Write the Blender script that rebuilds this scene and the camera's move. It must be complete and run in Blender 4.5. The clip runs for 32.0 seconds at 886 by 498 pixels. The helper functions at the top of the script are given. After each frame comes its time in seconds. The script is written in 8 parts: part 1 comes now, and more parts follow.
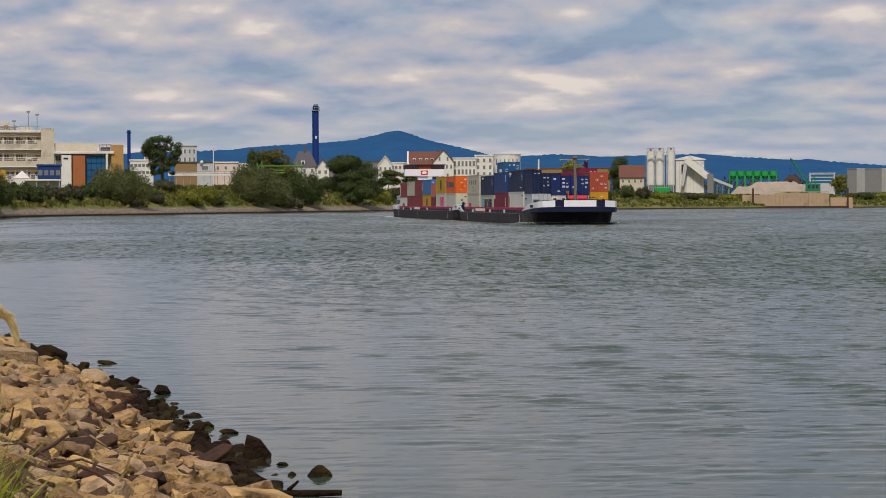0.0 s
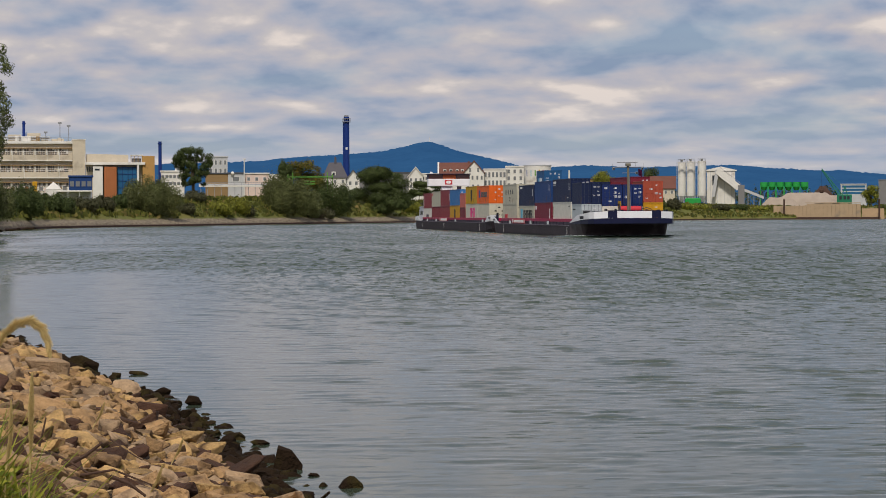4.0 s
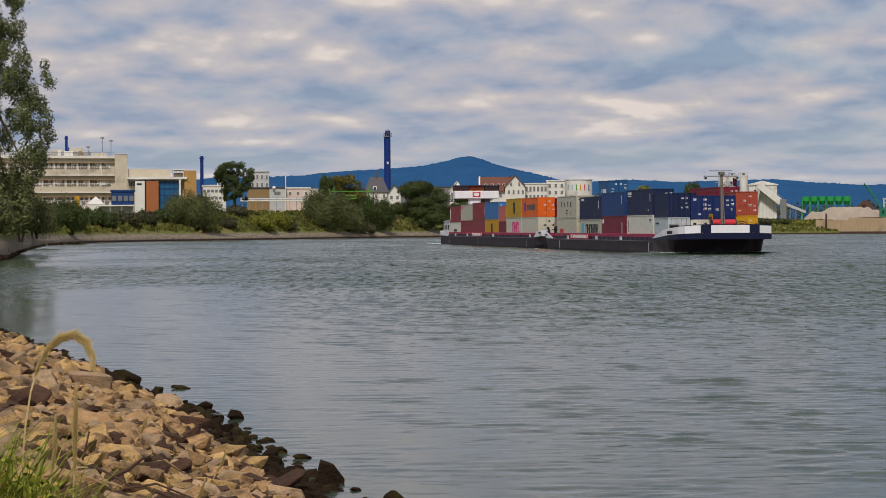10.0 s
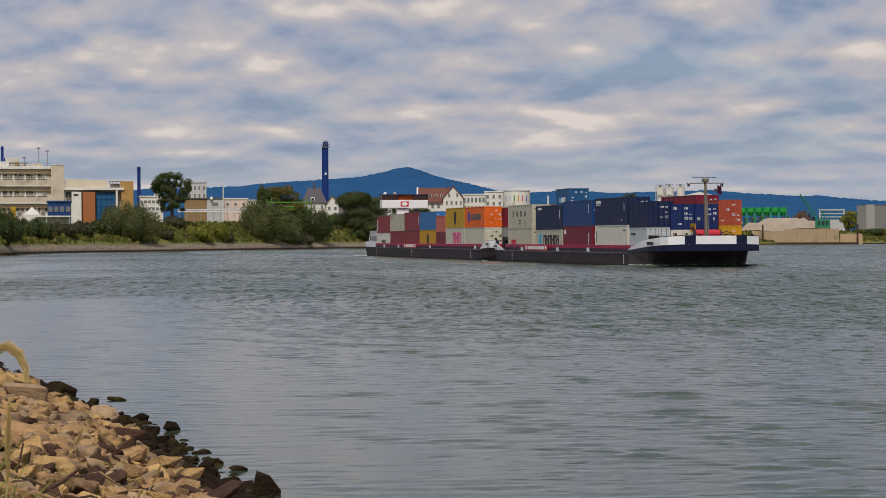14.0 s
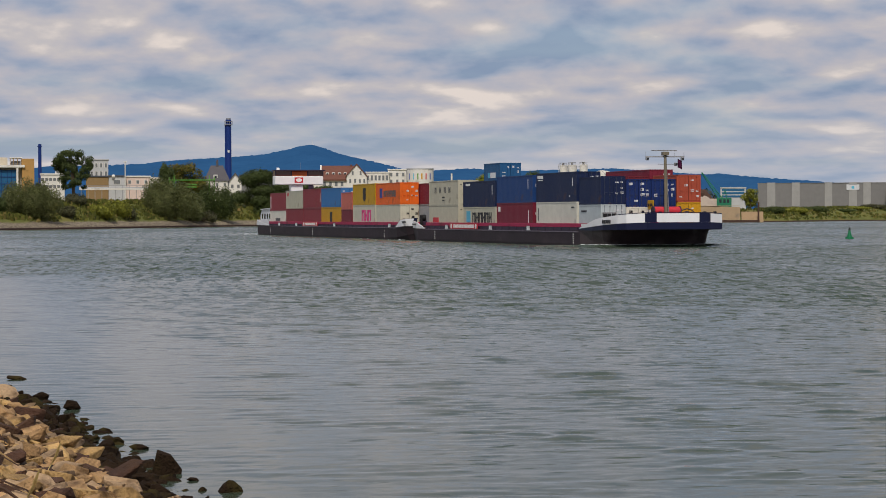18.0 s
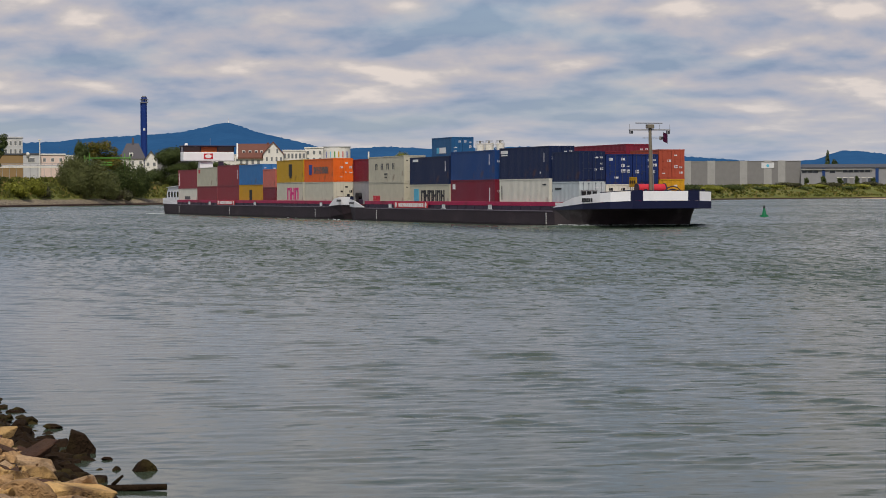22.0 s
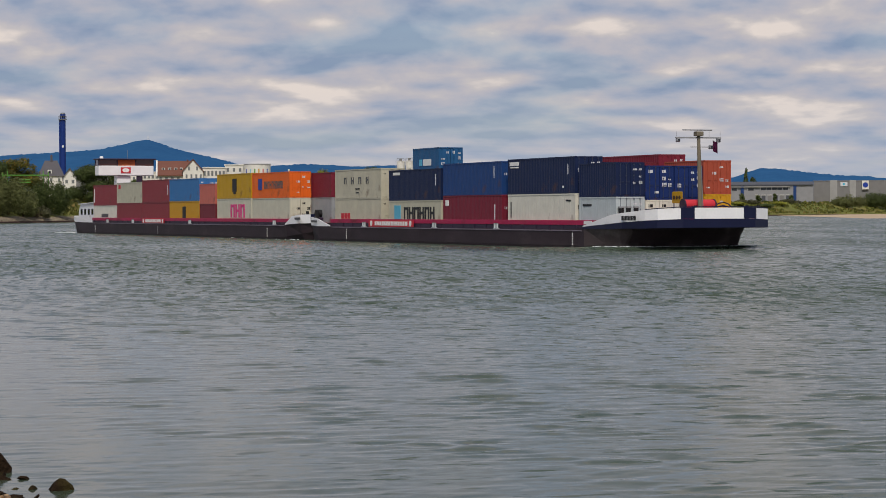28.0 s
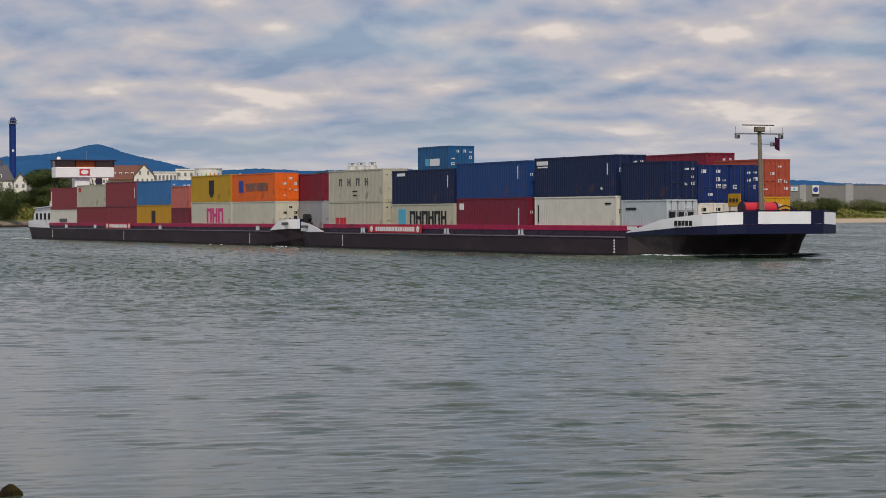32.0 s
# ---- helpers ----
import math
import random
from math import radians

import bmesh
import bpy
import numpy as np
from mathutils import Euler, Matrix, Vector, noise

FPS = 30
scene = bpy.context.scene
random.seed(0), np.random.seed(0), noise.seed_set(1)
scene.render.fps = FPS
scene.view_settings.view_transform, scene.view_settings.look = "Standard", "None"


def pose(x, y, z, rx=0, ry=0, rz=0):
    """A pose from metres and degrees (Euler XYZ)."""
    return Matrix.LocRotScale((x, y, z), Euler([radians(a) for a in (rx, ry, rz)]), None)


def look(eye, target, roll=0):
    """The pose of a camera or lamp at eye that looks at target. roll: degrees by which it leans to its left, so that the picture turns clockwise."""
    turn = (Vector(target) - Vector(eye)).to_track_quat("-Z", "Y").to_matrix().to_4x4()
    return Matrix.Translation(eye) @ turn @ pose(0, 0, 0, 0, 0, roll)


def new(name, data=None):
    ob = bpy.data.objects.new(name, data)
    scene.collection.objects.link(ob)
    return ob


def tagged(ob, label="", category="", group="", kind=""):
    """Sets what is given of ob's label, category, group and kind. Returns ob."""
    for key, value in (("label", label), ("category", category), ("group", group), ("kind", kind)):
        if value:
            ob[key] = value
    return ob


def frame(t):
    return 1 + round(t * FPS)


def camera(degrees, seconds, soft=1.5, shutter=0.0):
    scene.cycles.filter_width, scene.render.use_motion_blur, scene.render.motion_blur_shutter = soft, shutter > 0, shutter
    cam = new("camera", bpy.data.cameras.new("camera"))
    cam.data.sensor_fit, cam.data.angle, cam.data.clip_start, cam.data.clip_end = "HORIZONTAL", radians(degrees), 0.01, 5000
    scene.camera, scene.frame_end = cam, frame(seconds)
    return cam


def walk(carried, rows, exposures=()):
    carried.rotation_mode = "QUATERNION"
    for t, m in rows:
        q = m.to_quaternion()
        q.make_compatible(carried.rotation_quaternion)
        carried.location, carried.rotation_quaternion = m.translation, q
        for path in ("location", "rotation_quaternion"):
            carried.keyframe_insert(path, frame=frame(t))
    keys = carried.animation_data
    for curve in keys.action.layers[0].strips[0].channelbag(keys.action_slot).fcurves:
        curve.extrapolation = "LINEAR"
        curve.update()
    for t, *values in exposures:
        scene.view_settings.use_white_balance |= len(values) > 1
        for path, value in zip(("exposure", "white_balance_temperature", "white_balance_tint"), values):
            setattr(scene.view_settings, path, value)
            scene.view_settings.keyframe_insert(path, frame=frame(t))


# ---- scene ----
PAN = [  # seconds, heading to the right of north, pitch, degrees
    (0, 1.856, -1.223), (0.5, 1.785, -1.165), (1, 1.700, -1.097), (1.5, 1.626, -1.030), (2, 1.541, -0.976),
    (2.5, 1.492, -0.958), (3, 1.386, -0.956), (3.5, 1.227, -0.934), (5.5, 0.591, -0.935), (6, 0.444, -0.919),
    (6.5, 0.354, -0.922), (7, 0.259, -0.925), (7.5, 0.197, -0.928), (8, 0.134, -0.899), (8.5, 0.116, -0.827),
    (9, 0.065, -0.739), (9.5, 0.018, -0.630), (10, -0.002, -0.555), (10.5, 0.029, -0.485),
    (11, 0.109, -0.406), (11.5, 0.242, -0.361), (12, 0.485, -0.292), (12.5, 0.736, -0.245),
    (13, 1.006, -0.250), (13.5, 1.279, -0.262), (14, 1.611, -0.277), (14.5, 1.864, -0.293),
    (16.5, 3.626, -0.275), (17, 4.070, -0.346), (17.5, 4.129, -0.628), (18, 4.115, -0.862),
    (18.5, 4.194, -0.960), (19, 4.333, -1.043), (19.5, 4.481, -1.085), (20, 4.750, -1.102),
    (20.5, 5.212, -1.146), (21, 5.620, -1.231), (21.5, 5.927, -1.369), (22, 6.269, -1.438),
    (22.5, 6.689, -1.441), (23, 7.072, -1.461), (23.5, 7.399, -1.446), (24, 7.745, -1.462),
    (24.5, 8.036, -1.464), (25, 8.261, -1.427), (25.5, 8.358, -1.352), (27.5, 8.368, -1.050),
    (28, 8.338, -0.993), (28.5, 8.324, -0.976), (29, 8.321, -0.946), (29.5, 8.359, -0.924),
    (30, 8.464, -0.900), (30.5, 8.605, -0.871), (31, 8.843, -0.860), (31.5, 9.200, -0.860),
    (32, 9.590, -0.879),
]
TRACK = [  # seconds, x, y, heading of the vessels below east, degrees
    (0, 25.78, 284.60, 84.37), (2, 26.08, 274.52, 83.97), (4, 26.59, 264.85, 83.45),
    (6, 27.29, 255.55, 82.84), (8, 28.16, 246.56, 82.14), (10, 29.19, 237.85, 81.38),
    (12, 30.34, 229.34, 80.58), (14, 31.60, 221.01, 79.75), (16, 32.95, 212.80, 78.91),
    (18, 34.38, 204.65, 78.08), (20, 35.85, 196.53, 77.27), (22, 37.35, 188.38, 76.52),
    (24, 38.86, 180.15, 75.82), (26, 40.36, 171.79, 75.20), (28, 41.83, 163.26, 74.68),
    (30, 43.25, 154.50, 74.28), (32, 44.59, 145.47, 74.01),
]
EYE = 2.926
ARM = 0.57  # the lens swings round the standing point at arm's length


def lens_pose(yaw, pitch):
    a, p = radians(yaw), radians(pitch)
    eye = Vector((ARM * math.sin(a), ARM * (math.cos(a) - 1), EYE))
    way = Vector((math.sin(a) * math.cos(p), math.cos(a) * math.cos(p), math.sin(p)))
    return look(eye, eye + way * 100, ROLL)


ROLL = -0.22
cam = camera(22.74, 32.0, soft=0.9)
walk(cam, [(t, lens_pose(y, p)) for t, y, p in PAN], exposures=((0, 0.0), (9, 0.0), (12.5, -0.09), (15, -0.05), (20, 0.0), (32, 0.0)))

# ---- world and sun ----
SUN_AZ, SUN_EL = 188.0, 50.0  # bearing clockwise from north (+y), height


def build_world():
    world = bpy.data.worlds.new("sky")
    scene.world = world
    world.use_nodes = True
    nt = world.node_tree
    N, L = nt.nodes, nt.links
    N.clear()
    out = N.new("ShaderNodeOutputWorld")
    bg = N.new("ShaderNodeBackground")
    L.new(bg.outputs[0], out.inputs[0])
    bg.inputs[1].default_value = 1.0

    def math_(op, a, b=None, c=None):
        n = N.new("ShaderNodeMath")
        n.operation = op
        for k, v in enumerate((a, b, c)):
            if v is None:
                continue
            if isinstance(v, (int, float)):
                n.inputs[k].default_value = v
            else:
                L.new(v, n.inputs[k])
        return n.outputs[0]

    sky = N.new("ShaderNodeTexSky")
    sky.sky_type = "NISHITA"
    sky.sun_disc = False
    sky.sun_elevation = radians(SUN_EL)
    sky.sun_rotation = radians(SUN_AZ)
    dim = N.new("ShaderNodeVectorMath")
    dim.operation = "SCALE"
    L.new(sky.outputs[0], dim.inputs[0])
    dim.inputs["Scale"].default_value = 0.10

    tc = N.new("ShaderNodeTexCoord")
    sep = N.new("ShaderNodeSeparateXYZ")
    L.new(tc.outputs["Generated"], sep.inputs[0])
    az = math_("ARCTAN2", sep.outputs[0], sep.outputs[1])
    el = math_("ARCSINE", sep.outputs[2])

    def ramp(fac, stops):
        r = N.new("ShaderNodeValToRGB")
        while len(r.color_ramp.elements) < len(stops):
            r.color_ramp.elements.new(0.5)
        for e, (p, c) in zip(r.color_ramp.elements, stops):
            e.position, e.color = p, (*c, 1)
        L.new(fac, r.inputs[0])
        return r.outputs[0]

    def mix(fac, a, b):
        m = N.new("ShaderNodeMix")
        m.data_type = "RGBA"
        L.new(fac, m.inputs[0])
        L.new(a, m.inputs[6])
        L.new(b, m.inputs[7])
        return m.outputs[2]

    # a sheet of stratocumulus: lumps flatten towards the horizon
    lift = math_("LOGARITHM", math_("MAXIMUM", math_("ADD", el, 0.024), 0.004), 2.718)

    def sheet(sx, sy, ox, oy, detail, rough, dist=0.0, up=0.0):
        cx = N.new("ShaderNodeCombineXYZ")
        L.new(math_("MULTIPLY_ADD", az, sx, ox), cx.inputs[0])
        L.new(math_("MULTIPLY_ADD", lift, sy, oy + up), cx.inputs[1])
        n = N.new("ShaderNodeTexNoise")
        n.inputs["Scale"].default_value = 1.0
        n.inputs["Detail"].default_value = detail
        n.inputs["Roughness"].default_value = rough
        n.inputs["Distortion"].default_value = dist
        L.new(cx.outputs[0], n.inputs["Vector"])
        return n.outputs[0]

    broad = sheet(8.0, 3.4, 3.1, 5.2, 3.0, 0.5)
    fine = sheet(23.0, 5.8, 1.7, 9.4, 7.0, 0.47, 0.12)
    above = sheet(23.0, 5.8, 1.7, 9.4, 7.0, 0.47, 0.12, 0.32)
    # lit crowns over grey-blue bases
    lit = math_("SUBTRACT", fine, above)
    body = math_("MULTIPLY_ADD", fine, 0.45, math_("MULTIPLY", broad, 0.55))
    both = math_("MULTIPLY_ADD", lit, 0.34, body)
    deck = ramp(both, [(0.36, (0.22, 0.29, 0.43)), (0.43, (0.31, 0.36, 0.478)), (0.49, (0.405, 0.42, 0.50)), (0.55, (0.480, 0.460, 0.505)), (0.60, (0.55, 0.510, 0.515)), (0.67, (0.76, 0.67, 0.62))])
    # grey-violet veil near the horizon
    low = ramp(el, [(0.0, (1, 1, 1)), (0.055, (0, 0, 0))])
    veil = N.new("ShaderNodeRGB")
    veil.outputs[0].default_value = (0.42, 0.48, 0.58, 1)
    lowf = math_("MULTIPLY", low, 0.55)
    deck = mix(lowf, deck, veil.outputs[0])
    gap = ramp(broad, [(0.30, (0.75, 0.75, 0.75)), (0.50, (0.97, 0.97, 0.97))])
    L.new(mix(gap, dim.outputs[0], deck), bg.inputs[0])


build_world()
sun = new("sun", bpy.data.lights.new("sun", "SUN"))
sun.data.energy = 2.8
sun.data.angle = radians(8)
sun.data.color = (1.0, 0.93, 0.82)
sun.matrix_world = look((0, 0, 50), (-math.sin(radians(SUN_AZ)) * math.cos(radians(SUN_EL)), -math.cos(radians(SUN_AZ)) * math.cos(radians(SUN_EL)), 50 - math.sin(radians(SUN_EL))))


# ---- materials ----
def mat(name, color, rough=0.7, metal=0.0, scale=6.0, vary=0.25, bump=0.15, fine=8.0, dirt=None, dirt_amount=0.0, space="Object", rnd=0.0, spec=0.28, stretch=(1, 1, 1), heaped=False):
    """Painted or mineral surface: broad stains, fine grain, a little relief; rnd: shift from piece to piece."""
    m = bpy.data.materials.new(name)
    m.use_nodes = True
    nt = m.node_tree
    N, L = nt.nodes, nt.links
    b = N["Principled BSDF"]
    b.inputs["Metallic"].default_value = metal
    b.inputs["Specular IOR Level"].default_value = spec
    tc = N.new("ShaderNodeTexCoord")
    mp = N.new("ShaderNodeMapping")
    mp.inputs["Scale"].default_value = stretch
    if heaped:  # grain runs on from piece to piece as they lie
        L.new(N.new("ShaderNodeNewGeometry").outputs["Position"], mp.inputs[0])
    else:
        L.new(tc.outputs[space], mp.inputs[0])

    def noi(s, d=4.0):
        n = N.new("ShaderNodeTexNoise")
        n.inputs["Scale"].default_value = s
        n.inputs["Detail"].default_value = d
        n.inputs["Roughness"].default_value = 0.6
        L.new(mp.outputs[0], n.inputs["Vector"])
        return n.outputs[0]

    a, g = noi(scale), noi(scale * fine, 3.0)
    val = N.new("ShaderNodeMath")
    val.operation = "MULTIPLY_ADD"
    L.new(a, val.inputs[0])
    val.inputs[1].default_value = vary * 1.6
    val.inputs[2].default_value = 1 - vary * 0.8
    val2 = N.new("ShaderNodeMath")
    val2.operation = "MULTIPLY_ADD"
    L.new(g, val2.inputs[0])
    val2.inputs[1].default_value = vary * 0.9
    val2.inputs[2].default_value = -vary * 0.45
    add = N.new("ShaderNodeMath")
    L.new(val.outputs[0], add.inputs[0])
    L.new(val2.outputs[0], add.inputs[1])
    value = add.outputs[0]
    if rnd:
        oi = N.new("ShaderNodeObjectInfo")
        chance = oi.outputs["Random"]
        if heaped:  # loose pieces joined in one heap differ too
            isl = N.new("ShaderNodeNewGeometry")
            both = N.new("ShaderNodeMath")
            L.new(chance, both.inputs[0])
            L.new(isl.outputs["Random Per Island"], both.inputs[1])
            fr = N.new("ShaderNodeMath")
            fr.operation = "FRACT"
            L.new(both.outputs[0], fr.inputs[0])
            chance = fr.outputs[0]
        r = N.new("ShaderNodeMath")
        r.operation = "MULTIPLY_ADD"
        L.new(chance, r.inputs[0])
        r.inputs[1].default_value = rnd
        r.inputs[2].default_value = -rnd / 2
        ad = N.new("ShaderNodeMath")
        L.new(value, ad.inputs[0])
        L.new(r.outputs[0], ad.inputs[1])
        value = ad.outputs[0]
    hsv = N.new("ShaderNodeHueSaturation")
    hsv.inputs["Color"].default_value = (*color, 1)
    L.new(value, hsv.inputs["Value"])
    col = hsv.outputs[0]
    if dirt:
        d = N.new("ShaderNodeTexNoise")
        d.inputs["Scale"].default_value = scale * 0.6
        d.inputs["Detail"].default_value = 6.0
        L.new(mp.outputs[0], d.inputs["Vector"])
        cr = N.new("ShaderNodeValToRGB")
        cr.color_ramp.elements[0].position = 0.62 - 0.3 * dirt_amount
        cr.color_ramp.elements[1].position = 0.78 - 0.15 * dirt_amount
        L.new(d.outputs[0], cr.inputs[0])
        mx = N.new("ShaderNodeMix")
        mx.data_type = "RGBA"
        L.new(cr.outputs[0], mx.inputs[0])
        L.new(col, mx.inputs[6])
        mx.inputs[7].default_value = (*dirt, 1)
        col = mx.outputs[2]
    L.new(col, b.inputs["Base Color"])
    rr = N.new("ShaderNodeMath")
    rr.operation = "MULTIPLY_ADD"
    L.new(g, rr.inputs[0])
    rr.inputs[1].default_value = 0.25
    rr.inputs[2].default_value = rough - 0.12
    L.new(rr.outputs[0], b.inputs["Roughness"])
    if bump:
        bp = N.new("ShaderNodeBump")
        bp.inputs["Strength"].default_value = bump
        bp.inputs["Distance"].default_value = 0.05
        L.new(g, bp.inputs["Height"])
        L.new(bp.outputs[0], b.inputs["Normal"])
    return m


M = {}
RUST = (0.10, 0.045, 0.025)
for nm, c in dict(
    navy=(0.008, 0.017, 0.062), blue=(0.012, 0.048, 0.175), royal=(0.009, 0.026, 0.125), azure=(0.035, 0.16, 0.40), teal_blue=(0.015, 0.09, 0.22),
    maroon=(0.165, 0.022, 0.034), brick=(0.225, 0.032, 0.042), dark_red=(0.175, 0.016, 0.034), salmon=(0.48, 0.13, 0.10), orange=(0.72, 0.13, 0.015),
    rust_orange=(0.36, 0.070, 0.038), mustard=(0.46, 0.27, 0.012), yellow=(0.55, 0.29, 0.015), cream=(0.55, 0.53, 0.43), sand=(0.48, 0.46, 0.36), white=(0.68, 0.66, 0.58),
    pale_grey=(0.45, 0.50, 0.52), slate=(0.08, 0.10, 0.16), olive=(0.50, 0.47, 0.37), grey=(0.30, 0.31, 0.32)).items():
    M["box_" + nm] = mat("container_paint_" + nm, c, 0.52, 0, 0.9, 0.22, 0.12, 14, RUST, 0.0, rnd=0.12)
M["hull"] = mat("hull_black_brown", (0.030, 0.019, 0.025), 0.6, 0, 0.5, 0.6, 0.3, 12, (0.062, 0.043, 0.048), 0.25, stretch=(0.6, 1, 1.6))
M["bow_hull"] = mat("bow_hull", (0.060, 0.044, 0.045), 0.5, 0, 0.5, 0.6, 0.25, 12, (0.20, 0.18, 0.165), 0.35, stretch=(0.6, 1, 1.3))
M["ship_navy"] = mat("ship_navy", (0.0065, 0.009, 0.038), 0.45, 0, 0.8, 0.25, 0.1)
M["ship_white"] = mat("ship_white", (0.80, 0.80, 0.82), 0.4, 0, 0.8, 0.10, 0.08, 8, (0.45, 0.38, 0.30), 0.0)
M["ship_red"] = mat("ship_red", (0.37, 0.012, 0.070), 0.5, 0, 0.6, 0.35, 0.1, 10, (0.16, 0.015, 0.03), 0.2)
M["coaming_dark"] = mat("coaming_dark", (0.035, 0.022, 0.045), 0.5, 0, 0.6, 0.35, 0.1)
M["deck"] = mat("deck_red", (0.16, 0.03, 0.035), 0.7, 0, 1.0, 0.3, 0.2)
M["rod"] = mat("galvanised_rod", (0.15, 0.17, 0.21), 0.5, 0.2, 4, 0.3, 0.1)
M["rod_dark"] = mat("painted_rod", (0.045, 0.055, 0.095), 0.5, 0.1, 4, 0.3, 0.1)
M["sticker"] = mat("worn_sticker", (0.58, 0.59, 0.62), 0.5, 0, 6, 0.5, 0.0)
M["flag_cloth"] = mat("flag_cloth", (0.10, 0.012, 0.06), 0.8, 0, 3, 0.6, 0.1)
M["mast"] = mat("mast_beige", (0.17, 0.145, 0.105), 0.5, 0, 1.5, 0.2, 0.1)
M["steel"] = mat("bare_steel", (0.30, 0.30, 0.31), 0.45, 0.4, 4, 0.2, 0.1)
M["black"] = mat("black_rubber", (0.015, 0.015, 0.017), 0.6, 0, 5, 0.3, 0.1)
M["bar_white"] = mat("marking_white", (0.78, 0.78, 0.76), 0.5, 0, 5, 0.2, 0.0)
M["bar_black"] = mat("marking_black", (0.012, 0.012, 0.015), 0.5, 0, 5, 0.2, 0.0)
M["slate_mark"] = mat("marking_brown", (0.06, 0.035, 0.02), 0.6, 0, 5, 0.3, 0.0)
M["bar_grey"] = mat("marking_grey", (0.085, 0.085, 0.09), 0.5, 0, 5, 0.3, 0.0)
M["bar_pink"] = mat("marking_pink", (0.62, 0.03, 0.20), 0.5, 0, 5, 0.2, 0.0)
M["bar_red"] = mat("marking_red", (0.52, 0.03, 0.045), 0.5, 0, 5, 0.2, 0.0)
M["bar_blue"] = mat("marking_blue", (0.02, 0.05, 0.30), 0.5, 0, 5, 0.2, 0.0)
M["bar_cyan"] = mat("marking_cyan", (0.10, 0.42, 0.60), 0.5, 0, 5, 0.2, 0.0)
M["wood_orange"] = mat("orange_blinds", (0.50, 0.13, 0.04), 0.5, 0, 2, 0.2, 0.1)
M["buoy"] = mat("buoy_green", (0.006, 0.15, 0.06), 0.45, 0, 3, 0.2, 0.1)
M["strip"] = mat("rubbing_strip", (0.20, 0.17, 0.21), 0.6, 0, 0.7, 0.7, 0.2)
M["foam"] = mat("foam", (0.62, 0.66, 0.66), 0.6, 0, 3, 0.3, 0.4)


def glass_mat(name, color=(0.02, 0.025, 0.03), rough=0.08):
    m = bpy.data.materials.new(name)
    m.use_nodes = True
    b = m.node_tree.nodes["Principled BSDF"]
    b.inputs["Base Color"].default_value = (*color, 1)
    b.inputs["Roughness"].default_value = rough
    b.inputs["Specular IOR Level"].default_value = 0.6
    return m


M["glass"] = glass_mat("window_glass")
M["far_glass"] = glass_mat("far_window_glass", (0.17, 0.175, 0.18), 0.25)
M["glass_brown"] = glass_mat("tinted_glass", (0.10, 0.03, 0.02))


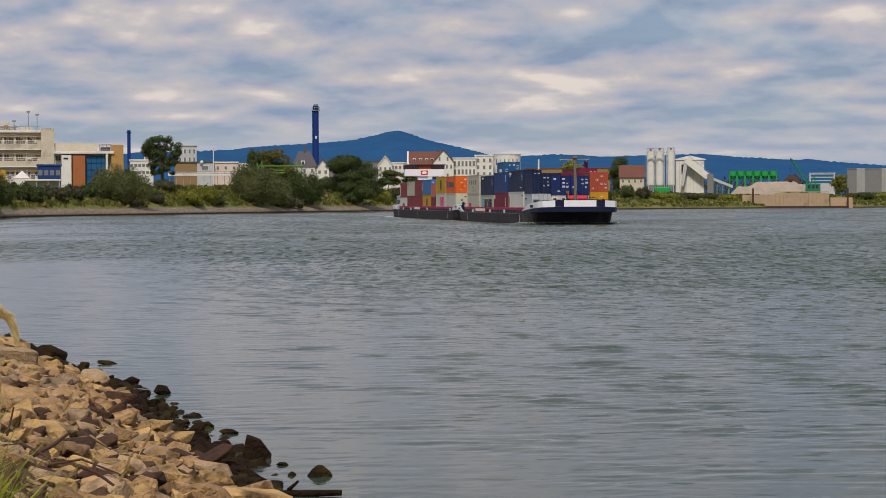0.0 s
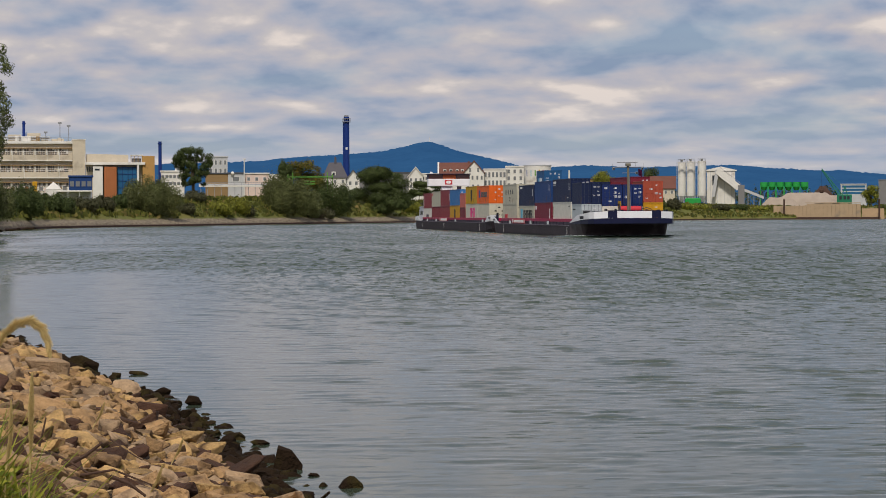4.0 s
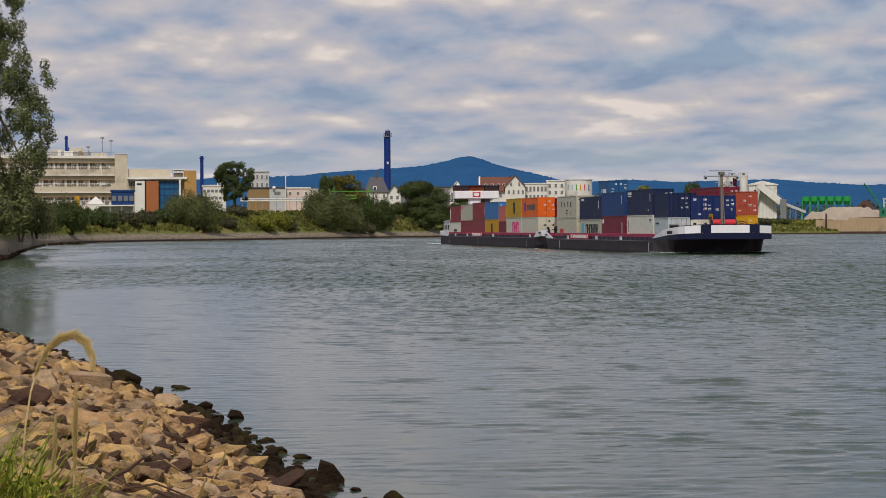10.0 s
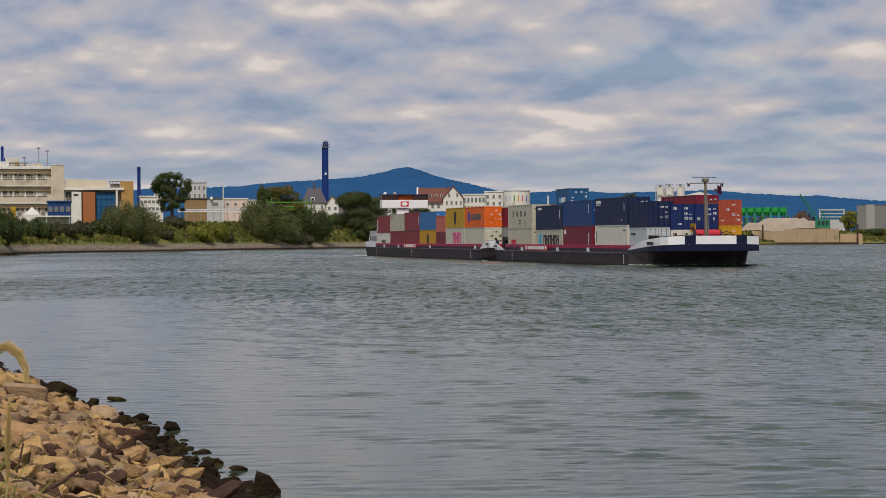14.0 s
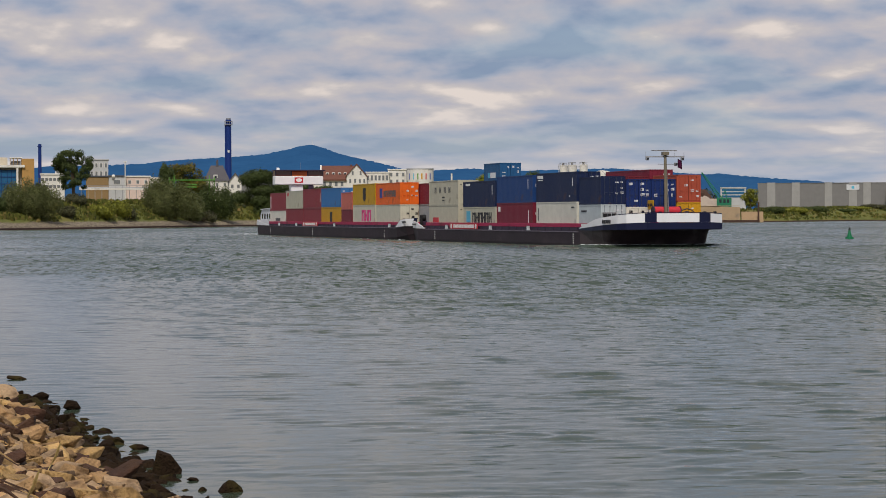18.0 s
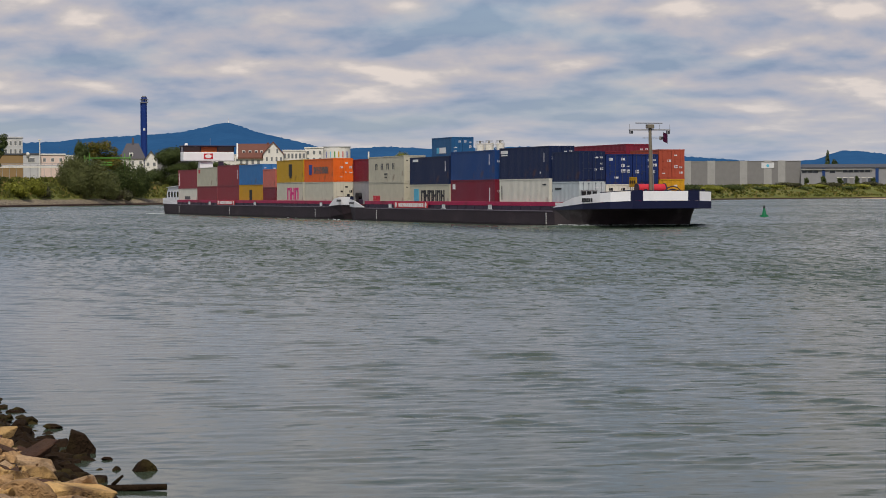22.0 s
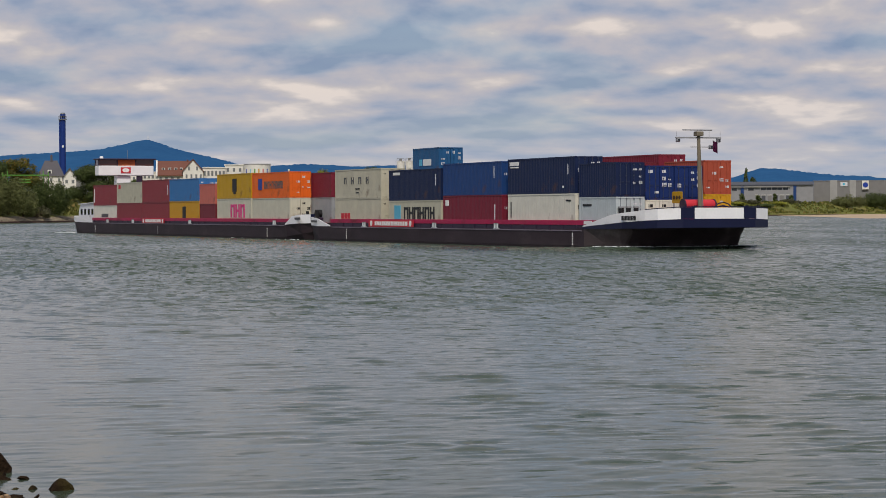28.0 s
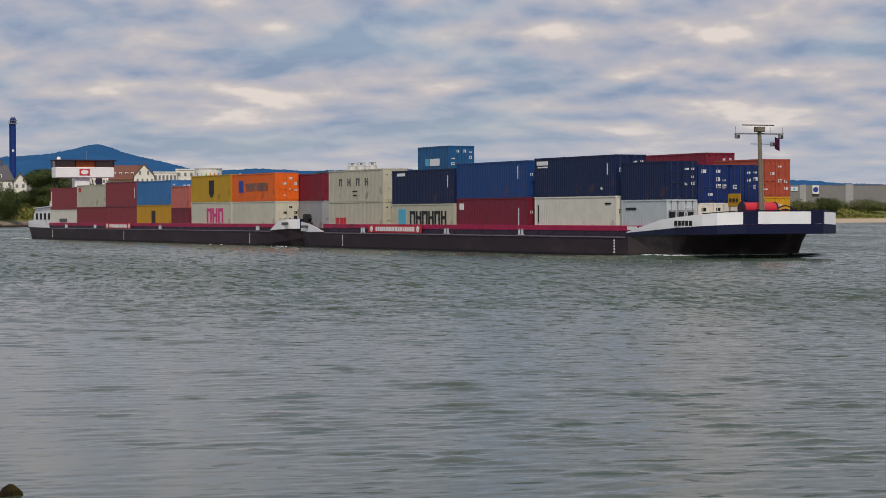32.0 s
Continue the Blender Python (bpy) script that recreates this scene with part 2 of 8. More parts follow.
def water_mat():
    m = bpy.data.materials.new("river_water")
    m.use_nodes = True
    nt = m.node_tree
    N, L = nt.nodes, nt.links
    b = N["Principled BSDF"]
    b.inputs["Base Color"].default_value = (0.044, 0.063, 0.044, 1)
    b.inputs["IOR"].default_value = 1.33
    b.inputs["Roughness"].default_value = 0.10
    tc = N.new("ShaderNodeTexCoord")

    def noi(sx, sy, d, dist=0.0, off=0.0, out=0):
        mp = N.new("ShaderNodeMapping")
        mp.inputs["Scale"].default_value = (sx, sy, 1)
        mp.inputs["Location"].default_value = (off, off, 0)
        mp.inputs["Rotation"].default_value = (0, 0, radians(8))
        L.new(tc.outputs["Object"], mp.inputs[0])
        n = N.new("ShaderNodeTexNoise")
        n.inputs["Scale"].default_value = 1
        n.inputs["Detail"].default_value = d
        n.inputs["Roughness"].default_value = 0.55
        n.inputs["Distortion"].default_value = dist
        L.new(mp.outputs[0], n.inputs["Vector"])
        return n.outputs[out]

    def lin(v, k, c):
        n = N.new("ShaderNodeMath")
        n.operation = "MULTIPLY_ADD"
        L.new(v, n.inputs[0])
        n.inputs[1].default_value = k
        n.inputs[2].default_value = c
        n.use_clamp = True
        return n.outputs[0]

    def vec(op, p, q=None, k=None):
        n = N.new("ShaderNodeVectorMath")
        n.operation = op
        for i, v in enumerate((p, q)):
            if v is None:
                continue
            if isinstance(v, tuple):
                n.inputs[i].default_value = v
            else:
                L.new(v, n.inputs[i])
        if k is not None:
            if isinstance(k, float):
                n.inputs["Scale"].default_value = k
            else:
                L.new(k, n.inputs["Scale"])
        return n.outputs[0]

    def slopes(sx, sy, d, amp, off, gust=None):
        """A field of wave slopes, centred on level."""
        c = vec("SUBTRACT", noi(sx, sy, d, 0.3, off, 1), (0.5, 0.5, 0.5))
        return vec("SCALE", c, None, gust if gust is not None else amp)

    def scaled(v, k):
        n = N.new("ShaderNodeMath")
        n.operation = "MULTIPLY"
        L.new(v, n.inputs[0])
        n.inputs[1].default_value = k
        return n.outputs[0]

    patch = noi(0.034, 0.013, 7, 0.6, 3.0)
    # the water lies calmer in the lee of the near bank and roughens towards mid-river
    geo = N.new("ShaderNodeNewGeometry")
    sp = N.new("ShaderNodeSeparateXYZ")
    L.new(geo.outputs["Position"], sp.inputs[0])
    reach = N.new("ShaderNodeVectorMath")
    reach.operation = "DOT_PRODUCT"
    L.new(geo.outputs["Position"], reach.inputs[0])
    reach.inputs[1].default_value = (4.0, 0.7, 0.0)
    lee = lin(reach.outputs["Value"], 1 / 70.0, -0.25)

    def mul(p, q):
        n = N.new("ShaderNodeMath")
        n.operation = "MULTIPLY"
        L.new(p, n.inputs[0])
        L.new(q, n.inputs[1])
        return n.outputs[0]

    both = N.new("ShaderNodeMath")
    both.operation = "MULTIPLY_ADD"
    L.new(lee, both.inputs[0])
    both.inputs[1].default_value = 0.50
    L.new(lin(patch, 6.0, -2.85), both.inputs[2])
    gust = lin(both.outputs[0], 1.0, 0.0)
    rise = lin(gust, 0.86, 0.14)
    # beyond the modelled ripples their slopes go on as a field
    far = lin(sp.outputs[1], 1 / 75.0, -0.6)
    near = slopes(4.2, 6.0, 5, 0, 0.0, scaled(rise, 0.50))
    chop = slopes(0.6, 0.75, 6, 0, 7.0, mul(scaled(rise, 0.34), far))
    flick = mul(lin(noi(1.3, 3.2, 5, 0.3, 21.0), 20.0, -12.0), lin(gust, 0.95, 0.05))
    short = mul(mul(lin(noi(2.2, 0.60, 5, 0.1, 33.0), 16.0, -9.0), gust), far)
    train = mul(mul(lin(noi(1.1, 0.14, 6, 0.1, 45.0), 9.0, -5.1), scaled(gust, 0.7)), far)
    face = N.new("ShaderNodeMath")
    L.new(short, face.inputs[0])
    L.new(train, face.inputs[1])
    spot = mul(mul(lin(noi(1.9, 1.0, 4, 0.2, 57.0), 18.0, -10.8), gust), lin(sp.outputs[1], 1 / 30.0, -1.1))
    spots = N.new("ShaderNodeMath")
    L.new(flick, spots.inputs[0])
    L.new(spot, spots.inputs[1])
    faces = N.new("ShaderNodeMath")
    L.new(face.outputs[0], faces.inputs[0])
    L.new(spots.outputs[0], faces.inputs[1])
    faces.use_clamp = True
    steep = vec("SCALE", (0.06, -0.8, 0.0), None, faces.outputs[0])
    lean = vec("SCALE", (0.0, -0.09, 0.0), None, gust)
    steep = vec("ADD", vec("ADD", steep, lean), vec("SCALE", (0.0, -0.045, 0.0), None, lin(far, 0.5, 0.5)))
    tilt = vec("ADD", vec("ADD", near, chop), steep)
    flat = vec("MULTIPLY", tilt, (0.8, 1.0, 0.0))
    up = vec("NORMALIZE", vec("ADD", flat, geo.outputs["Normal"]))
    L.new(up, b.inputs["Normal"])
    return m


M["water"] = water_mat()


# ---- building helpers ----
def link(name, bm, material, parent=None, label=""):
    me = bpy.data.meshes.new(name)
    bm.to_mesh(me)
    bm.free()
    return link_mesh(name, me, material, parent, label)


def link_mesh(name, me, material, parent=None, label=""):
    if material is not None and not me.materials:
        me.materials.append(material)
    ob = new(name, me)
    if parent is not None:
        ob.parent = parent
    if label:
        ob["label"] = label
    return ob


def part(name, bm, material, parent, label=""):
    return link(name, bm, material, parent, label)


def thing(name, m, label, category, group="", kind=""):
    e = new(name)
    e.matrix_basis = m
    return tagged(e, label, category, group, kind)


def box(bm, x0, x1, y0, y1, z0, z1, bevel=0.0):
    vs = [bm.verts.new((x, y, z)) for x in (x0, x1) for y in (y0, y1) for z in (z0, z1)]
    fs = [bm.faces.new([vs[i] for i in q]) for q in ((0, 1, 3, 2), (4, 6, 7, 5), (0, 4, 5, 1), (2, 3, 7, 6), (0, 2, 6, 4), (1, 5, 7, 3))]
    if bevel:
        es = list({e for f in fs for e in f.edges})
        bmesh.ops.bevel(bm, geom=es, offset=bevel, segments=1, affect="EDGES", profile=0.5)
    return bm


def cyl(bm, p, q, r0, r1=None, seg=12):
    p, q = Vector(p), Vector(q)
    r1 = r0 if r1 is None else r1
    d = (q - p).normalized()
    u = d.orthogonal().normalized()
    w = d.cross(u)
    ring = []
    for c, r in ((p, r0), (q, r1)):
        ring.append([bm.verts.new(c + (u * math.cos(a) + w * math.sin(a)) * r) for a in [2 * math.pi * k / seg for k in range(seg)]])
    for k in range(seg):
        f = bm.faces.new((ring[0][k], ring[0][(k + 1) % seg], ring[1][(k + 1) % seg], ring[1][k]))
        f.smooth = seg > 6
    for cap in (bm.faces.new(ring[0][::-1]), bm.faces.new(ring[1])):
        for e in cap.edges:
            e.smooth = False
    return bm


def prism(bm, pts, y0, y1, axis="y"):
    """A flat outline given in two axes, pulled along the third."""
    def co(a, b, t):
        return {"y": (a, t, b), "x": (t, a, b), "z": (a, b, t)}[axis]
    lo = [bm.verts.new(co(a, b, y0)) for a, b in pts]
    hi = [bm.verts.new(co(a, b, y1)) for a, b in pts]
    n = len(pts)
    bm.faces.new(lo)
    bm.faces.new(hi[::-1])
    for k in range(n):
        bm.faces.new((lo[k], hi[k], hi[(k + 1) % n], lo[(k + 1) % n]))
    bmesh.ops.recalc_face_normals(bm, faces=bm.faces[:])
    return bm


def B():
    return bmesh.new()


def at(az, dist, z=0.0):
    """A place by its bearing from the standing point, degrees right of north, and distance."""
    a = radians(az)
    return Vector((dist * math.sin(a), dist * math.cos(a), z))


def lerp_table(table, x):
    if x <= table[0][0]:
        return table[0][1]
    for (a, p), (b, q) in zip(table, table[1:]):
        if x <= b:
            u = (x - a) / (b - a)
            return p + (q - p) * u
    return table[-1][1]


# ---- water, ground, banks ----
SHORE = [(-180, 500), (-60, 120), (-25, 130), (-14, 150), (-12, 180), (-11.15, 225), (-10.7, 312), (-10.2, 400), (-9.1, 470), (-7.1, 515), (-5.3, 545), (-2.7, 617), (0, 685), (3.2, 738), (6.4, 780), (9.4, 830), (13.2, 900), (15, 985), (17.3, 1060), (20, 1140), (26, 1250), (60, 1500), (100, 1500), (180, 500)]


def shore(az):
    return lerp_table(SHORE, az)


def bank_z(az, off):
    """Height of the far bank at a distance behind its waterline."""
    top = lerp_table([(-12, 3.0), (-10, 4.0), (-6, 7.0), (-1, 7.5), (4, 6.5), (8, 5.5), (11, 4.5), (14, 6.0), (20, 6.5)], az)
    if off < 0:
        return -0.10 * -off
    u = min(1.0, max(0.0, (az - 4.5) / 1.5))
    gravel = [(0, 0.25), (1.2, 0.9), (9, 1.7), (12, 2.3), (30, top * 0.85), (42, top), (4000, top)]
    grass = [(0, 0.25), (1.2, 0.8), (9, 2.0), (12, 2.6), (30, top * 0.88), (42, top), (4000, top)]
    return lerp_table(gravel, off) * (1 - u) + lerp_table(grass, off) * u


def polar_sheet(name, azs, offs, zfun, material, smooth=True):
    verts, faces = [], []
    for a in azs:
        s = shore(a)
        for o in offs:
            p = at(a, max(s + o, 1.0))
            n = noise.noise(Vector((p.x * 0.11, p.y * 0.05, 1.3))) * 0.45 if 2 < o < 300 else 0.0
            verts.append((p.x, p.y, zfun(a, o) + n))
    m = len(offs)
    for i in range(len(azs) - 1):
        for j in range(m - 1):
            faces.append((i * m + j, (i + 1) * m + j, (i + 1) * m + j + 1, i * m + j + 1))
    me = bpy.data.meshes.new(name)
    me.from_pydata(verts, [], faces)
    me.polygons.foreach_set("use_smooth", [smooth] * len(faces))
    return link_mesh(name, me, material)


def ground_mat():
    """Gravel at the foot, dry grass and weeds above, by the height of the bank."""
    m = mat("bank_ground", (0.115, 0.125, 0.026), 0.9, 0, 0.12, 0.6, 0.8, 9, (0.17, 0.14, 0.042), 0.45)
    nt = m.node_tree
    N, L = nt.nodes, nt.links
    b = N["Principled BSDF"]
    grass = b.inputs["Base Color"].links[0].from_socket
    geo = N.new("ShaderNodeNewGeometry")
    sep = N.new("ShaderNodeSeparateXYZ")
    L.new(geo.outputs["Position"], sep.inputs[0])
    ns = N.new("ShaderNodeTexNoise")
    ns.inputs["Scale"].default_value = 0.25
    ns.inputs["Detail"].default_value = 5
    tc = N.new("ShaderNodeTexCoord")
    L.new(tc.outputs["Object"], ns.inputs["Vector"])
    z = N.new("ShaderNodeMath")
    z.operation = "MULTIPLY_ADD"
    L.new(ns.outputs[0], z.inputs[0])
    z.inputs[1].default_value = 1.0
    L.new(sep.outputs[2], z.inputs[2])
    end = N.new("ShaderNodeMath")  # eastwards the grass comes down to the water
    end.operation = "MULTIPLY_ADD"
    end.use_clamp = True
    L.new(sep.outputs[0], end.inputs[0])
    end.inputs[1].default_value = 1 / 30.0
    end.inputs[2].default_value = -1.6
    high = N.new("ShaderNodeMath")
    high.operation = "MULTIPLY_ADD"
    L.new(end.outputs[0], high.inputs[0])
    high.inputs[1].default_value = 1.9
    L.new(z.outputs[0], high.inputs[2])
    cr = N.new("ShaderNodeValToRGB")
    cr.color_ramp.elements[0].position = 0.21
    cr.color_ramp.elements[1].position = 0.25
    sc = N.new("ShaderNodeMath")
    sc.operation = "MULTIPLY"
    sc.inputs[1].default_value = 0.1
    L.new(high.outputs[0], sc.inputs[0])
    L.new(sc.outputs[0], cr.inputs[0])
    st = N.new("ShaderNodeTexNoise")
    st.inputs["Scale"].default_value = 1.5
    st.inputs["Detail"].default_value = 6
    L.new(tc.outputs["Object"], st.inputs["Vector"])
    gr = N.new("ShaderNodeValToRGB")
    gr.color_ramp.elements[0].position, gr.color_ramp.elements[0].color = 0.35, (0.085, 0.066, 0.046, 1)
    gr.color_ramp.elements[1].position, gr.color_ramp.elements[1].color = 0.65, (0.29, 0.24, 0.17, 1)
    L.new(st.outputs[0], gr.inputs[0])
    mx = N.new("ShaderNodeMix")
    mx.data_type = "RGBA"
    L.new(cr.outputs[0], mx.inputs[0])
    L.new(gr.outputs[0], mx.inputs[6])
    L.new(grass, mx.inputs[7])
    L.new(mx.outputs[2], b.inputs["Base Color"])
    return m


M["ground"] = ground_mat()
AZS = [a for a in np.arange(-180, -20, 8)] + [a for a in np.arange(-20, 26, 0.12)] + [a for a in np.arange(26, 181, 7)]
OFFS = [-40, -12, -3, 0, 0.6, 1.2, 3, 6, 9, 12, 16, 20, 25, 30, 36, 42, 60, 90, 140, 220, 350, 600, 1100, 2000, 3300]
ground = tagged(polar_sheet("ground", AZS, OFFS, bank_z, M["ground"]), "gravel shore and grassy bank rising to the plain", "ground", kind="structure")


def waves(x, y, r):
    """Heights of wind ripples: short-crested trains, in groups, calmer in the lee of the near bank."""
    rng = np.random.default_rng(17)
    lee = np.clip((4.0 * x + 0.7 * y) / 70.0 - 0.25, 0.0, 1.0)
    cover = np.zeros_like(x)
    for k in range(14):
        a, q = rng.uniform(0, 6.283), rng.uniform(0, 6.283)
        lam = rng.uniform(9, 46)
        cover += np.sin(6.283 / lam * (0.45 * x * math.cos(a) + 1.0 * y * math.sin(a)) + q)
    cover = np.clip(0.45 + cover * 0.20, 0.0, 1.0)
    group = np.zeros_like(x)
    for k in range(16):
        a, q = rng.uniform(0, 6.283), rng.uniform(0, 6.283)
        lam = rng.uniform(1.6, 5.5)
        group += np.sin(6.283 / lam * (x * math.cos(a) + y * math.sin(a)) + q)
    group = np.clip(0.32 + group * 0.16, 0.0, 1.4)
    h, push, slide = np.zeros_like(x), np.zeros_like(x), np.zeros_like(x)
    total = 90
    for k in range(total):
        lam = 0.15 * (1.1 / 0.15) ** ((k + rng.random()) / total)
        th = math.radians(rng.normal(-84, 22))
        q = rng.uniform(0, 6.283)
        keep = np.clip(lam / (0.0065 * r) - 0.3, 0.0, 1.0) * lam * 0.0069
        w = 6.283 / lam * (x * math.cos(th) + y * math.sin(th)) + q
        h += keep * np.sin(w)
        c = keep * np.cos(w)
        slide += c * math.cos(th)
        push += c * math.sin(th)
    size = (0.10 + 0.90 * lee) * (0.24 + 0.76 * cover) * (0.30 + 1.20 * group)
    return h * size, slide * size, push * size


def water_sheet():
    az = np.radians(np.arange(-15.0, 24.0, 0.07))
    r = np.concatenate([[0.5, 6.0, 10.0], 13.0 * np.exp(np.arange(0, 1050) * 0.0021), 118.0 * np.exp(np.arange(1, 120) * 0.0065), [270, 300, 350, 420, 500, 650, 800, 1000, 1300, 1600]])
    R, A = np.meshgrid(r, az)
    X, Y = R * np.sin(A), R * np.cos(A)
    fade = np.clip((R - 12.0) / 4.0, 0, 1) * np.clip((230.0 - R) / 110.0, 0, 1) * np.clip((np.degrees(A) + 15.0) / 1.0, 0, 1) * np.clip((23.9 - np.degrees(A)) / 1.0, 0, 1)
    Z, DX, DY = (f * fade for f in waves(X, Y, R))
    X, Y = X + DX, Y + DY  # crests sharpen as the surface gathers under them
    m, n = len(r), len(az)
    verts = np.stack([X, Y, Z], 2).reshape(-1, 3)
    i, j = np.meshgrid(np.arange(n - 1), np.arange(m - 1), indexing="ij")
    k = (i * m + j).reshape(-1)
    quads = np.stack([k, k + 1, k + m + 1, k + m], 1)
    # the rest of the river, all round
    back = np.radians(np.concatenate([[23.95], np.arange(27, 342, 4.5), [345.0]]))
    r2 = np.array([0.5, 6, 12, 30, 80, 200, 500, 1000, 1600.0])
    R2, A2 = np.meshgrid(r2, back)
    m2, n2 = len(r2), len(back)
    base = len(verts)
    verts = np.concatenate([verts, np.stack([R2 * np.sin(A2), R2 * np.cos(A2), R2 * 0], 2).reshape(-1, 3)])
    i, j = np.meshgrid(np.arange(n2 - 1), np.arange(m2 - 1), indexing="ij")
    k = (i * m2 + j).reshape(-1) + base
    quads = np.concatenate([quads, np.stack([k, k + 1, k + m2 + 1, k + m2], 1)])[:, ::-1]
    me = bpy.data.meshes.new("water")
    me.vertices.add(len(verts))
    me.vertices.foreach_set("co", verts.astype(np.float32).ravel())
    me.loops.add(4 * len(quads))
    me.loops.foreach_set("vertex_index", quads.astype(np.int32).ravel())
    me.polygons.add(len(quads))
    me.polygons.foreach_set("loop_start", np.arange(0, 4 * len(quads), 4, dtype=np.int32))
    me.polygons.foreach_set("use_smooth", np.ones(len(quads), dtype=bool))
    me.update(calc_edges=True)
    return tagged(link_mesh("water", me, M["water"]), "grey-green rippled river water under a cloudy sky", "water", kind="structure")


water = water_sheet()

# ---- the coupled vessels; x forward from the foremost container, y to port, z above the water ----
def loft(bm, stations):
    """Stations: x and a half outline [(y, z), ...] from the top edge down to the keel; mirrored to the other side."""
    rings = []
    for x, half in stations:
        pts = [(-y, z) for y, z in half] + [(y, z) for y, z in half[::-1]]
        rings.append([bm.verts.new((x, y, z)) for y, z in pts])
    n = len(rings[0])
    for a, b_ in zip(rings, rings[1:]):
        for k in range(n):
            bm.faces.new((a[k], a[(k + 1) % n], b_[(k + 1) % n], b_[k]))
    bm.faces.new(rings[0])
    bm.faces.new(rings[-1][::-1])
    bmesh.ops.recalc_face_normals(bm, faces=bm.faces[:])
    return bm


def plate(bm, pts, thick=0.08):
    """An upright wall along pts [(x, y, z low, z high), ...], with its thickness inwards (towards y = 0 or to the rear)."""
    outer, inner = [], []
    for k, (x, y, z0, z1) in enumerate(pts):
        a = pts[max(k - 1, 0)]
        c = pts[min(k + 1, len(pts) - 1)]
        d = Vector((c[0] - a[0], c[1] - a[1], 0)).normalized()
        nrm = Vector((d.y, -d.x, 0)) * thick
        if nrm.dot(Vector((20 + x, y * 3, 0))) > 0:
            nrm = -nrm
        outer.append((bm.verts.new((x, y, z0)), bm.verts.new((x, y, z1))))
        inner.append((bm.verts.new((x + nrm.x, y + nrm.y, z0)), bm.verts.new((x + nrm.x, y + nrm.y, z1))))
    for k in range(len(pts) - 1):
        o, p, i, j = outer[k], outer[k + 1], inner[k], inner[k + 1]
        for q in ((o[0], p[0], p[1], o[1]), (i[0], i[1], j[1], j[0]), (o[1], p[1], j[1], i[1]), (o[0], i[0], j[0], p[0])):
            bm.faces.new(q)
    for o, i in ((outer[0], inner[0]), (outer[-1], inner[-1])):
        bm.faces.new((o[0], o[1], i[1], i[0]))
    bmesh.ops.recalc_face_normals(bm, faces=bm.faces[:])
    return bm


def side_marks(parent, ox, y, z, x0, words, material, h=0.3, label=""):
    """Lettering that cannot be told apart, as upright bars on the near side: widths and gaps in metres."""
    bm = B()
    x = x0
    for w, g in words:
        box(bm, x - ox, x + w - ox, y - 0.012, y + 0.02, z, z + h)
        x += w + g
    return part("marking", bm, material, parent, label)


def hatch_coaming(ship, ox, x0, x1):
    for s, nm in ((-1, "coaming"), (1, "coaming")):
        y = 5.16 * s
        c = part(nm, box(B(), x0 - ox, x1 - ox, min(y, y - 0.1 * s), max(y, y - 0.1 * s), 1.30, 1.78), M["coaming_dark"], ship, "dark blue hatch coaming")
        part("red_band", box(B(), x0 - ox, x1 - ox, min(y + 0.03 * s, y - 0.13 * s), max(y + 0.03 * s, y - 0.13 * s), 1.784, 2.16, 0.015), M["ship_red"], c, "weathered red band along the hatch coaming")
        for k in range(int((x1 - x0) / 2.4)):
            xx = x0 + 1.2 + 2.4 * k - ox
            part("stiffener", box(B(), xx - 0.05, xx + 0.05, min(y, y + 0.05 * s), max(y, y + 0.05 * s), 1.42, 1.78), M["coaming_dark"], c)
    part("hold_floor", box(B(), x0 - ox, x1 - ox, -5.0, 5.0, 0.9, 1.05), M["deck"], ship)
    for x in (x0, x1):
        part("hold_end", box(B(), x - ox - 0.06, x - ox + 0.06, -5.05, 5.05, 0.95, 2.16), M["ship_red"], ship)


def bollard(ship, x, y, z):
    b = part("bollard", box(B(), x - 0.4, x + 0.4, y - 0.12, y + 0.12, z, z + 0.04), M["box_pale_grey"], ship, "pale grey double bollard")
    for d in (-0.25, 0.25):
        part("post", cyl(B(), (x + d, y, z + 0.05), (x + d, y, z + 0.42), 0.09), M["box_pale_grey"], b)
        part("cap", cyl(B(), (x + d, y, z + 0.42), (x + d, y, z + 0.46), 0.11), M["steel"], b)


def banner(ship, ox, x0, x1, y, z):
    b = part("banner", box(B(), x0 - ox, x1 - ox, y - 0.03, y, z, z + 0.62), M["bar_red"], ship, "red and white advertising banner on the coaming")
    bm = B()
    r = random.Random(4)
    x = x0 + 1.6
    while x < x1 - 1.6:
        w = r.uniform(0.25, 0.6)
        box(bm, x - ox, x + w - ox, y - 0.05, y - 0.03, z + 0.12, z + 0.5)
        x += w + 0.12
    part("lettering", bm, M["bar_white"], b, "white lettering")
    for xx in (x0 + 0.7, x1 - 0.7):
        part("emblem", cyl(B(), (xx - ox, y - 0.03, z + 0.31), (xx - ox, y - 0.055, z + 0.31), 0.27, seg=16), M["bar_white"], b)


def draft_mark(ship, ox, x):
    bm = B()
    for k in range(5):
        box(bm, x - ox - 0.07, x - ox + 0.07, -5.72, -5.69, 0.25 + 0.2 * k, 0.38 + 0.2 * k)
    part("draught_mark", bm, M["bar_white"], ship, "white draught marks on the hull")


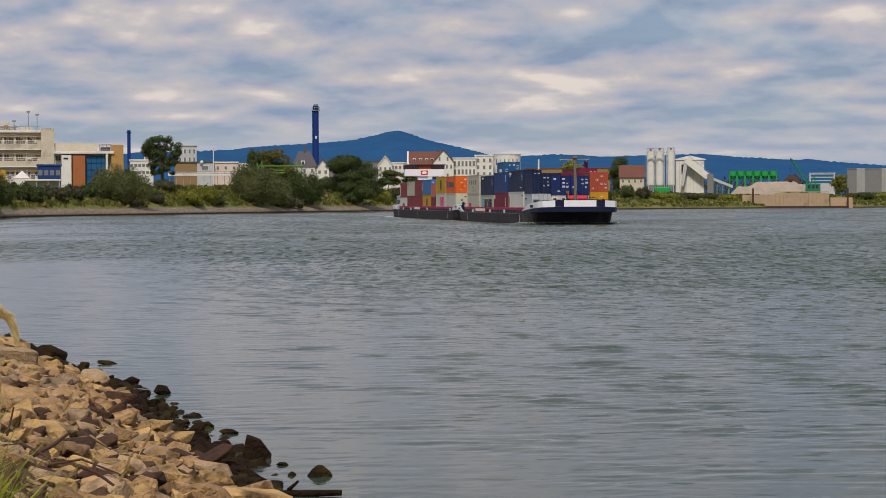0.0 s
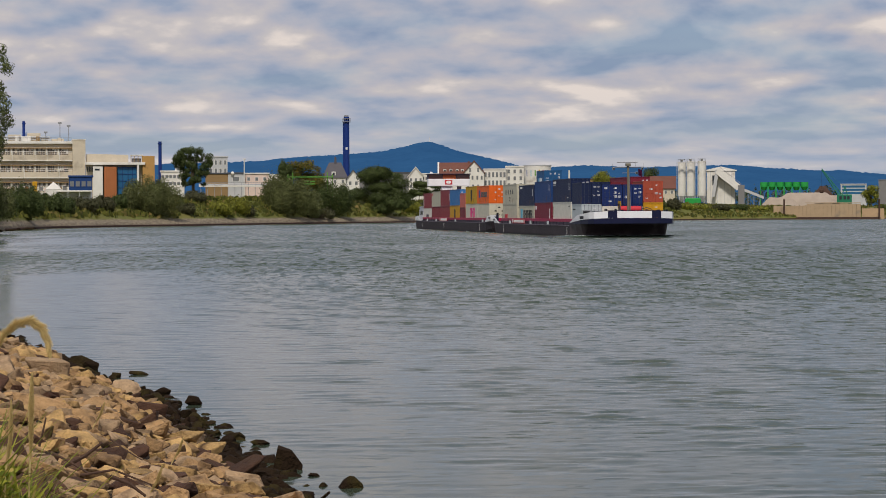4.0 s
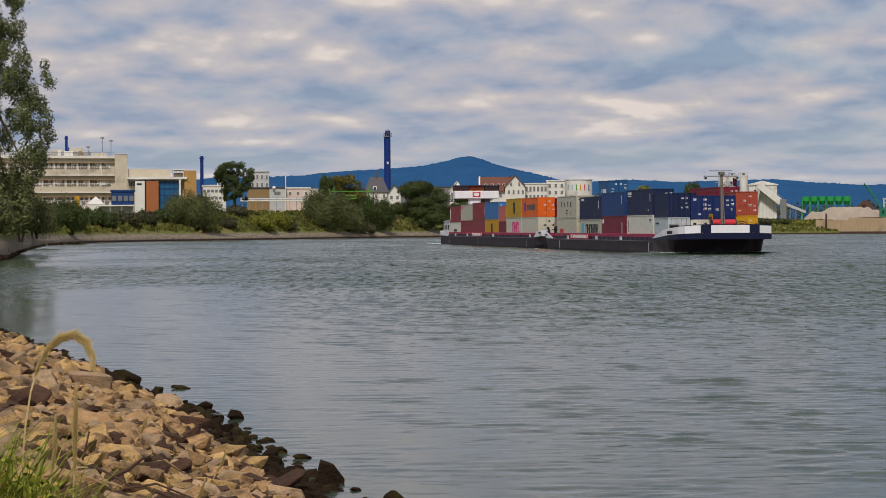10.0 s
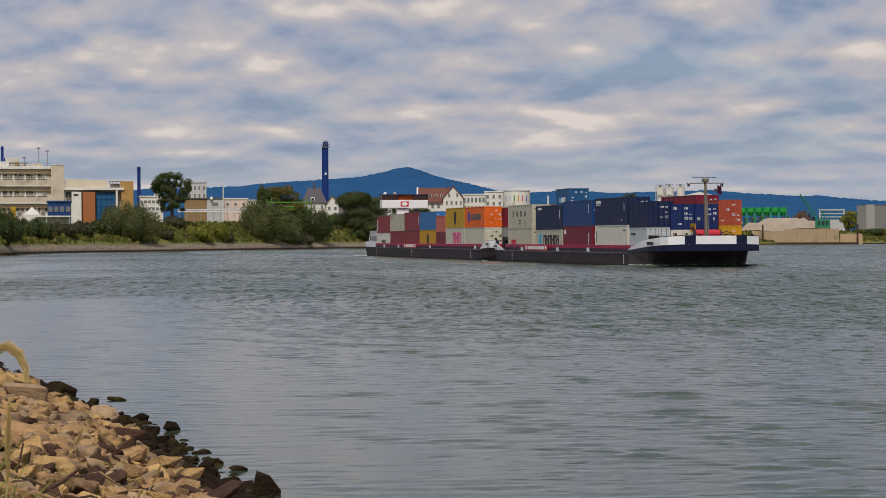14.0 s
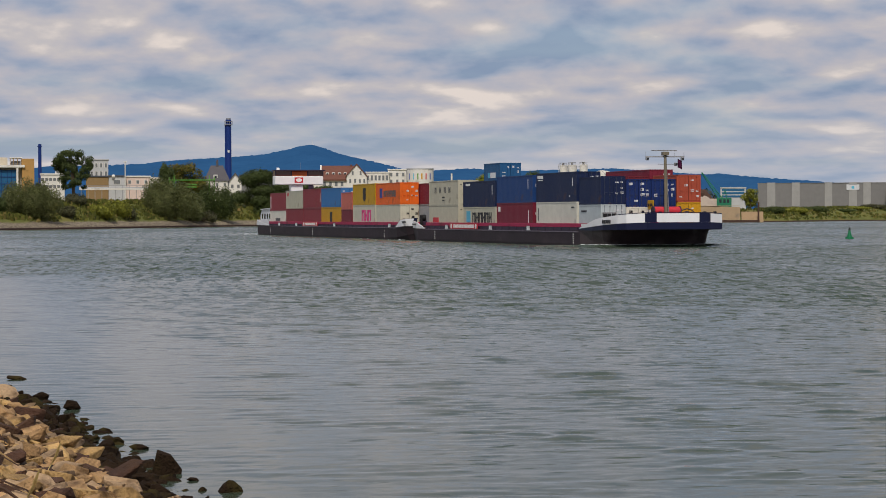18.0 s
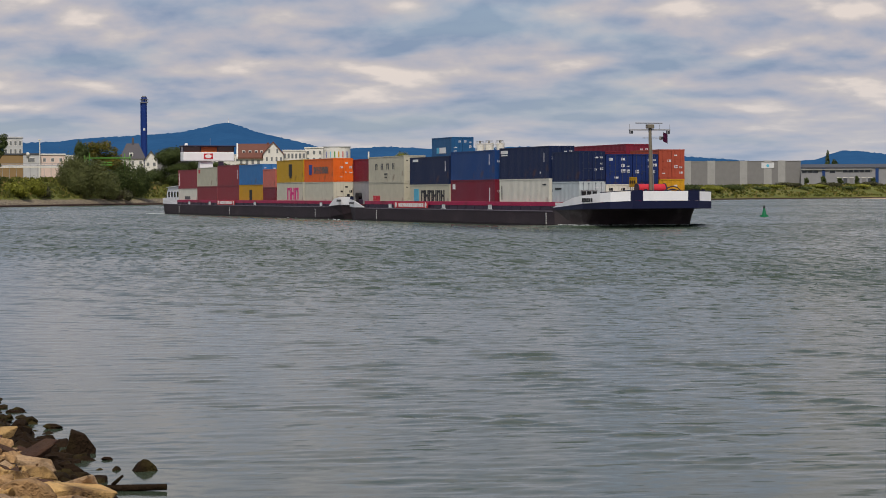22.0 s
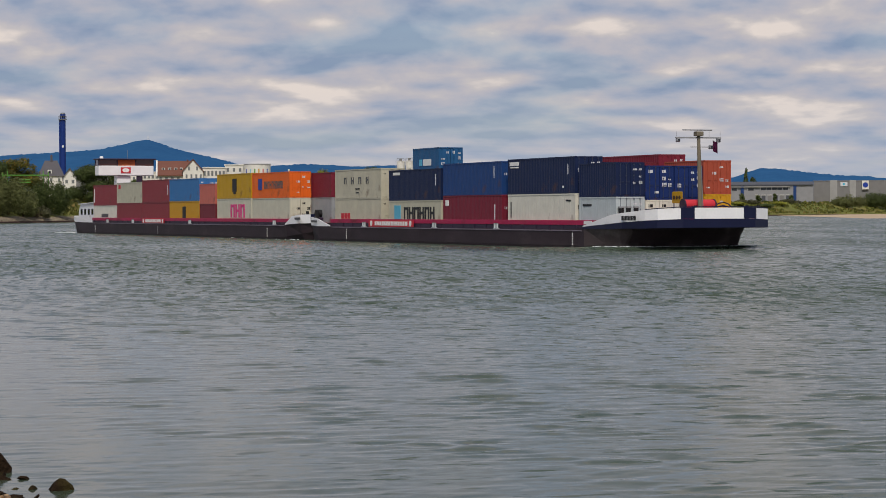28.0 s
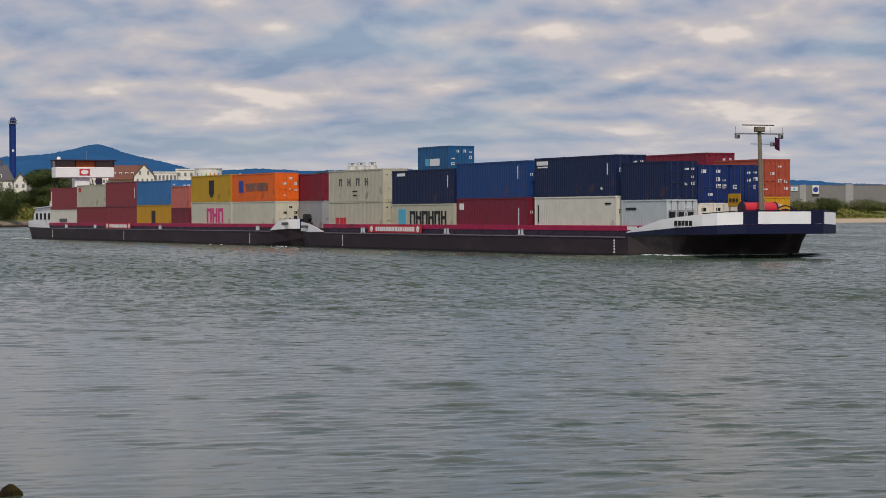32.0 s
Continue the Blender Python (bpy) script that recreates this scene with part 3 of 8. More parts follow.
def rail(ship, pts, z0, h, ox=0):
    r = part("railing", cyl(B(), pts[0] + (z0 + h,), pts[-1] + (z0 + h,), 0.025, seg=6), M["steel"], ship, "thin steel railing")
    part("mid_rail", cyl(B(), pts[0] + (z0 + h * 0.5,), pts[-1] + (z0 + h * 0.5,), 0.02, seg=6), M["steel"], r)
    n = max(2, int((Vector(pts[-1]) - Vector(pts[0])).length / 1.5))
    for k in range(n + 1):
        p = Vector(pts[0]).lerp(Vector(pts[-1]), k / n)
        part("stanchion", cyl(B(), (p.x, p.y, z0), (p.x, p.y, z0 + h), 0.022, seg=6), M["steel"], r)


def rub_strip(ship, ox, x0, x1, z):
    for s in (-1, 1):
        y0, y1 = sorted((5.70 * s, 5.745 * s))
        part("rubbing_strip", box(B(), x0 - ox, x1 - ox, y0, y1, z, z + 0.075), M["strip"], ship, "worn pale lilac rubbing strip along the deck edge")


def bow_swell(ox):
    """The smooth water pushed up before the blunt bow, falling away along the sides."""
    line = [(-13, 8.0, 0.02), (-6, 7.6, 0.12), (-1.5, 7.2, 0.20), (1.2, 6.6, 0.24), (2.5, 4.2, 0.26), (2.8, 0.0, 0.27), (2.5, -4.2, 0.26), (1.2, -6.5, 0.24), (-2.5, -6.9, 0.18), (-8, -7.0, 0.12), (-16, -7.2, 0.02)]
    bm = B()
    rings = []
    for k, (x, y, h) in enumerate(line):
        a, c = line[max(k - 1, 0)], line[min(k + 1, len(line) - 1)]
        d = Vector((c[0] - a[0], c[1] - a[1], 0)).normalized()
        n = Vector((-d.y, d.x, 0))
        if n.dot(Vector((x + 12, y, 0))) < 0:
            n = -n
        ring = []
        for j in range(11):
            u = j / 10 * 2 - 1
            wob = 0.12 * noise.noise(Vector((x * 0.7, y * 0.7, u * 2)))
            p = Vector((x - ox, y, 0)) + n * (u * 1.25)
            ring.append(bm.verts.new((p.x, p.y, -0.03 + (h + wob * h) * math.cos(u * math.pi / 2) ** 1.6)))
        rings.append(ring)
    for p, q in zip(rings, rings[1:]):
        for j in range(10):
            bm.faces.new((p[j], p[j + 1], q[j + 1], q[j])).smooth = True
    bmesh.ops.recalc_face_normals(bm, faces=bm.faces[:])
    bmesh.ops.subdivide_edges(bm, edges=bm.edges[:], cuts=2, use_grid_fill=True, smooth=0.6)
    return bm


def front_barge():
    ox = -30.0
    ship = thing("cargo_barge", ship_pose(0) @ pose(ox, 0, 0), "dark brown container barge with white and navy bow, under way", "barge")
    S = lambda x, half: (x - ox, half)
    full = lambda zd: [(5.70, zd), (5.70, 0.2), (5.6, -0.5), (5.2, -0.8)]
    st = [S(-66.0, [(5.0, 1.55), (4.6, 0.5), (4.3, -0.4), (4.0, -0.8)]), S(-64.6, [(5.5, 1.5), (5.3, 0.3), (5.1, -0.5), (4.9, -0.8)]), S(-62, full(1.42)), S(-8, full(1.42)), S(-4, [(5.7, 1.55), (5.68, 0.2), (5.5, -0.5), (5.0, -0.8)]),
          S(-1, [(5.62, 1.60), (5.4, 0.35), (5.2, -0.4), (4.8, -0.8)]), S(0.9, [(5.35, 1.61), (5.12, 0.5), (4.95, 0.0), (4.7, -0.5)]), S(1.45, [(5.15, 1.61), (4.97, 1.0), (4.85, 0.75), (4.7, 0.6)]), S(1.95, [(5.0, 1.61), (4.8, 1.5), (4.7, 1.42), (4.6, 1.38)])]
    part("hull", loft(B(), st[:5]), M["hull"], ship, "scuffed black-brown steel hull")
    part("bow_shell", loft(B(), st[4:]), M["bow_hull"], ship, "flared dark bow plating with grey scuffs")
    hatch_coaming(ship, ox, -60.2, 0.9)
    draft_mark(ship, ox, -5.9)
    draft_mark(ship, ox, -54.4)
    # navy belt round the bow and the white bulwark panels above it
    belt = [(-4.2, -5.72, 1.50, 1.66), (-0.5, -5.72, 1.50, 1.86), (2.0, -5.60, 1.55, 2.02), (4.6, -5.14, 1.57, 2.15), (5.72, -4.70, 1.60, 2.19), (6.62, -3.05, 1.62, 2.26), (6.64, 3.05, 1.62, 2.26), (5.72, 4.70, 1.60, 2.19), (4.6, 5.14, 1.57, 2.15), (2.0, 5.60, 1.55, 2.02), (-0.5, 5.72, 1.50, 1.86), (-4.2, 5.72, 1.50, 1.66)]
    part("navy_belt", plate(B(), [(x - ox, y, a, b_) for x, y, a, b_ in belt], 0.1), M["ship_navy"], ship, "navy blue belt round the bow")
    part("bow_platform", prism(B(), [(-0.5 - ox, -5.6), (2.0 - ox, -5.5), (4.6 - ox, -5.05), (5.65 - ox, -4.62), (6.5 - ox, -3.0), (6.5 - ox, 3.0), (5.65 - ox, 4.62), (4.6 - ox, 5.05), (2.0 - ox, 5.5), (-0.5 - ox, 5.6)], 1.615, 1.70, "z"), M["ship_navy"], ship, "overhanging navy bow platform")
    for s in (-1, 1):
        side = [(-4.2, 5.70 * s, 1.665, 1.72), (0.4, 5.70 * s, 1.92, 2.58), (2.0, 5.58 * s, 2.025, 2.72), (4.6, 5.12 * s, 2.15, 2.93)]
        part("bulwark", plate(B(), [(x - ox, y, a, b_) for x, y, a, b_ in side]), M["ship_white"], ship, "white side bulwark sweeping down to the deck")
        part("bow_post", plate(B(), [(x - ox, y, a, b_) for x, y, a, b_ in [(6.52, 3.20 * s, 2.26, 3.08), (6.60, 3.05 * s, 2.27, 3.10), (6.60, 2.08 * s, 2.27, 3.12)]], 0.12), M["ship_navy"], ship, "navy blue bow corner post")
        part("bulwark", plate(B(), [(x - ox, y, a, b_) for x, y, a, b_ in [(4.6, 5.12 * s, 2.155, 2.93), (5.72, 4.68 * s, 2.195, 3.0), (6.52, 3.20 * s, 2.255, 3.05)]]), M["ship_white"], ship, "white bulwark panel")
    part("bow_panel", plate(B(), [(6.60 - ox, -2.08, 2.27, 3.08), (6.60 - ox, 2.08, 2.27, 3.08)]), M["ship_white"], ship, "white flat bow panel")
    part("bow_coping", plate(B(), [(x - ox, y, z, z + 0.06) for x, y, z in [(4.6, -5.12, 2.935), (5.72, -4.69, 3.005), (6.6, -3.06, 3.12), (6.62, 3.06, 3.12), (5.72, 4.69, 3.005), (4.6, 5.12, 2.935)]], 0.14), M["ship_navy"], ship)
    part("foredeck", prism(B(), [(1.0 - ox, -5.5), (4.4 - ox, -5.0), (6.3 - ox, -2.6), (6.3 - ox, 2.6), (4.4 - ox, 5.0), (1.0 - ox, 5.5)], 1.75, 1.85, "z"), M["deck"], ship)
    side_marks(ship, ox, -5.66, 2.16, 2.0, [(0.34, 0.12)] * 5, M["bar_black"], 0.34, "dark ship's name lettering")
    # stern knuckle in white
    for s in (-1, 1):
        part("stern_bulwark", plate(B(), [(x - ox, y, a, b_) for x, y, a, b_ in [(-59.0, 5.72 * s, 1.43, 1.5), (-62.4, 5.72 * s, 1.43, 2.18), (-65.0, 5.45 * s, 1.5, 2.35)]]), M["ship_white"], ship, "white bulwark at the stern")
        part("stern_edge", plate(B(), [(x - ox, y, a, b_) for x, y, a, b_ in [(-65.0, 5.45 * s, 1.5, 2.38), (-66.05, 4.9 * s, 1.5, 2.38)]]), M["ship_navy"], ship)
    for x in (-50.5, -33.5, -20.5):
        for s in (-1, 1):
            bollard(ship, x - ox, 5.42 * s, 1.42)
    banner(ship, ox, -49.5, -38.5, -5.30, 1.45)
    part("name_plate", box(B(), -4.9 - ox, -3.6 - ox, -5.24, -5.2, 1.85, 2.1), M["bar_white"], ship)
    side_marks(ship, ox, -5.74, 1.80, -64.3, [(0.22, 0.08)] * 6, M["bar_grey"], 0.22, "dark ship's name lettering")
    rub_strip(ship, ox, -58.6, -4.4, 1.32)
    # forecastle gear
    win = part("windlass", box(B(), 2.6 - ox, 3.6 - ox, -1.2, 1.5, 1.85, 2.9, 0.04), M["ship_red"], ship, "red anchor windlass")
    part("drum", cyl(B(), (3.1 - ox, -1.0, 3.28), (3.1 - ox, 1.5, 3.28), 0.42, seg=16), M["bar_red"], win)
    for y in (-1.05, 1.55):
        part("flange", cyl(B(), (3.1 - ox, y - 0.05, 3.28), (3.1 - ox, y + 0.05, 3.28), 0.47, seg=16), M["coaming_dark"], win)
    bx = part("signal_board", box(B(), 1.0 - ox, 2.5 - ox, -0.80, -0.72, 3.43, 4.3, 0.03), M["box_mustard"], ship, "ochre signal board with dark rings")
    for x in (1.35, 1.75, 2.15):
        part("ring", cyl(B(), (x - ox, -0.83, 3.86), (x - ox, -0.80, 3.86), 0.15, seg=12), M["slate_mark"], bx)
    for x in (1.2, 2.3):
        part("board_leg", box(B(), x - 0.04 - ox, x + 0.04 - ox, -0.78, -0.73, 1.7, 3.43), M["steel"], bx)
    for x in (0.23, 1.34, 2.52):
        bo = part("bollard", cyl(B(), (x - ox, -4.7, 1.7), (x - ox, -4.7, 3.08), 0.19), M["black"], ship, "black mooring bollard with pale cap")
        part("cap", cyl(B(), (x - ox, -4.7, 3.08), (x - ox, -4.7, 3.2), 0.25), M["steel"], bo)
    for y in (-1.2, 3.2, 4.2):
        part("bollard", cyl(B(), (5.2 - ox, y, 1.85), (5.2 - ox, y, 3.25), 0.15), M["black"], ship, "black mooring bollard")
    for k in range(4):
        part("fairlead_arch", arch(3.6 - ox, 2.1 + 0.0 * k, 2.0 + 0.25 * k, 0.9 + 0.25 * k), M["coaming_dark"], ship)
    # mast
    mx, my = 4.2 - ox, -0.2
    mast = part("mast", cyl(B(), (mx, my, 1.85), (mx - 0.25, my, 8.4), 0.17, 0.13), M["mast"], ship, "beige signal mast with crossbar")
    part("crossbar", cyl(B(), (mx - 0.25, my - 1.95, 8.28), (mx - 0.25, my + 1.9, 8.3), 0.055, seg=8), M["steel"], mast)
    part("lower_bar", cyl(B(), (mx - 0.25, my - 0.7, 7.6), (mx - 0.25, my + 1.1, 7.6), 0.03, seg=6), M["steel"], mast)
    part("radar_box", box(B(), mx - 0.55, mx + 0.05, my - 0.28, my + 0.28, 8.4, 8.75, 0.04), M["mast"], mast)
    part("radar_scanner", box(B(), mx - 0.35, mx - 0.15, my - 1.35, my + 1.15, 8.82, 8.90, 0.03), M["steel"], mast, "flat grey radar scanner")
    for y, z in ((-1.75, 7.95), (1.7, 7.95), (1.05, 7.45)):
        lamp = part("signal_lamp", box(B(), mx - 0.42, mx - 0.1, my + y - 0.13, my + y + 0.13, z, z + 0.3, 0.04), M["steel"], mast, "grey signal lamp")
        part("lens", box(B(), mx - 0.1, mx - 0.08, my + y - 0.09, my + y + 0.09, z + 0.06, z + 0.24), M["glass"], lamp)
    for y in (-1.9, 1.85, 0.9):
        part("aerial", cyl(B(), (mx - 0.25, my + y, 8.3), (mx - 0.25, my + y, 8.75), 0.015, seg=5), M["steel"], mast)
    part("stay", cyl(B(), (mx - 0.1, my + 0.35, 1.85), (mx - 0.25, my + 0.1, 8.0), 0.04, seg=6), M["steel"], mast)
    flag = B()
    n = 8
    vs = [[flag.verts.new((mx - 0.3 - 0.06 * math.sin(k * 0.9) - 0.02 * k, my + 1.25 + 0.07 * k, 8.12 - 0.80 * j / 5 - 0.03 * k)) for j in range(6)] for k in range(n)]
    for k in range(n - 1):
        for j in range(5):
            flag.faces.new((vs[k][j], vs[k + 1][j], vs[k + 1][j + 1], vs[k][j + 1]))
    bmesh.ops.solidify(flag, geom=flag.faces[:], thickness=0.012)
    part("flag", flag, M["flag_cloth"], mast, "limp dark red and blue flag")
    # bow wave
    part("bow_swell", bow_swell(ox), M["water"], ship, "smooth dark swell of water before the bow")
    crest = part("bow_foam", foam_strip([(1.9 - ox, 5.8), (3.0 - ox, 3.8), (3.3 - ox, 0.0), (3.0 - ox, -3.8), (1.9 - ox, -5.9), (0.2 - ox, -6.7)], 0.16, 12, 420), M["foam"], ship, "thin white foam on the crest of the bow swell")
    crest.location.z = 0.19
    crest["kind"] = "stuff"
    part("bow_wave", foam_strip([(2.2 - ox, 4.8), (2.2 - ox, 0.0), (1.9 - ox, -4.6), (-1.0 - ox, -5.9), (-9 - ox, -6.1)], 0.16, 3, 130), M["foam"], ship, "thin broken foam along the waterline")["kind"] = "stuff"
    return ship


def arch(x, y, zc, r):
    bm = B()
    pts = [(x, y + 1.2 * math.cos(a), 1.85 + r * math.sin(a)) for a in [math.pi * k / 8 for k in range(9)]]
    for p, q in zip(pts, pts[1:]):
        cyl(bm, p, q, 0.05, seg=6)
    return bm


def foam_strip(pts, w, seed, n=260):
    """Low broken crests strewn along a line on the water."""
    r = random.Random(seed)
    bm = B()
    for _ in range(n):
        u = r.random() * (len(pts) - 1)
        k = min(int(u), len(pts) - 2)
        p = Vector(pts[k]).lerp(Vector(pts[k + 1]), u - k)
        x, y = p.x + r.gauss(0, w), p.y + r.gauss(0, w)
        l, b_, h = r.uniform(0.1, 0.5), r.uniform(0.03, 0.12), r.uniform(0.02, 0.07)
        q = [bm.verts.new((x - l, y, 0.0)), bm.verts.new((x, y - b_, 0.0)), bm.verts.new((x + l, y, 0.0)), bm.verts.new((x, y + b_, 0.0))]
        t = bm.verts.new((x, y, h))
        for k in range(4):
            bm.faces.new((q[k], q[(k + 1) % 4], t))
    return bm


def rear_ship():
    ox = -116.0
    ship = thing("motor_cargo_ship", ship_pose(0) @ pose(ox, 0, 0), "dark brown motor cargo ship with raised white wheelhouse, pushing a barge", "ship")
    S = lambda x, half: (x - ox, half)
    full = lambda zd: [(5.70, zd), (5.70, 0.2), (5.6, -0.5), (5.2, -0.8)]
    st = [S(-166.4, [(3.6, 1.75), (3.2, 0.9), (2.8, 0.4), (2.4, 0.1)]), S(-165.0, [(4.8, 1.7), (4.5, 0.5), (4.2, -0.2), (3.8, -0.6)]), S(-161, [(5.6, 1.6), (5.5, 0.3), (5.3, -0.5), (4.9, -0.8)]), S(-156, full(1.52)), S(-76, full(1.5)), S(-72, [(5.7, 1.6), (5.6, 0.3), (5.4, -0.5), (5.0, -0.8)]), S(-68.5, [(5.5, 1.7), (5.2, 0.6), (4.8, -0.2), (4.4, -0.7)]), S(-66.4, [(4.6, 1.72), (4.2, 0.9), (3.8, 0.3), (3.4, -0.2)])]
    part("hull", loft(B(), st), M["hull"], ship, "scuffed black-brown steel hull")
    hatch_coaming(ship, ox, -153.5, -72.2)
    for x in (-78, -119.5, -150):
        draft_mark(ship, ox, x)
    for s in (-1, 1):
        part("bow_bulwark", plate(B(), [(x - ox, y, a, b_) for x, y, a, b_ in [(-72.3, 5.72 * s, 1.52, 1.58), (-70.3, 5.66 * s, 1.62, 2.42), (-68.5, 5.52 * s, 1.68, 2.58), (-66.85, 4.82 * s, 1.70, 2.62)]]), M["ship_white"], ship, "white bow bulwark")
        part("bow_edge", plate(B(), [(x - ox, y, a, b_) for x, y, a, b_ in [(-66.85, 4.82 * s, 1.68, 2.64), (-66.4, 4.6 * s, 1.7, 2.64)]]), M["ship_navy"], ship)
        part("stern_bulwark", plate(B(), [(x - ox, y, a, b_) for x, y, a, b_ in [(-151.5, 5.72 * s, 1.5, 1.6), (-156.5, 5.72 * s, 1.52, 2.0), (-161.5, 5.62 * s, 1.58, 2.25), (-165.2, 4.82 * s, 1.68, 2.4), (-166.45, 3.6 * s, 1.74, 2.45)]]), M["ship_white"], ship, "white stern bulwark")
    part("stern_bulwark", plate(B(), [(-166.45 - ox, -3.6, 1.74, 2.45), (-166.5 - ox, 3.6, 1.74, 2.45)]), M["ship_white"], ship)
    side_marks(ship, ox, -5.60, 2.06, -69.9, [(0.26, 0.09)] * 6, M["bar_grey"], 0.24, "dark ship's name lettering")
    rub_strip(ship, ox, -151.0, -72.5, 1.40)
    part("foredeck", box(B(), -72 - ox, -66.6 - ox, -4.4, 4.4, 1.6, 1.75), M["deck"], ship)
    for x, y in ((-69.5, -4.2), (-68.6, -3.4), (-69.0, 2.0), (-68.4, -1.0)):
        part("bollard", cyl(B(), (x - ox, y, 1.75), (x - ox, y, 2.95), 0.17), M["black"], ship, "black mooring bollard")
    win = part("windlass", box(B(), -70.6 - ox, -69.4 - ox, -3.0, 1.0, 1.75, 2.3, 0.05), M["coaming_dark"], ship, "dark coupling winch")
    part("drum", cyl(B(), (-70 - ox, -3.1, 2.7), (-70 - ox, 1.1, 2.7), 0.4, seg=14), M["black"], win)
    for x in (-144.5, -132, -107, -76.5):
        for s in (-1, 1):
            bollard(ship, x - ox, 5.42 * s, 1.5)
    banner(ship, ox, -128.0, -118.0, -5.30, 1.5)
    # deckhouse
    house = part("deckhouse", prism(B(), [(-163.0 - ox, 1.6), (-153.9 - ox, 1.6), (-153.9 - ox, 4.2), (-161.8 - ox, 4.0), (-162.8 - ox, 3.2)], -4.7, 4.7), M["ship_white"], ship, "white deckhouse with dark windows")
    part("roof_edge", prism(B(), [(-162.4 - ox, 4.02), (-153.7 - ox, 4.24), (-153.7 - ox, 4.34), (-162.4 - ox, 4.12)], -4.85, 4.85), M["ship_white"], house)
    for s in (-1, 1):
        for x in (-161.2, -159.2, -157.2, -155.2):
            y = 4.7 * s
            w = part("window", box(B(), x - 0.5 - ox, x + 0.5 - ox, min(y, y + 0.03 * s), max(y, y + 0.03 * s), 2.55, 3.4), M["ship_navy"], house)
            part("pane", box(B(), x - 0.4 - ox, x + 0.4 - ox, min(y, y + 0.045 * s), max(y, y + 0.045 * s), 2.65, 3.3), M["glass"], w)
    part("funnel", cyl(B(), (-160 - ox, -3, 4.1), (-160 - ox, -3, 5.0), 0.28), M["ship_white"], house)
    # wheelhouse on its lifting column
    col = part("lifting_column", box(B(), -156.4 - ox, -155.0 - ox, -1.25, 0.75, 4.2, 8.0, 0.05), M["ship_white"], ship, "white lifting column under the wheelhouse")
    part("ladder", box(B(), -155.1 - ox, -154.8 - ox, 1.6, 2.4, 6.0, 8.0), M["coaming_dark"], col)
    wh = part("wheelhouse", box(B(), -156.6 - ox, -154.6 - ox, -3.95, 4.0, 8.05, 9.42, 0.08), M["ship_white"], ship, "wide white wheelhouse with a band of windows")
    part("roof", box(B(), -156.9 - ox, -154.1 - ox, -4.1, 4.2, 10.24, 10.42, 0.05), M["coaming_dark"], wh, "dark flat wheelhouse roof")
    for x in (-156.5, -154.7):
        for y in (-3.9, -1.25, 1.4, 3.95):
            part("window_post", box(B(), x - 0.06 - ox, x + 0.06 - ox, y - 0.07, y + 0.07, 9.42, 10.24), M["coaming_dark"], wh)
    for k, (y0, y1) in enumerate(((-3.83, -1.32), (-1.18, 1.33), (1.47, 3.88))):
        part("window", box(B(), -154.72 - ox, -154.69 - ox, y0, y1, 9.43, 10.23), M["wood_orange"] if k == 1 else M["glass_brown"], wh, "orange-tinted wheelhouse window" if k == 1 else "dark brown wheelhouse window")
        part("window", box(B(), -156.52 - ox, -156.49 - ox, y0, y1, 9.43, 10.23), M["glass"], wh)
    for y in (-3.9, 3.95):
        part("side_window", box(B(), -156.4 - ox, -154.8 - ox, y - 0.015, y + 0.015, 9.43, 10.23), M["glass_brown"], wh)
    em = part("emblem", box(B(), -154.6 - ox, -154.57 - ox, -0.75, 0.65, 8.35, 9.2), M["bar_red"], wh, "red emblem with a white oval")
    ov = B()
    cyl(ov, (-154.57 - ox, -0.05, 8.78), (-154.55 - ox, -0.05, 8.78), 0.3, seg=16)
    for v in ov.verts:
        v.co.y = -0.05 + (v.co.y + 0.05) * 1.7
    part("oval", ov, M["bar_white"], em)
    ds = part("satellite_dome", cyl(B(), (-155.8 - ox, -3.2, 10.42), (-155.8 - ox, -3.2, 10.8), 0.3, 0.2), M["ship_white"], wh)
    part("aerial", cyl(B(), (-155.6 - ox, 0.5, 10.42), (-155.6 - ox, 0.5, 11.6), 0.02, seg=5), M["steel"], wh)
    part("stern_wake", foam_strip([(-165.5 - ox, -3.5), (-167.5 - ox, -4.2), (-170 - ox, -5.0)], 0.6, 6, 320), M["foam"], ship, "white churned foam behind the stern")["kind"] = "stuff"
    part("side_wash", foam_strip([(-66 - ox, -6.0), (-72 - ox, -6.1), (-90 - ox, -6.2)], 0.3, 8, 14), M["foam"], ship)["kind"] = "stuff"
    return ship


def ship_pose(k):
    t, x, y, a = TRACK[k]
    return pose(x, y, 0, 0, 0, -a)


# containers
BOX_MESH = {}


def corrugated(bm, x0, x1, y, z0, z1, s, pitch=0.29, depth=0.014):
    """A side wall with pressed upright folds; s is the outward direction along y."""
    n = max(3, int((x1 - x0) / pitch))
    p = (x1 - x0) / n
    xs = []
    for k in range(n):
        a = x0 + k * p
        xs += [(a, 0), (a + p * 0.30, 0), (a + p * 0.5, 1), (a + p * 0.8, 1)]
    xs.append((x1, 0))
    lo = [bm.verts.new((x, y - s * depth * d, z0)) for x, d in xs]
    hi = [bm.verts.new((x, y - s * depth * d, z1)) for x, d in xs]
    for k in range(len(xs) - 1):
        q = (lo[k], lo[k + 1], hi[k + 1], hi[k])
        bm.faces.new(q if s < 0 else q[::-1])


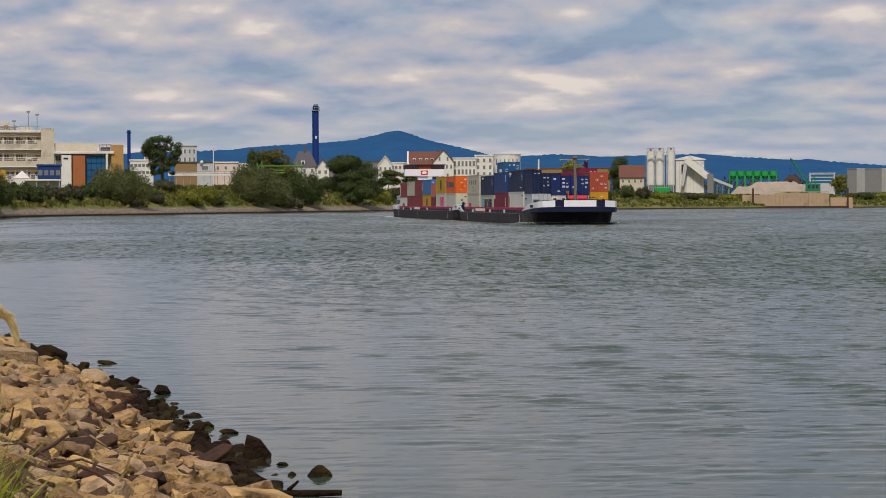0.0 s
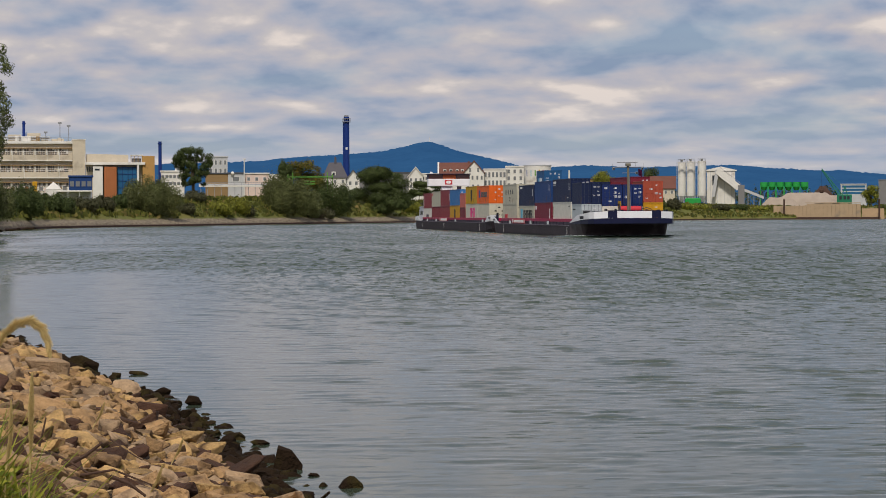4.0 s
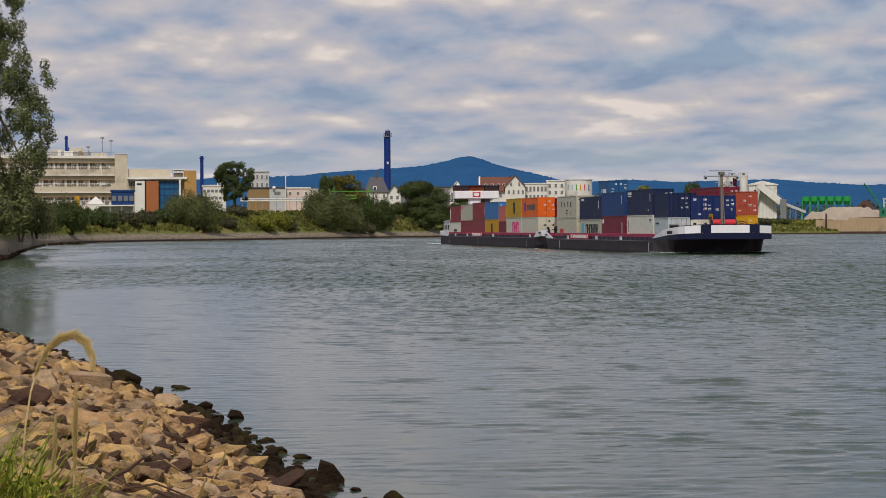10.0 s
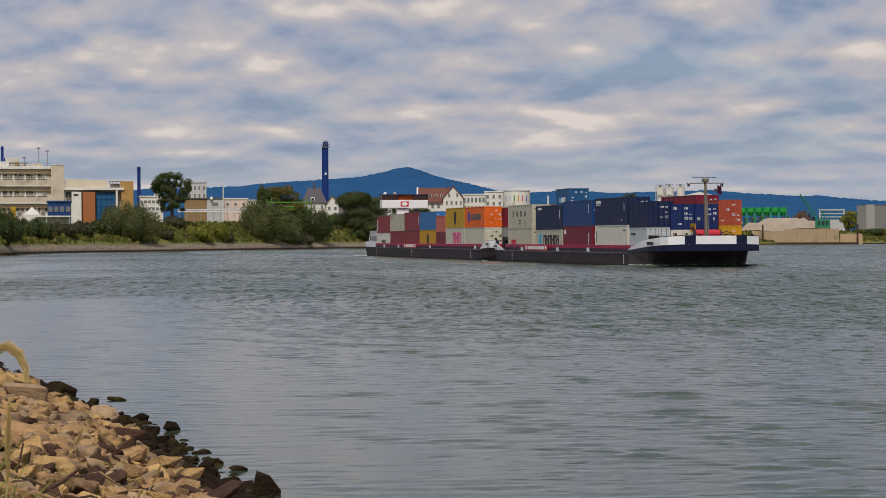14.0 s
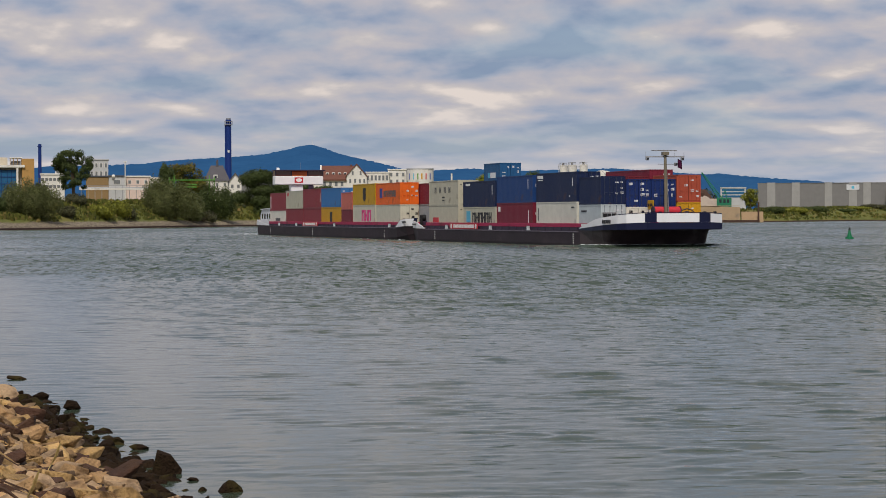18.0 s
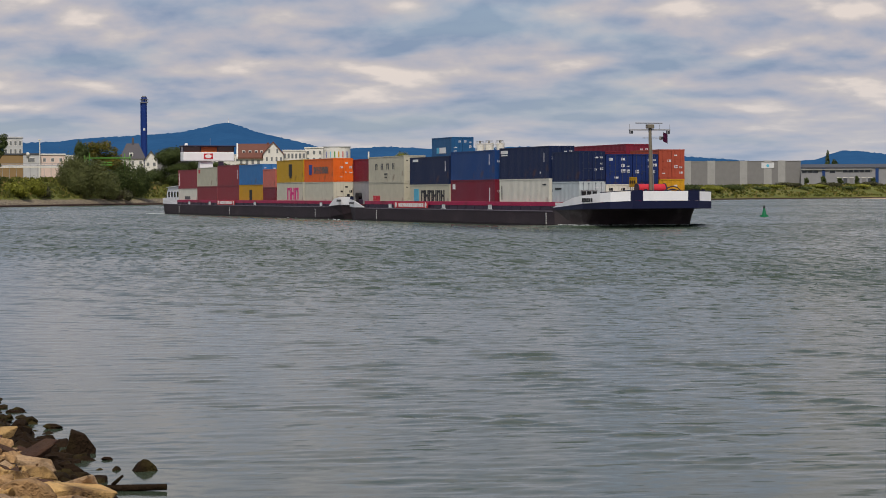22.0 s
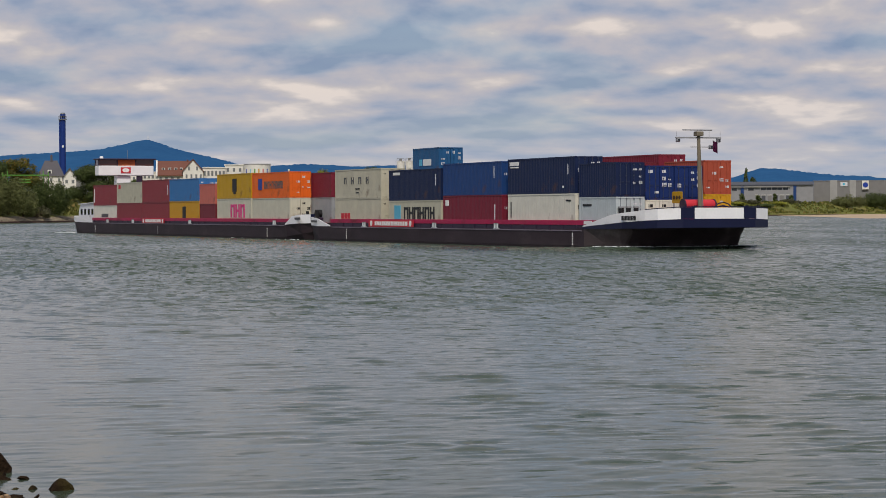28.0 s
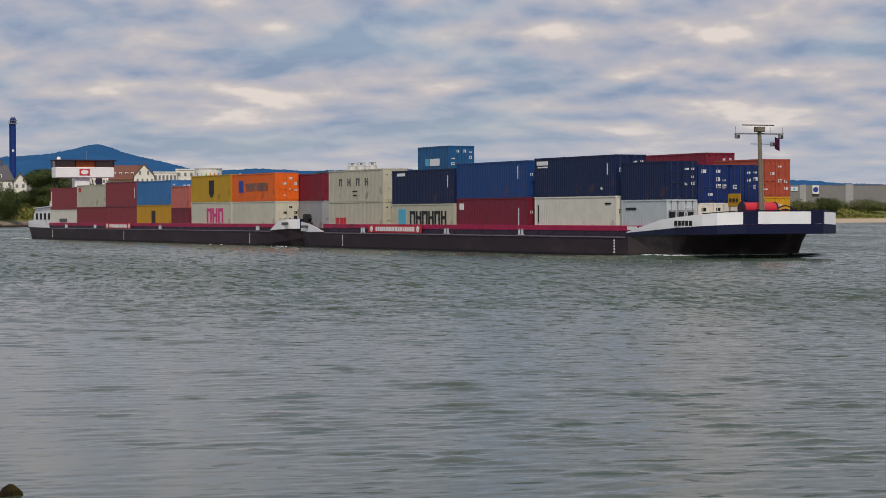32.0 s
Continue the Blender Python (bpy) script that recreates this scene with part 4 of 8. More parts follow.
def container_meshes(length, height):
    key = (length, height)
    if key in BOX_MESH:
        return BOX_MESH[key]
    L, W, H = length, 2.438, height
    out = {}
    bm = B()
    for s in (-1, 1):
        corrugated(bm, -L / 2 + 0.08, L / 2 - 0.08, s * (W / 2 - 0.02), 0.14, H - 0.10, s)
    corrugated_end(bm, -L / 2 + 0.02, W, H)
    box(bm, -L / 2 + 0.05, L / 2 - 0.05, -W / 2 + 0.06, W / 2 - 0.06, H - 0.06, H - 0.03)
    box(bm, -L / 2 + 0.05, L / 2 - 0.05, -W / 2 + 0.06, W / 2 - 0.06, 0.10, 0.15)
    out["body"] = mesh_of("body", bm)
    bm = B()
    for s in (-1, 1):
        y0, y1 = sorted((s * W / 2, s * (W / 2 - 0.10)))
        box(bm, -L / 2, L / 2, y0, y1, H - 0.10, H)
        box(bm, -L / 2, L / 2, y0, y1, 0.0, 0.15)
        for e in (-1, 1):
            x0, x1 = sorted((e * L / 2, e * (L / 2 - 0.12)))
            box(bm, x0, x1, y0 - 0.02 if s > 0 else y0, y1 if s > 0 else y1 + 0.02, 0.0, H)
    for e in (-1, 1):
        x0, x1 = sorted((e * L / 2, e * (L / 2 - 0.10)))
        box(bm, x0, x1, -W / 2, W / 2, H - 0.11, H)
        box(bm, x0, x1, -W / 2, W / 2, 0.0, 0.15)
    out["frame"] = mesh_of("frame", bm)
    bm = B()
    for k in range(3):
        z0 = 0.17 + k * (H - 0.3) / 3
        z1 = z0 + (H - 0.3) / 3 - 0.06
        box(bm, -0.012, 0.012, -0.53, 0.53, z0, z1)
    box(bm, -0.02, 0.0, -0.57, 0.57, 0.16, H - 0.12)
    out["door"] = mesh_of("door", bm)
    bm = B()
    cyl(bm, (0.045, 0, 0.10), (0.045, 0, H - 0.06), 0.022, seg=6)
    for z in (0.16, H * 0.35, H * 0.62, H - 0.16):
        box(bm, 0.012, 0.075, -0.05, 0.05, z - 0.04, z + 0.04)
    box(bm, 0.05, 0.075, 0.0, 0.30, H * 0.42, H * 0.42 + 0.04)
    out["lock_rod"] = mesh_of("lock_rod", bm)
    out["corner_casting"] = mesh_of("corner_casting", box(B(), -0.085, 0.085, -0.08, 0.08, -0.004, 0.122))
    BOX_MESH[key] = out
    return out


def corrugated_end(bm, x, W, H, pitch=0.28, depth=0.04):
    n = 8
    p = (W - 0.16) / n
    ys = []
    for k in range(n):
        a = -W / 2 + 0.08 + k * p
        ys += [(a, 0), (a + p * 0.3, 0), (a + p * 0.5, 1), (a + p * 0.8, 1)]
    ys.append((W / 2 - 0.08, 0))
    lo = [bm.verts.new((x + depth * d, y, 0.14)) for y, d in ys]
    hi = [bm.verts.new((x + depth * d, y, H - 0.1)) for y, d in ys]
    for k in range(len(ys) - 1):
        bm.faces.new((lo[k + 1], lo[k], hi[k], hi[k + 1]))
    return bm


def mesh_of(name, bm):
    me = bpy.data.meshes.new(name)
    bm.to_mesh(me)
    bm.free()
    return me


def part_of(me, name, material, parent, m=None):
    """A part on a mesh that alike parts share; the paint sits on the object."""
    if not me.materials:
        me.materials.append(material)
    ob = new(name, me)
    ob.parent = parent
    ob.material_slots[0].link = "OBJECT"
    ob.material_slots[0].material = material
    if m is not None:
        ob.matrix_basis = m
    return ob


CARGO = []  # (thing, pose in the vessels' space)
ROWS = [-3.811, -1.29, 1.23, 3.75]


def container(x0, x1, row, z0, height, paint, marks=(), label="", frame_paint=None, doors=True):
    """A container between x0 and x1 in a row across the hold; marks: bars on the near side (x from rear, z, w, h, colour)."""
    L = x1 - x0
    m = pose((x0 + x1) / 2, ROWS[row], z0)
    size = "twenty-foot" if L < 8 else "forty-foot"
    word = paint.replace("_", " ")
    c = thing("shipping_container", ship_pose(0) @ m, label or f"{word} corrugated steel {size} shipping container", "container", "containers on the vessels")
    me = container_meshes(round(L, 2), height)
    P = M["box_" + paint]
    F = M["box_" + (frame_paint or paint)]
    part_of(me["body"], "body", P, c)
    part_of(me["frame"], "frame", F, c)
    if row in (0, 3):
        for e in (-1, 1):
            for q in (0.0, height - 0.118):
                part_of(me["corner_casting"], "corner_casting", F, c, pose(e * (L / 2 - 0.075), (1 if row == 3 else -1) * (1.219 - 0.07), q))
    for s in (-1, 1):
        d = part_of(me["door"], "door", P, c, pose(L / 2 - 0.03, s * 0.585, 0))
        for k in (-0.28, 0.24):
            part_of(me["lock_rod"], "lock_rod", M["rod_dark"] if paint in ("navy", "royal", "slate") else M["rod"] if paint == "pale_grey" else F, d, pose(0, k, 0))
    if doors and row > -1:
        bm = B()
        r = random.Random(int(x0 * 10) + row)
        for y in (-0.95, -0.42, 0.22, 0.74):
            for k in range(4):
                if r.random() < (0.75 if y > 0 and k > 0 else 0.22):
                    w, hh = r.uniform(0.16, 0.40), r.uniform(0.09, 0.30)
                    z = height * (0.16 + 0.20 * k) + r.uniform(0, 0.08)
                    box(bm, L / 2 - 0.012, L / 2 + 0.0, y, y + w, z, z + hh)
        if len(bm.verts):
            tagged(part("door_marking", bm, M["sticker"] if paint not in ("cream", "white", "sand", "olive") else M["bar_black"], c, "pale number plates and stickers on the doors"), kind="stuff")
        else:
            bm.free()
    for mark in marks:
        bars = mark if isinstance(mark, list) else [mark]
        bm = B()
        for x, z, w, hh, colour in bars:
            box(bm, -L / 2 + x, -L / 2 + x + w, -1.219 - 0.004, -1.219 + 0.05, z, z + hh)
        part("letter" if isinstance(mark, list) else "marking", bm, M["sticker"] if bars[0][4] == "white" and bars[0][2] < 0.2 else M["bar_" + bars[0][4]], c)
    CARGO.append((c, m))
    return c


def letters(x, z, n, w, h, gap, colour):
    """Bars for a row of letters: each as two uprights and a tie, so that they read as lettering from afar."""
    out = []
    for k in range(n):
        a = x + k * (w + gap)
        out.append([(a, z, w * 0.28, h, colour), (a + w * 0.72, z, w * 0.28, h, colour), (a + w * 0.28, z + (h * 0.42 if k % 2 else h * 0.78), w * 0.44, h * 0.2, colour)])
    return out


barge = front_barge()
motor_ship = rear_ship()
HC, ST = 2.896, 2.591
T20, T40 = 6.058, 12.192
code_mark = [(10.9, 1.9, 0.9, 0.12, "white"), (10.9, 1.7, 0.7, 0.1, "white")]


def tower(xf, length, row, paints, heights, z=1.36, marks=((), ())):
    zz = z
    for p, hh, mk in zip(paints, heights, marks):
        container(xf - length, xf, row, zz, hh, p, mk)
        zz += hh + 0.012


# front barge, the side towards the camera first
tower(0.0, T20, 0, ["pale_grey", "navy"], [ST, ST], 1.34, ([(0.6, 1.9, 1.4, 0.16, "black")], ()))
tower(-6.78, T40, 0, ["white", "navy"], [HC, HC], 1.35, ([(0.5, 1.0, 0.14, 1.3, "black"), (10.6, 2.3, 0.8, 0.12, "black")], [(0.35, 2.35, 1.7, 0.3, "white"), (0.5, 2.15, 1.5, 0.1, "white"), (10.9, 1.5, 0.12, 0.8, "white"), (10.0, 0.45, 0.2, 0.16, "white")]))
tower(-20.19, T40, 0, ["dark_red", "blue"], [HC, HC - 0.1], 1.36, ([(0.5, 2.0, 0.7, 0.5, "white"), (10.7, 0.7, 0.12, 1.4, "white")], [(10.6, 1.4, 0.12, 1.0, "white")]))
tower(-32.85, T40, 0, ["sand", "navy"], [ST, HC - 0.07], 1.29, ([(1.3, 0.9, 1.5, 1.25, "cyan")] + letters(3.6, 0.85, 6, 1.05, 1.15, 0.16, "black"), [(1.0, 2.35, 1.6, 0.25, "white"), (10.9, 1.3, 0.12, 1.0, "white")]))
tower(-47.0, T40, 0, ["olive", "olive"], [HC - 0.07, HC - 0.07], 1.34, ([(1.6, 0.85, 0.8, 0.55, "red"), (2.55, 0.85, 0.7, 0.55, "red"), (3.4, 0.85, 0.6, 0.55, "red")], letters(2.4, 1.40, 4, 0.70, 0.66, 1.25, "grey") + [(5.5, 0.85, 1.1, 0.12, "black"), (5.6, 0.5, 0.8, 0.1, "black")]))
for row, top in ((1, ST), (2, ST)):
    tower(-0.02, T20, row, ["white", "royal"], [ST, ST], 1.10)
    tower(-6.9, T40, row, ["grey", "navy" if row == 1 else "maroon"], [ST, HC], 1.2)
    tower(-20.2, T40, row, ["maroon", "slate"], [ST, ST], 1.3)
    tower(-32.85, T40, row, ["grey", "maroon"], [ST, ST - 0.32], 1.3)
    tower(-46.9, T40, row, ["sand", "grey"], [ST, ST], 1.3)
tower(0.0, T20, 3, ["yellow", "rust_orange"], [HC - 0.12, ST], 1.34)
tower(-7.0, T40, 3, ["maroon", "dark_red"], [HC, HC], 1.55)
tower(-20.2, T40, 3, ["navy", "maroon"], [ST, HC], 1.3)
tower(-32.85, T40, 3, ["grey", "slate"], [ST, ST], 1.3)
tower(-46.9, T40, 3, ["maroon", "sand"], [ST, ST], 1.3)
container(-45.2, -45.2 + T20, 1, 6.18, ST, "teal_blue", [(2.4, 0.95, 1.9, 0.6, "white"), (1.5, 0.95, 0.6, 0.6, "cyan")], "teal-blue twenty-foot container alone on the third tier")

# motor ship
tower(-72.68, T40, 0, ["cream", "orange"], [HC, ST + 0.17], 1.47, ((), [(2.0, 0.9, 1.3, 1.2, "blue")] + letters(4.0, 1.0, 10, 0.46, 0.8, 0.16, "grey")))
tower(-85.3, T40, 0, ["cream", "mustard"], [HC, ST + 0.2], 1.5, (letters(4.9, 0.75, 3, 1.5, 1.5, 0.25, "pink"), [(5.6, 0.75, 1.5, 1.5, "black"), (5.95, 0.5, 0.8, 0.28, "black")]))
tower(-98.2, T20, 0, ["maroon", "salmon"], [ST - 0.16, ST - 0.25], 1.40)
tower(-104.45, T40, 0, ["yellow", "azure"], [HC - 0.05, ST + 0.10], 1.36, ([(5.4, 0.7, 1.3, 1.5, "black")], ()))
tower(-116.65, T40, 0, ["brick", "brick"], [HC - 0.1, HC - 0.06], 1.33, ((), [(11.3, 0.9, 0.12, 1.2, "white")]))
tower(-128.9, T40, 0, ["brick", "sand"], [HC - 0.15, ST + 0.1], 1.36, ((), [(0.8, 1.9, 1.0, 0.5, "red")]))
tower(-141.1, T40, 0, ["white", "brick"], [ST - 0.12, ST + 0.2], 1.34, ([(4.2, 0.9, 3.4, 0.45, "grey")], [(0.35, 0.4, 0.25, 1.9, "white")]))
tower(-66.9, T20, 1, ["grey", "dark_red"], [HC, ST], 1.47)
tower(-66.9, T20, 2, ["white", "maroon"], [HC, ST], 1.47)
for row in (1, 2, 3):
    tower(-72.98 if row < 3 else -70.0, T40, row, ["cream", "maroon"], [HC, ST], 1.45)
    tower(-85.4, T40, row, ["grey", "sand"], [ST, ST], 1.4)
    tower(-98.0, T20, row, ["maroon", "azure"], [HC, ST + 0.08], 1.36)
    tower(-104.4, T40, row, ["navy", "slate"], [ST, ST], 1.36)
    tower(-116.7, T40, row, ["maroon", "grey"], [ST, ST], 1.36)
    tower(-129.0, T40, row, ["brick", "navy"], [ST, ST], 1.36)
    tower(-141.3, T40, row, ["grey", "maroon"], [ST, ST], 1.36)

# ---- the far bank: materials ----
for nm, c, r in (("cream_wall", (0.55, 0.48, 0.375), 0.8), ("white_wall", (0.68, 0.655, 0.61), 0.8), ("grey_wall", (0.19, 0.185, 0.185), 0.75), ("pale_wall", (0.46, 0.46, 0.47), 0.75), ("ochre_wall", (0.42, 0.24, 0.08), 0.8),
                 ("brick_orange", (0.34, 0.12, 0.045), 0.8), ("brown_wall", (0.26, 0.17, 0.08), 0.8), ("pink_wall", (0.66, 0.52, 0.46), 0.8), ("roof_tile", (0.15, 0.062, 0.045), 0.8), ("slate_roof", (0.085, 0.080, 0.090), 0.7), ("depot_wall", (0.25, 0.25, 0.265), 0.7), ("pilaster", (0.31, 0.305, 0.30), 0.75), ("window_strip", (0.13, 0.11, 0.10), 0.3),
                 ("dark_roof", (0.07, 0.075, 0.09), 0.7), ("stack_blue", (0.006, 0.028, 0.17), 0.5), ("office_blue", (0.012, 0.045, 0.16), 0.5), ("glass_blue", (0.02, 0.11, 0.24), 0.3), ("green_steel", (0.022, 0.30, 0.060), 0.5), ("lime_steel", (0.10, 0.27, 0.04), 0.5),
                 ("crane_green", (0.02, 0.17, 0.09), 0.5), ("gravel_heap", (0.37, 0.305, 0.25), 0.95), ("wall_tan", (0.40, 0.29, 0.18), 0.85), ("rust_pile", (0.07, 0.04, 0.03), 0.85), ("sand_beach", (0.42, 0.32, 0.22), 0.95), ("bark", (0.10, 0.075, 0.05), 0.9)):
    M[nm] = mat(nm, c, r, 0, 0.35 if nm not in ("bark",) else 2.0, 0.22, 0.2, 10, (0.25, 0.2, 0.15) if nm in ("cream_wall", "white_wall", "wall_tan") else None, 0.12)


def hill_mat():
    # distance haze is painted into the blue base and a faint self-glow
    m = mat("hazed_forest", (0.016, 0.046, 0.080), 1.0, 0, 0.012, 0.5, 0.0, 6, spec=0.0)
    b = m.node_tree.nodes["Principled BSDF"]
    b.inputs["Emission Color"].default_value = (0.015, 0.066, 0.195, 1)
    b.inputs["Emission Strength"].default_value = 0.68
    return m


M["hills"] = hill_mat()


def leaf_mat(name, c1, c2, dry=None):
    m = bpy.data.materials.new(name)
    m.use_nodes = True
    nt = m.node_tree
    N, L = nt.nodes, nt.links
    b = N["Principled BSDF"]
    b.inputs["Roughness"].default_value = 0.65
    b.inputs["Specular IOR Level"].default_value = 0.25
    geo = N.new("ShaderNodeNewGeometry")
    cr = N.new("ShaderNodeValToRGB")
    e = cr.color_ramp.elements
    e[0].position, e[0].color = 0.0, (*c1, 1)
    e[1].position, e[1].color = 0.85, (*c2, 1)
    if dry:
        d = e.new(1.0)
        d.color = (*dry, 1)
    L.new(geo.outputs["Random Per Island"], cr.inputs[0])
    tc = N.new("ShaderNodeTexCoord")
    ns = N.new("ShaderNodeTexNoise")
    ns.inputs["Scale"].default_value = 0.5
    L.new(tc.outputs["Object"], ns.inputs["Vector"])
    hs = N.new("ShaderNodeHueSaturation")
    ml = N.new("ShaderNodeMath")
    ml.operation = "MULTIPLY_ADD"
    ml.inputs[1].default_value = 1.4
    ml.inputs[2].default_value = 0.3
    L.new(ns.outputs[0], ml.inputs[0])
    L.new(ml.outputs[0], hs.inputs["Value"])
    L.new(cr.outputs[0], hs.inputs["Color"])
    L.new(hs.outputs[0], b.inputs["Base Color"])
    tr = N.new("ShaderNodeBsdfTranslucent")
    L.new(hs.outputs[0], tr.inputs[0])
    mx = N.new("ShaderNodeMixShader")
    mx.inputs[0].default_value = 0.25
    out = N["Material Output"]
    L.new(b.outputs[0], mx.inputs[1])
    L.new(tr.outputs[0], mx.inputs[2])
    L.new(mx.outputs[0], out.inputs[0])
    return m


M["leaf_dark"] = leaf_mat("leaf_dark", (0.044, 0.064, 0.018), (0.084, 0.108, 0.032))
M["leaf_willow"] = leaf_mat("leaf_willow", (0.086, 0.098, 0.034), (0.152, 0.164, 0.058))
M["leaf_bright"] = leaf_mat("leaf_bright", (0.125, 0.140, 0.020), (0.27, 0.27, 0.040))
M["leaf_yellow"] = leaf_mat("leaf_yellow", (0.05, 0.065, 0.014), (0.17, 0.145, 0.022), (0.24, 0.12, 0.02))
M["leaf_brown"] = leaf_mat("leaf_brown", (0.048, 0.050, 0.024), (0.100, 0.098, 0.046))
M["weed"] = leaf_mat("weed", (0.046, 0.060, 0.011), (0.155, 0.155, 0.032), (0.25, 0.185, 0.065))


# ---- hills on the horizon ----
RIDGE = [(-60, 0.012), (-25, 0.016), (-14, 0.019), (-8, 0.0215), (-5.04, 0.0229), (-3.6, 0.0240), (-2.7, 0.0256), (-1.9, 0.0262), (-1.23, 0.0272), (-0.5, 0.0284), (0.0, 0.0300), (0.35, 0.0314), (0.60, 0.0320), (0.80, 0.0318), (1.05, 0.0307), (1.5, 0.0280), (1.86, 0.0265), (2.6, 0.0235), (3.1, 0.0211), (4.2, 0.016), (6, 0.012), (9, 0.01)]
RIDGE2 = [(-12, 0.012), (0, 0.015), (2.6, 0.0190), (3.3, 0.0200), (4.0, 0.0207), (4.78, 0.0217), (5.5, 0.0208), (6.1, 0.0201), (6.8, 0.0203), (7.8, 0.0209), (8.69, 0.0211), (9.6, 0.0196), (10.41, 0.0186), (11.37, 0.0180), (12.3, 0.0168), (13.2, 0.0155), (14.3, 0.0140), (15.3, 0.0136), (15.95, 0.0146), (16.3, 0.0172), (16.67, 0.0184), (17.1, 0.0180), (17.5, 0.0172), (18.2, 0.0160), (19.0, 0.0146), (19.63, 0.0137), (22, 0.0125), (45, 0.010), (90, 0.008)]


def hill_range(name, table, dist, label):
    verts, faces = [], []
    azs = [a for a in np.arange(min(table[0][0], -11), -11, 0.5)] + [a for a in np.arange(-11, 22, 0.025)] + [a for a in np.arange(22, table[-1][0], 0.5)]
    cols = [(-900, 0.0), (-600, 0.22), (-350, 0.55), (-160, 0.86), (-60, 0.975), (0, 1.0), (150, 0.9), (500, 0.3)]
    for a in azs:
        s = sum(lerp_table(table, a + d) for d in (-0.12, 0, 0.12)) / 3
        for o, k in cols:
            p = at(a, dist + o)
            w = noise.noise(Vector((p.x * 0.012, p.y * 0.012, 2.0))) * 6 + noise.noise(Vector((p.x * 0.07, p.y * 0.07, 5.0))) * 1.6
            verts.append((p.x, p.y, 6 + (s * dist + EYE - 6) * k + w * (0.25 if k == 1 else k) + (1.6 * noise.noise(Vector((a * 9, 1.0, dist))) + 1.2 * noise.noise(Vector((a * 27, 2.0, dist))) if k == 1 else 0)))
    m = len(cols)
    for i in range(len(azs) - 1):
        for j in range(m - 1):
            faces.append((i * m + j, (i + 1) * m + j, (i + 1) * m + j + 1, i * m + j + 1))
    me = bpy.data.meshes.new(name)
    me.from_pydata(verts, [], faces)
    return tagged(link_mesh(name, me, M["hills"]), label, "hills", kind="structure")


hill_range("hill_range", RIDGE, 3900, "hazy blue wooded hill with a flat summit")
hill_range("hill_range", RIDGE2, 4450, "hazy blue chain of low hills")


# ---- buildings of the far bank ----
def facing(az, dist, z):
    p = at(az, dist, z)
    return pose(p.x, p.y, p.z, 0, 0, -az)


def zof(el, dist):
    return EYE + el * dist


def wid(a0, a1, dist):
    return radians(a1 - a0) * dist


def window(parent, x0, x1, z0, z1, y=0.0, frame_m="white_wall", pane_m="far_glass", mull=0):
    w = part("window", box(B(), x0 - 0.12, x1 + 0.12, y - 0.06, y + 0.1, z0 - 0.12, z1 + 0.12), M[frame_m], parent)
    part("pane", box(B(), x0, x1, y - 0.09, y + 0.05, z0, z1), M[pane_m], w)
    for k in range(mull):
        x = x0 + (x1 - x0) * (k + 1) / (mull + 1)
        part("mullion", box(B(), x - 0.05, x + 0.05, y - 0.13, y - 0.05, z0, z1), M[frame_m], w)
    return w


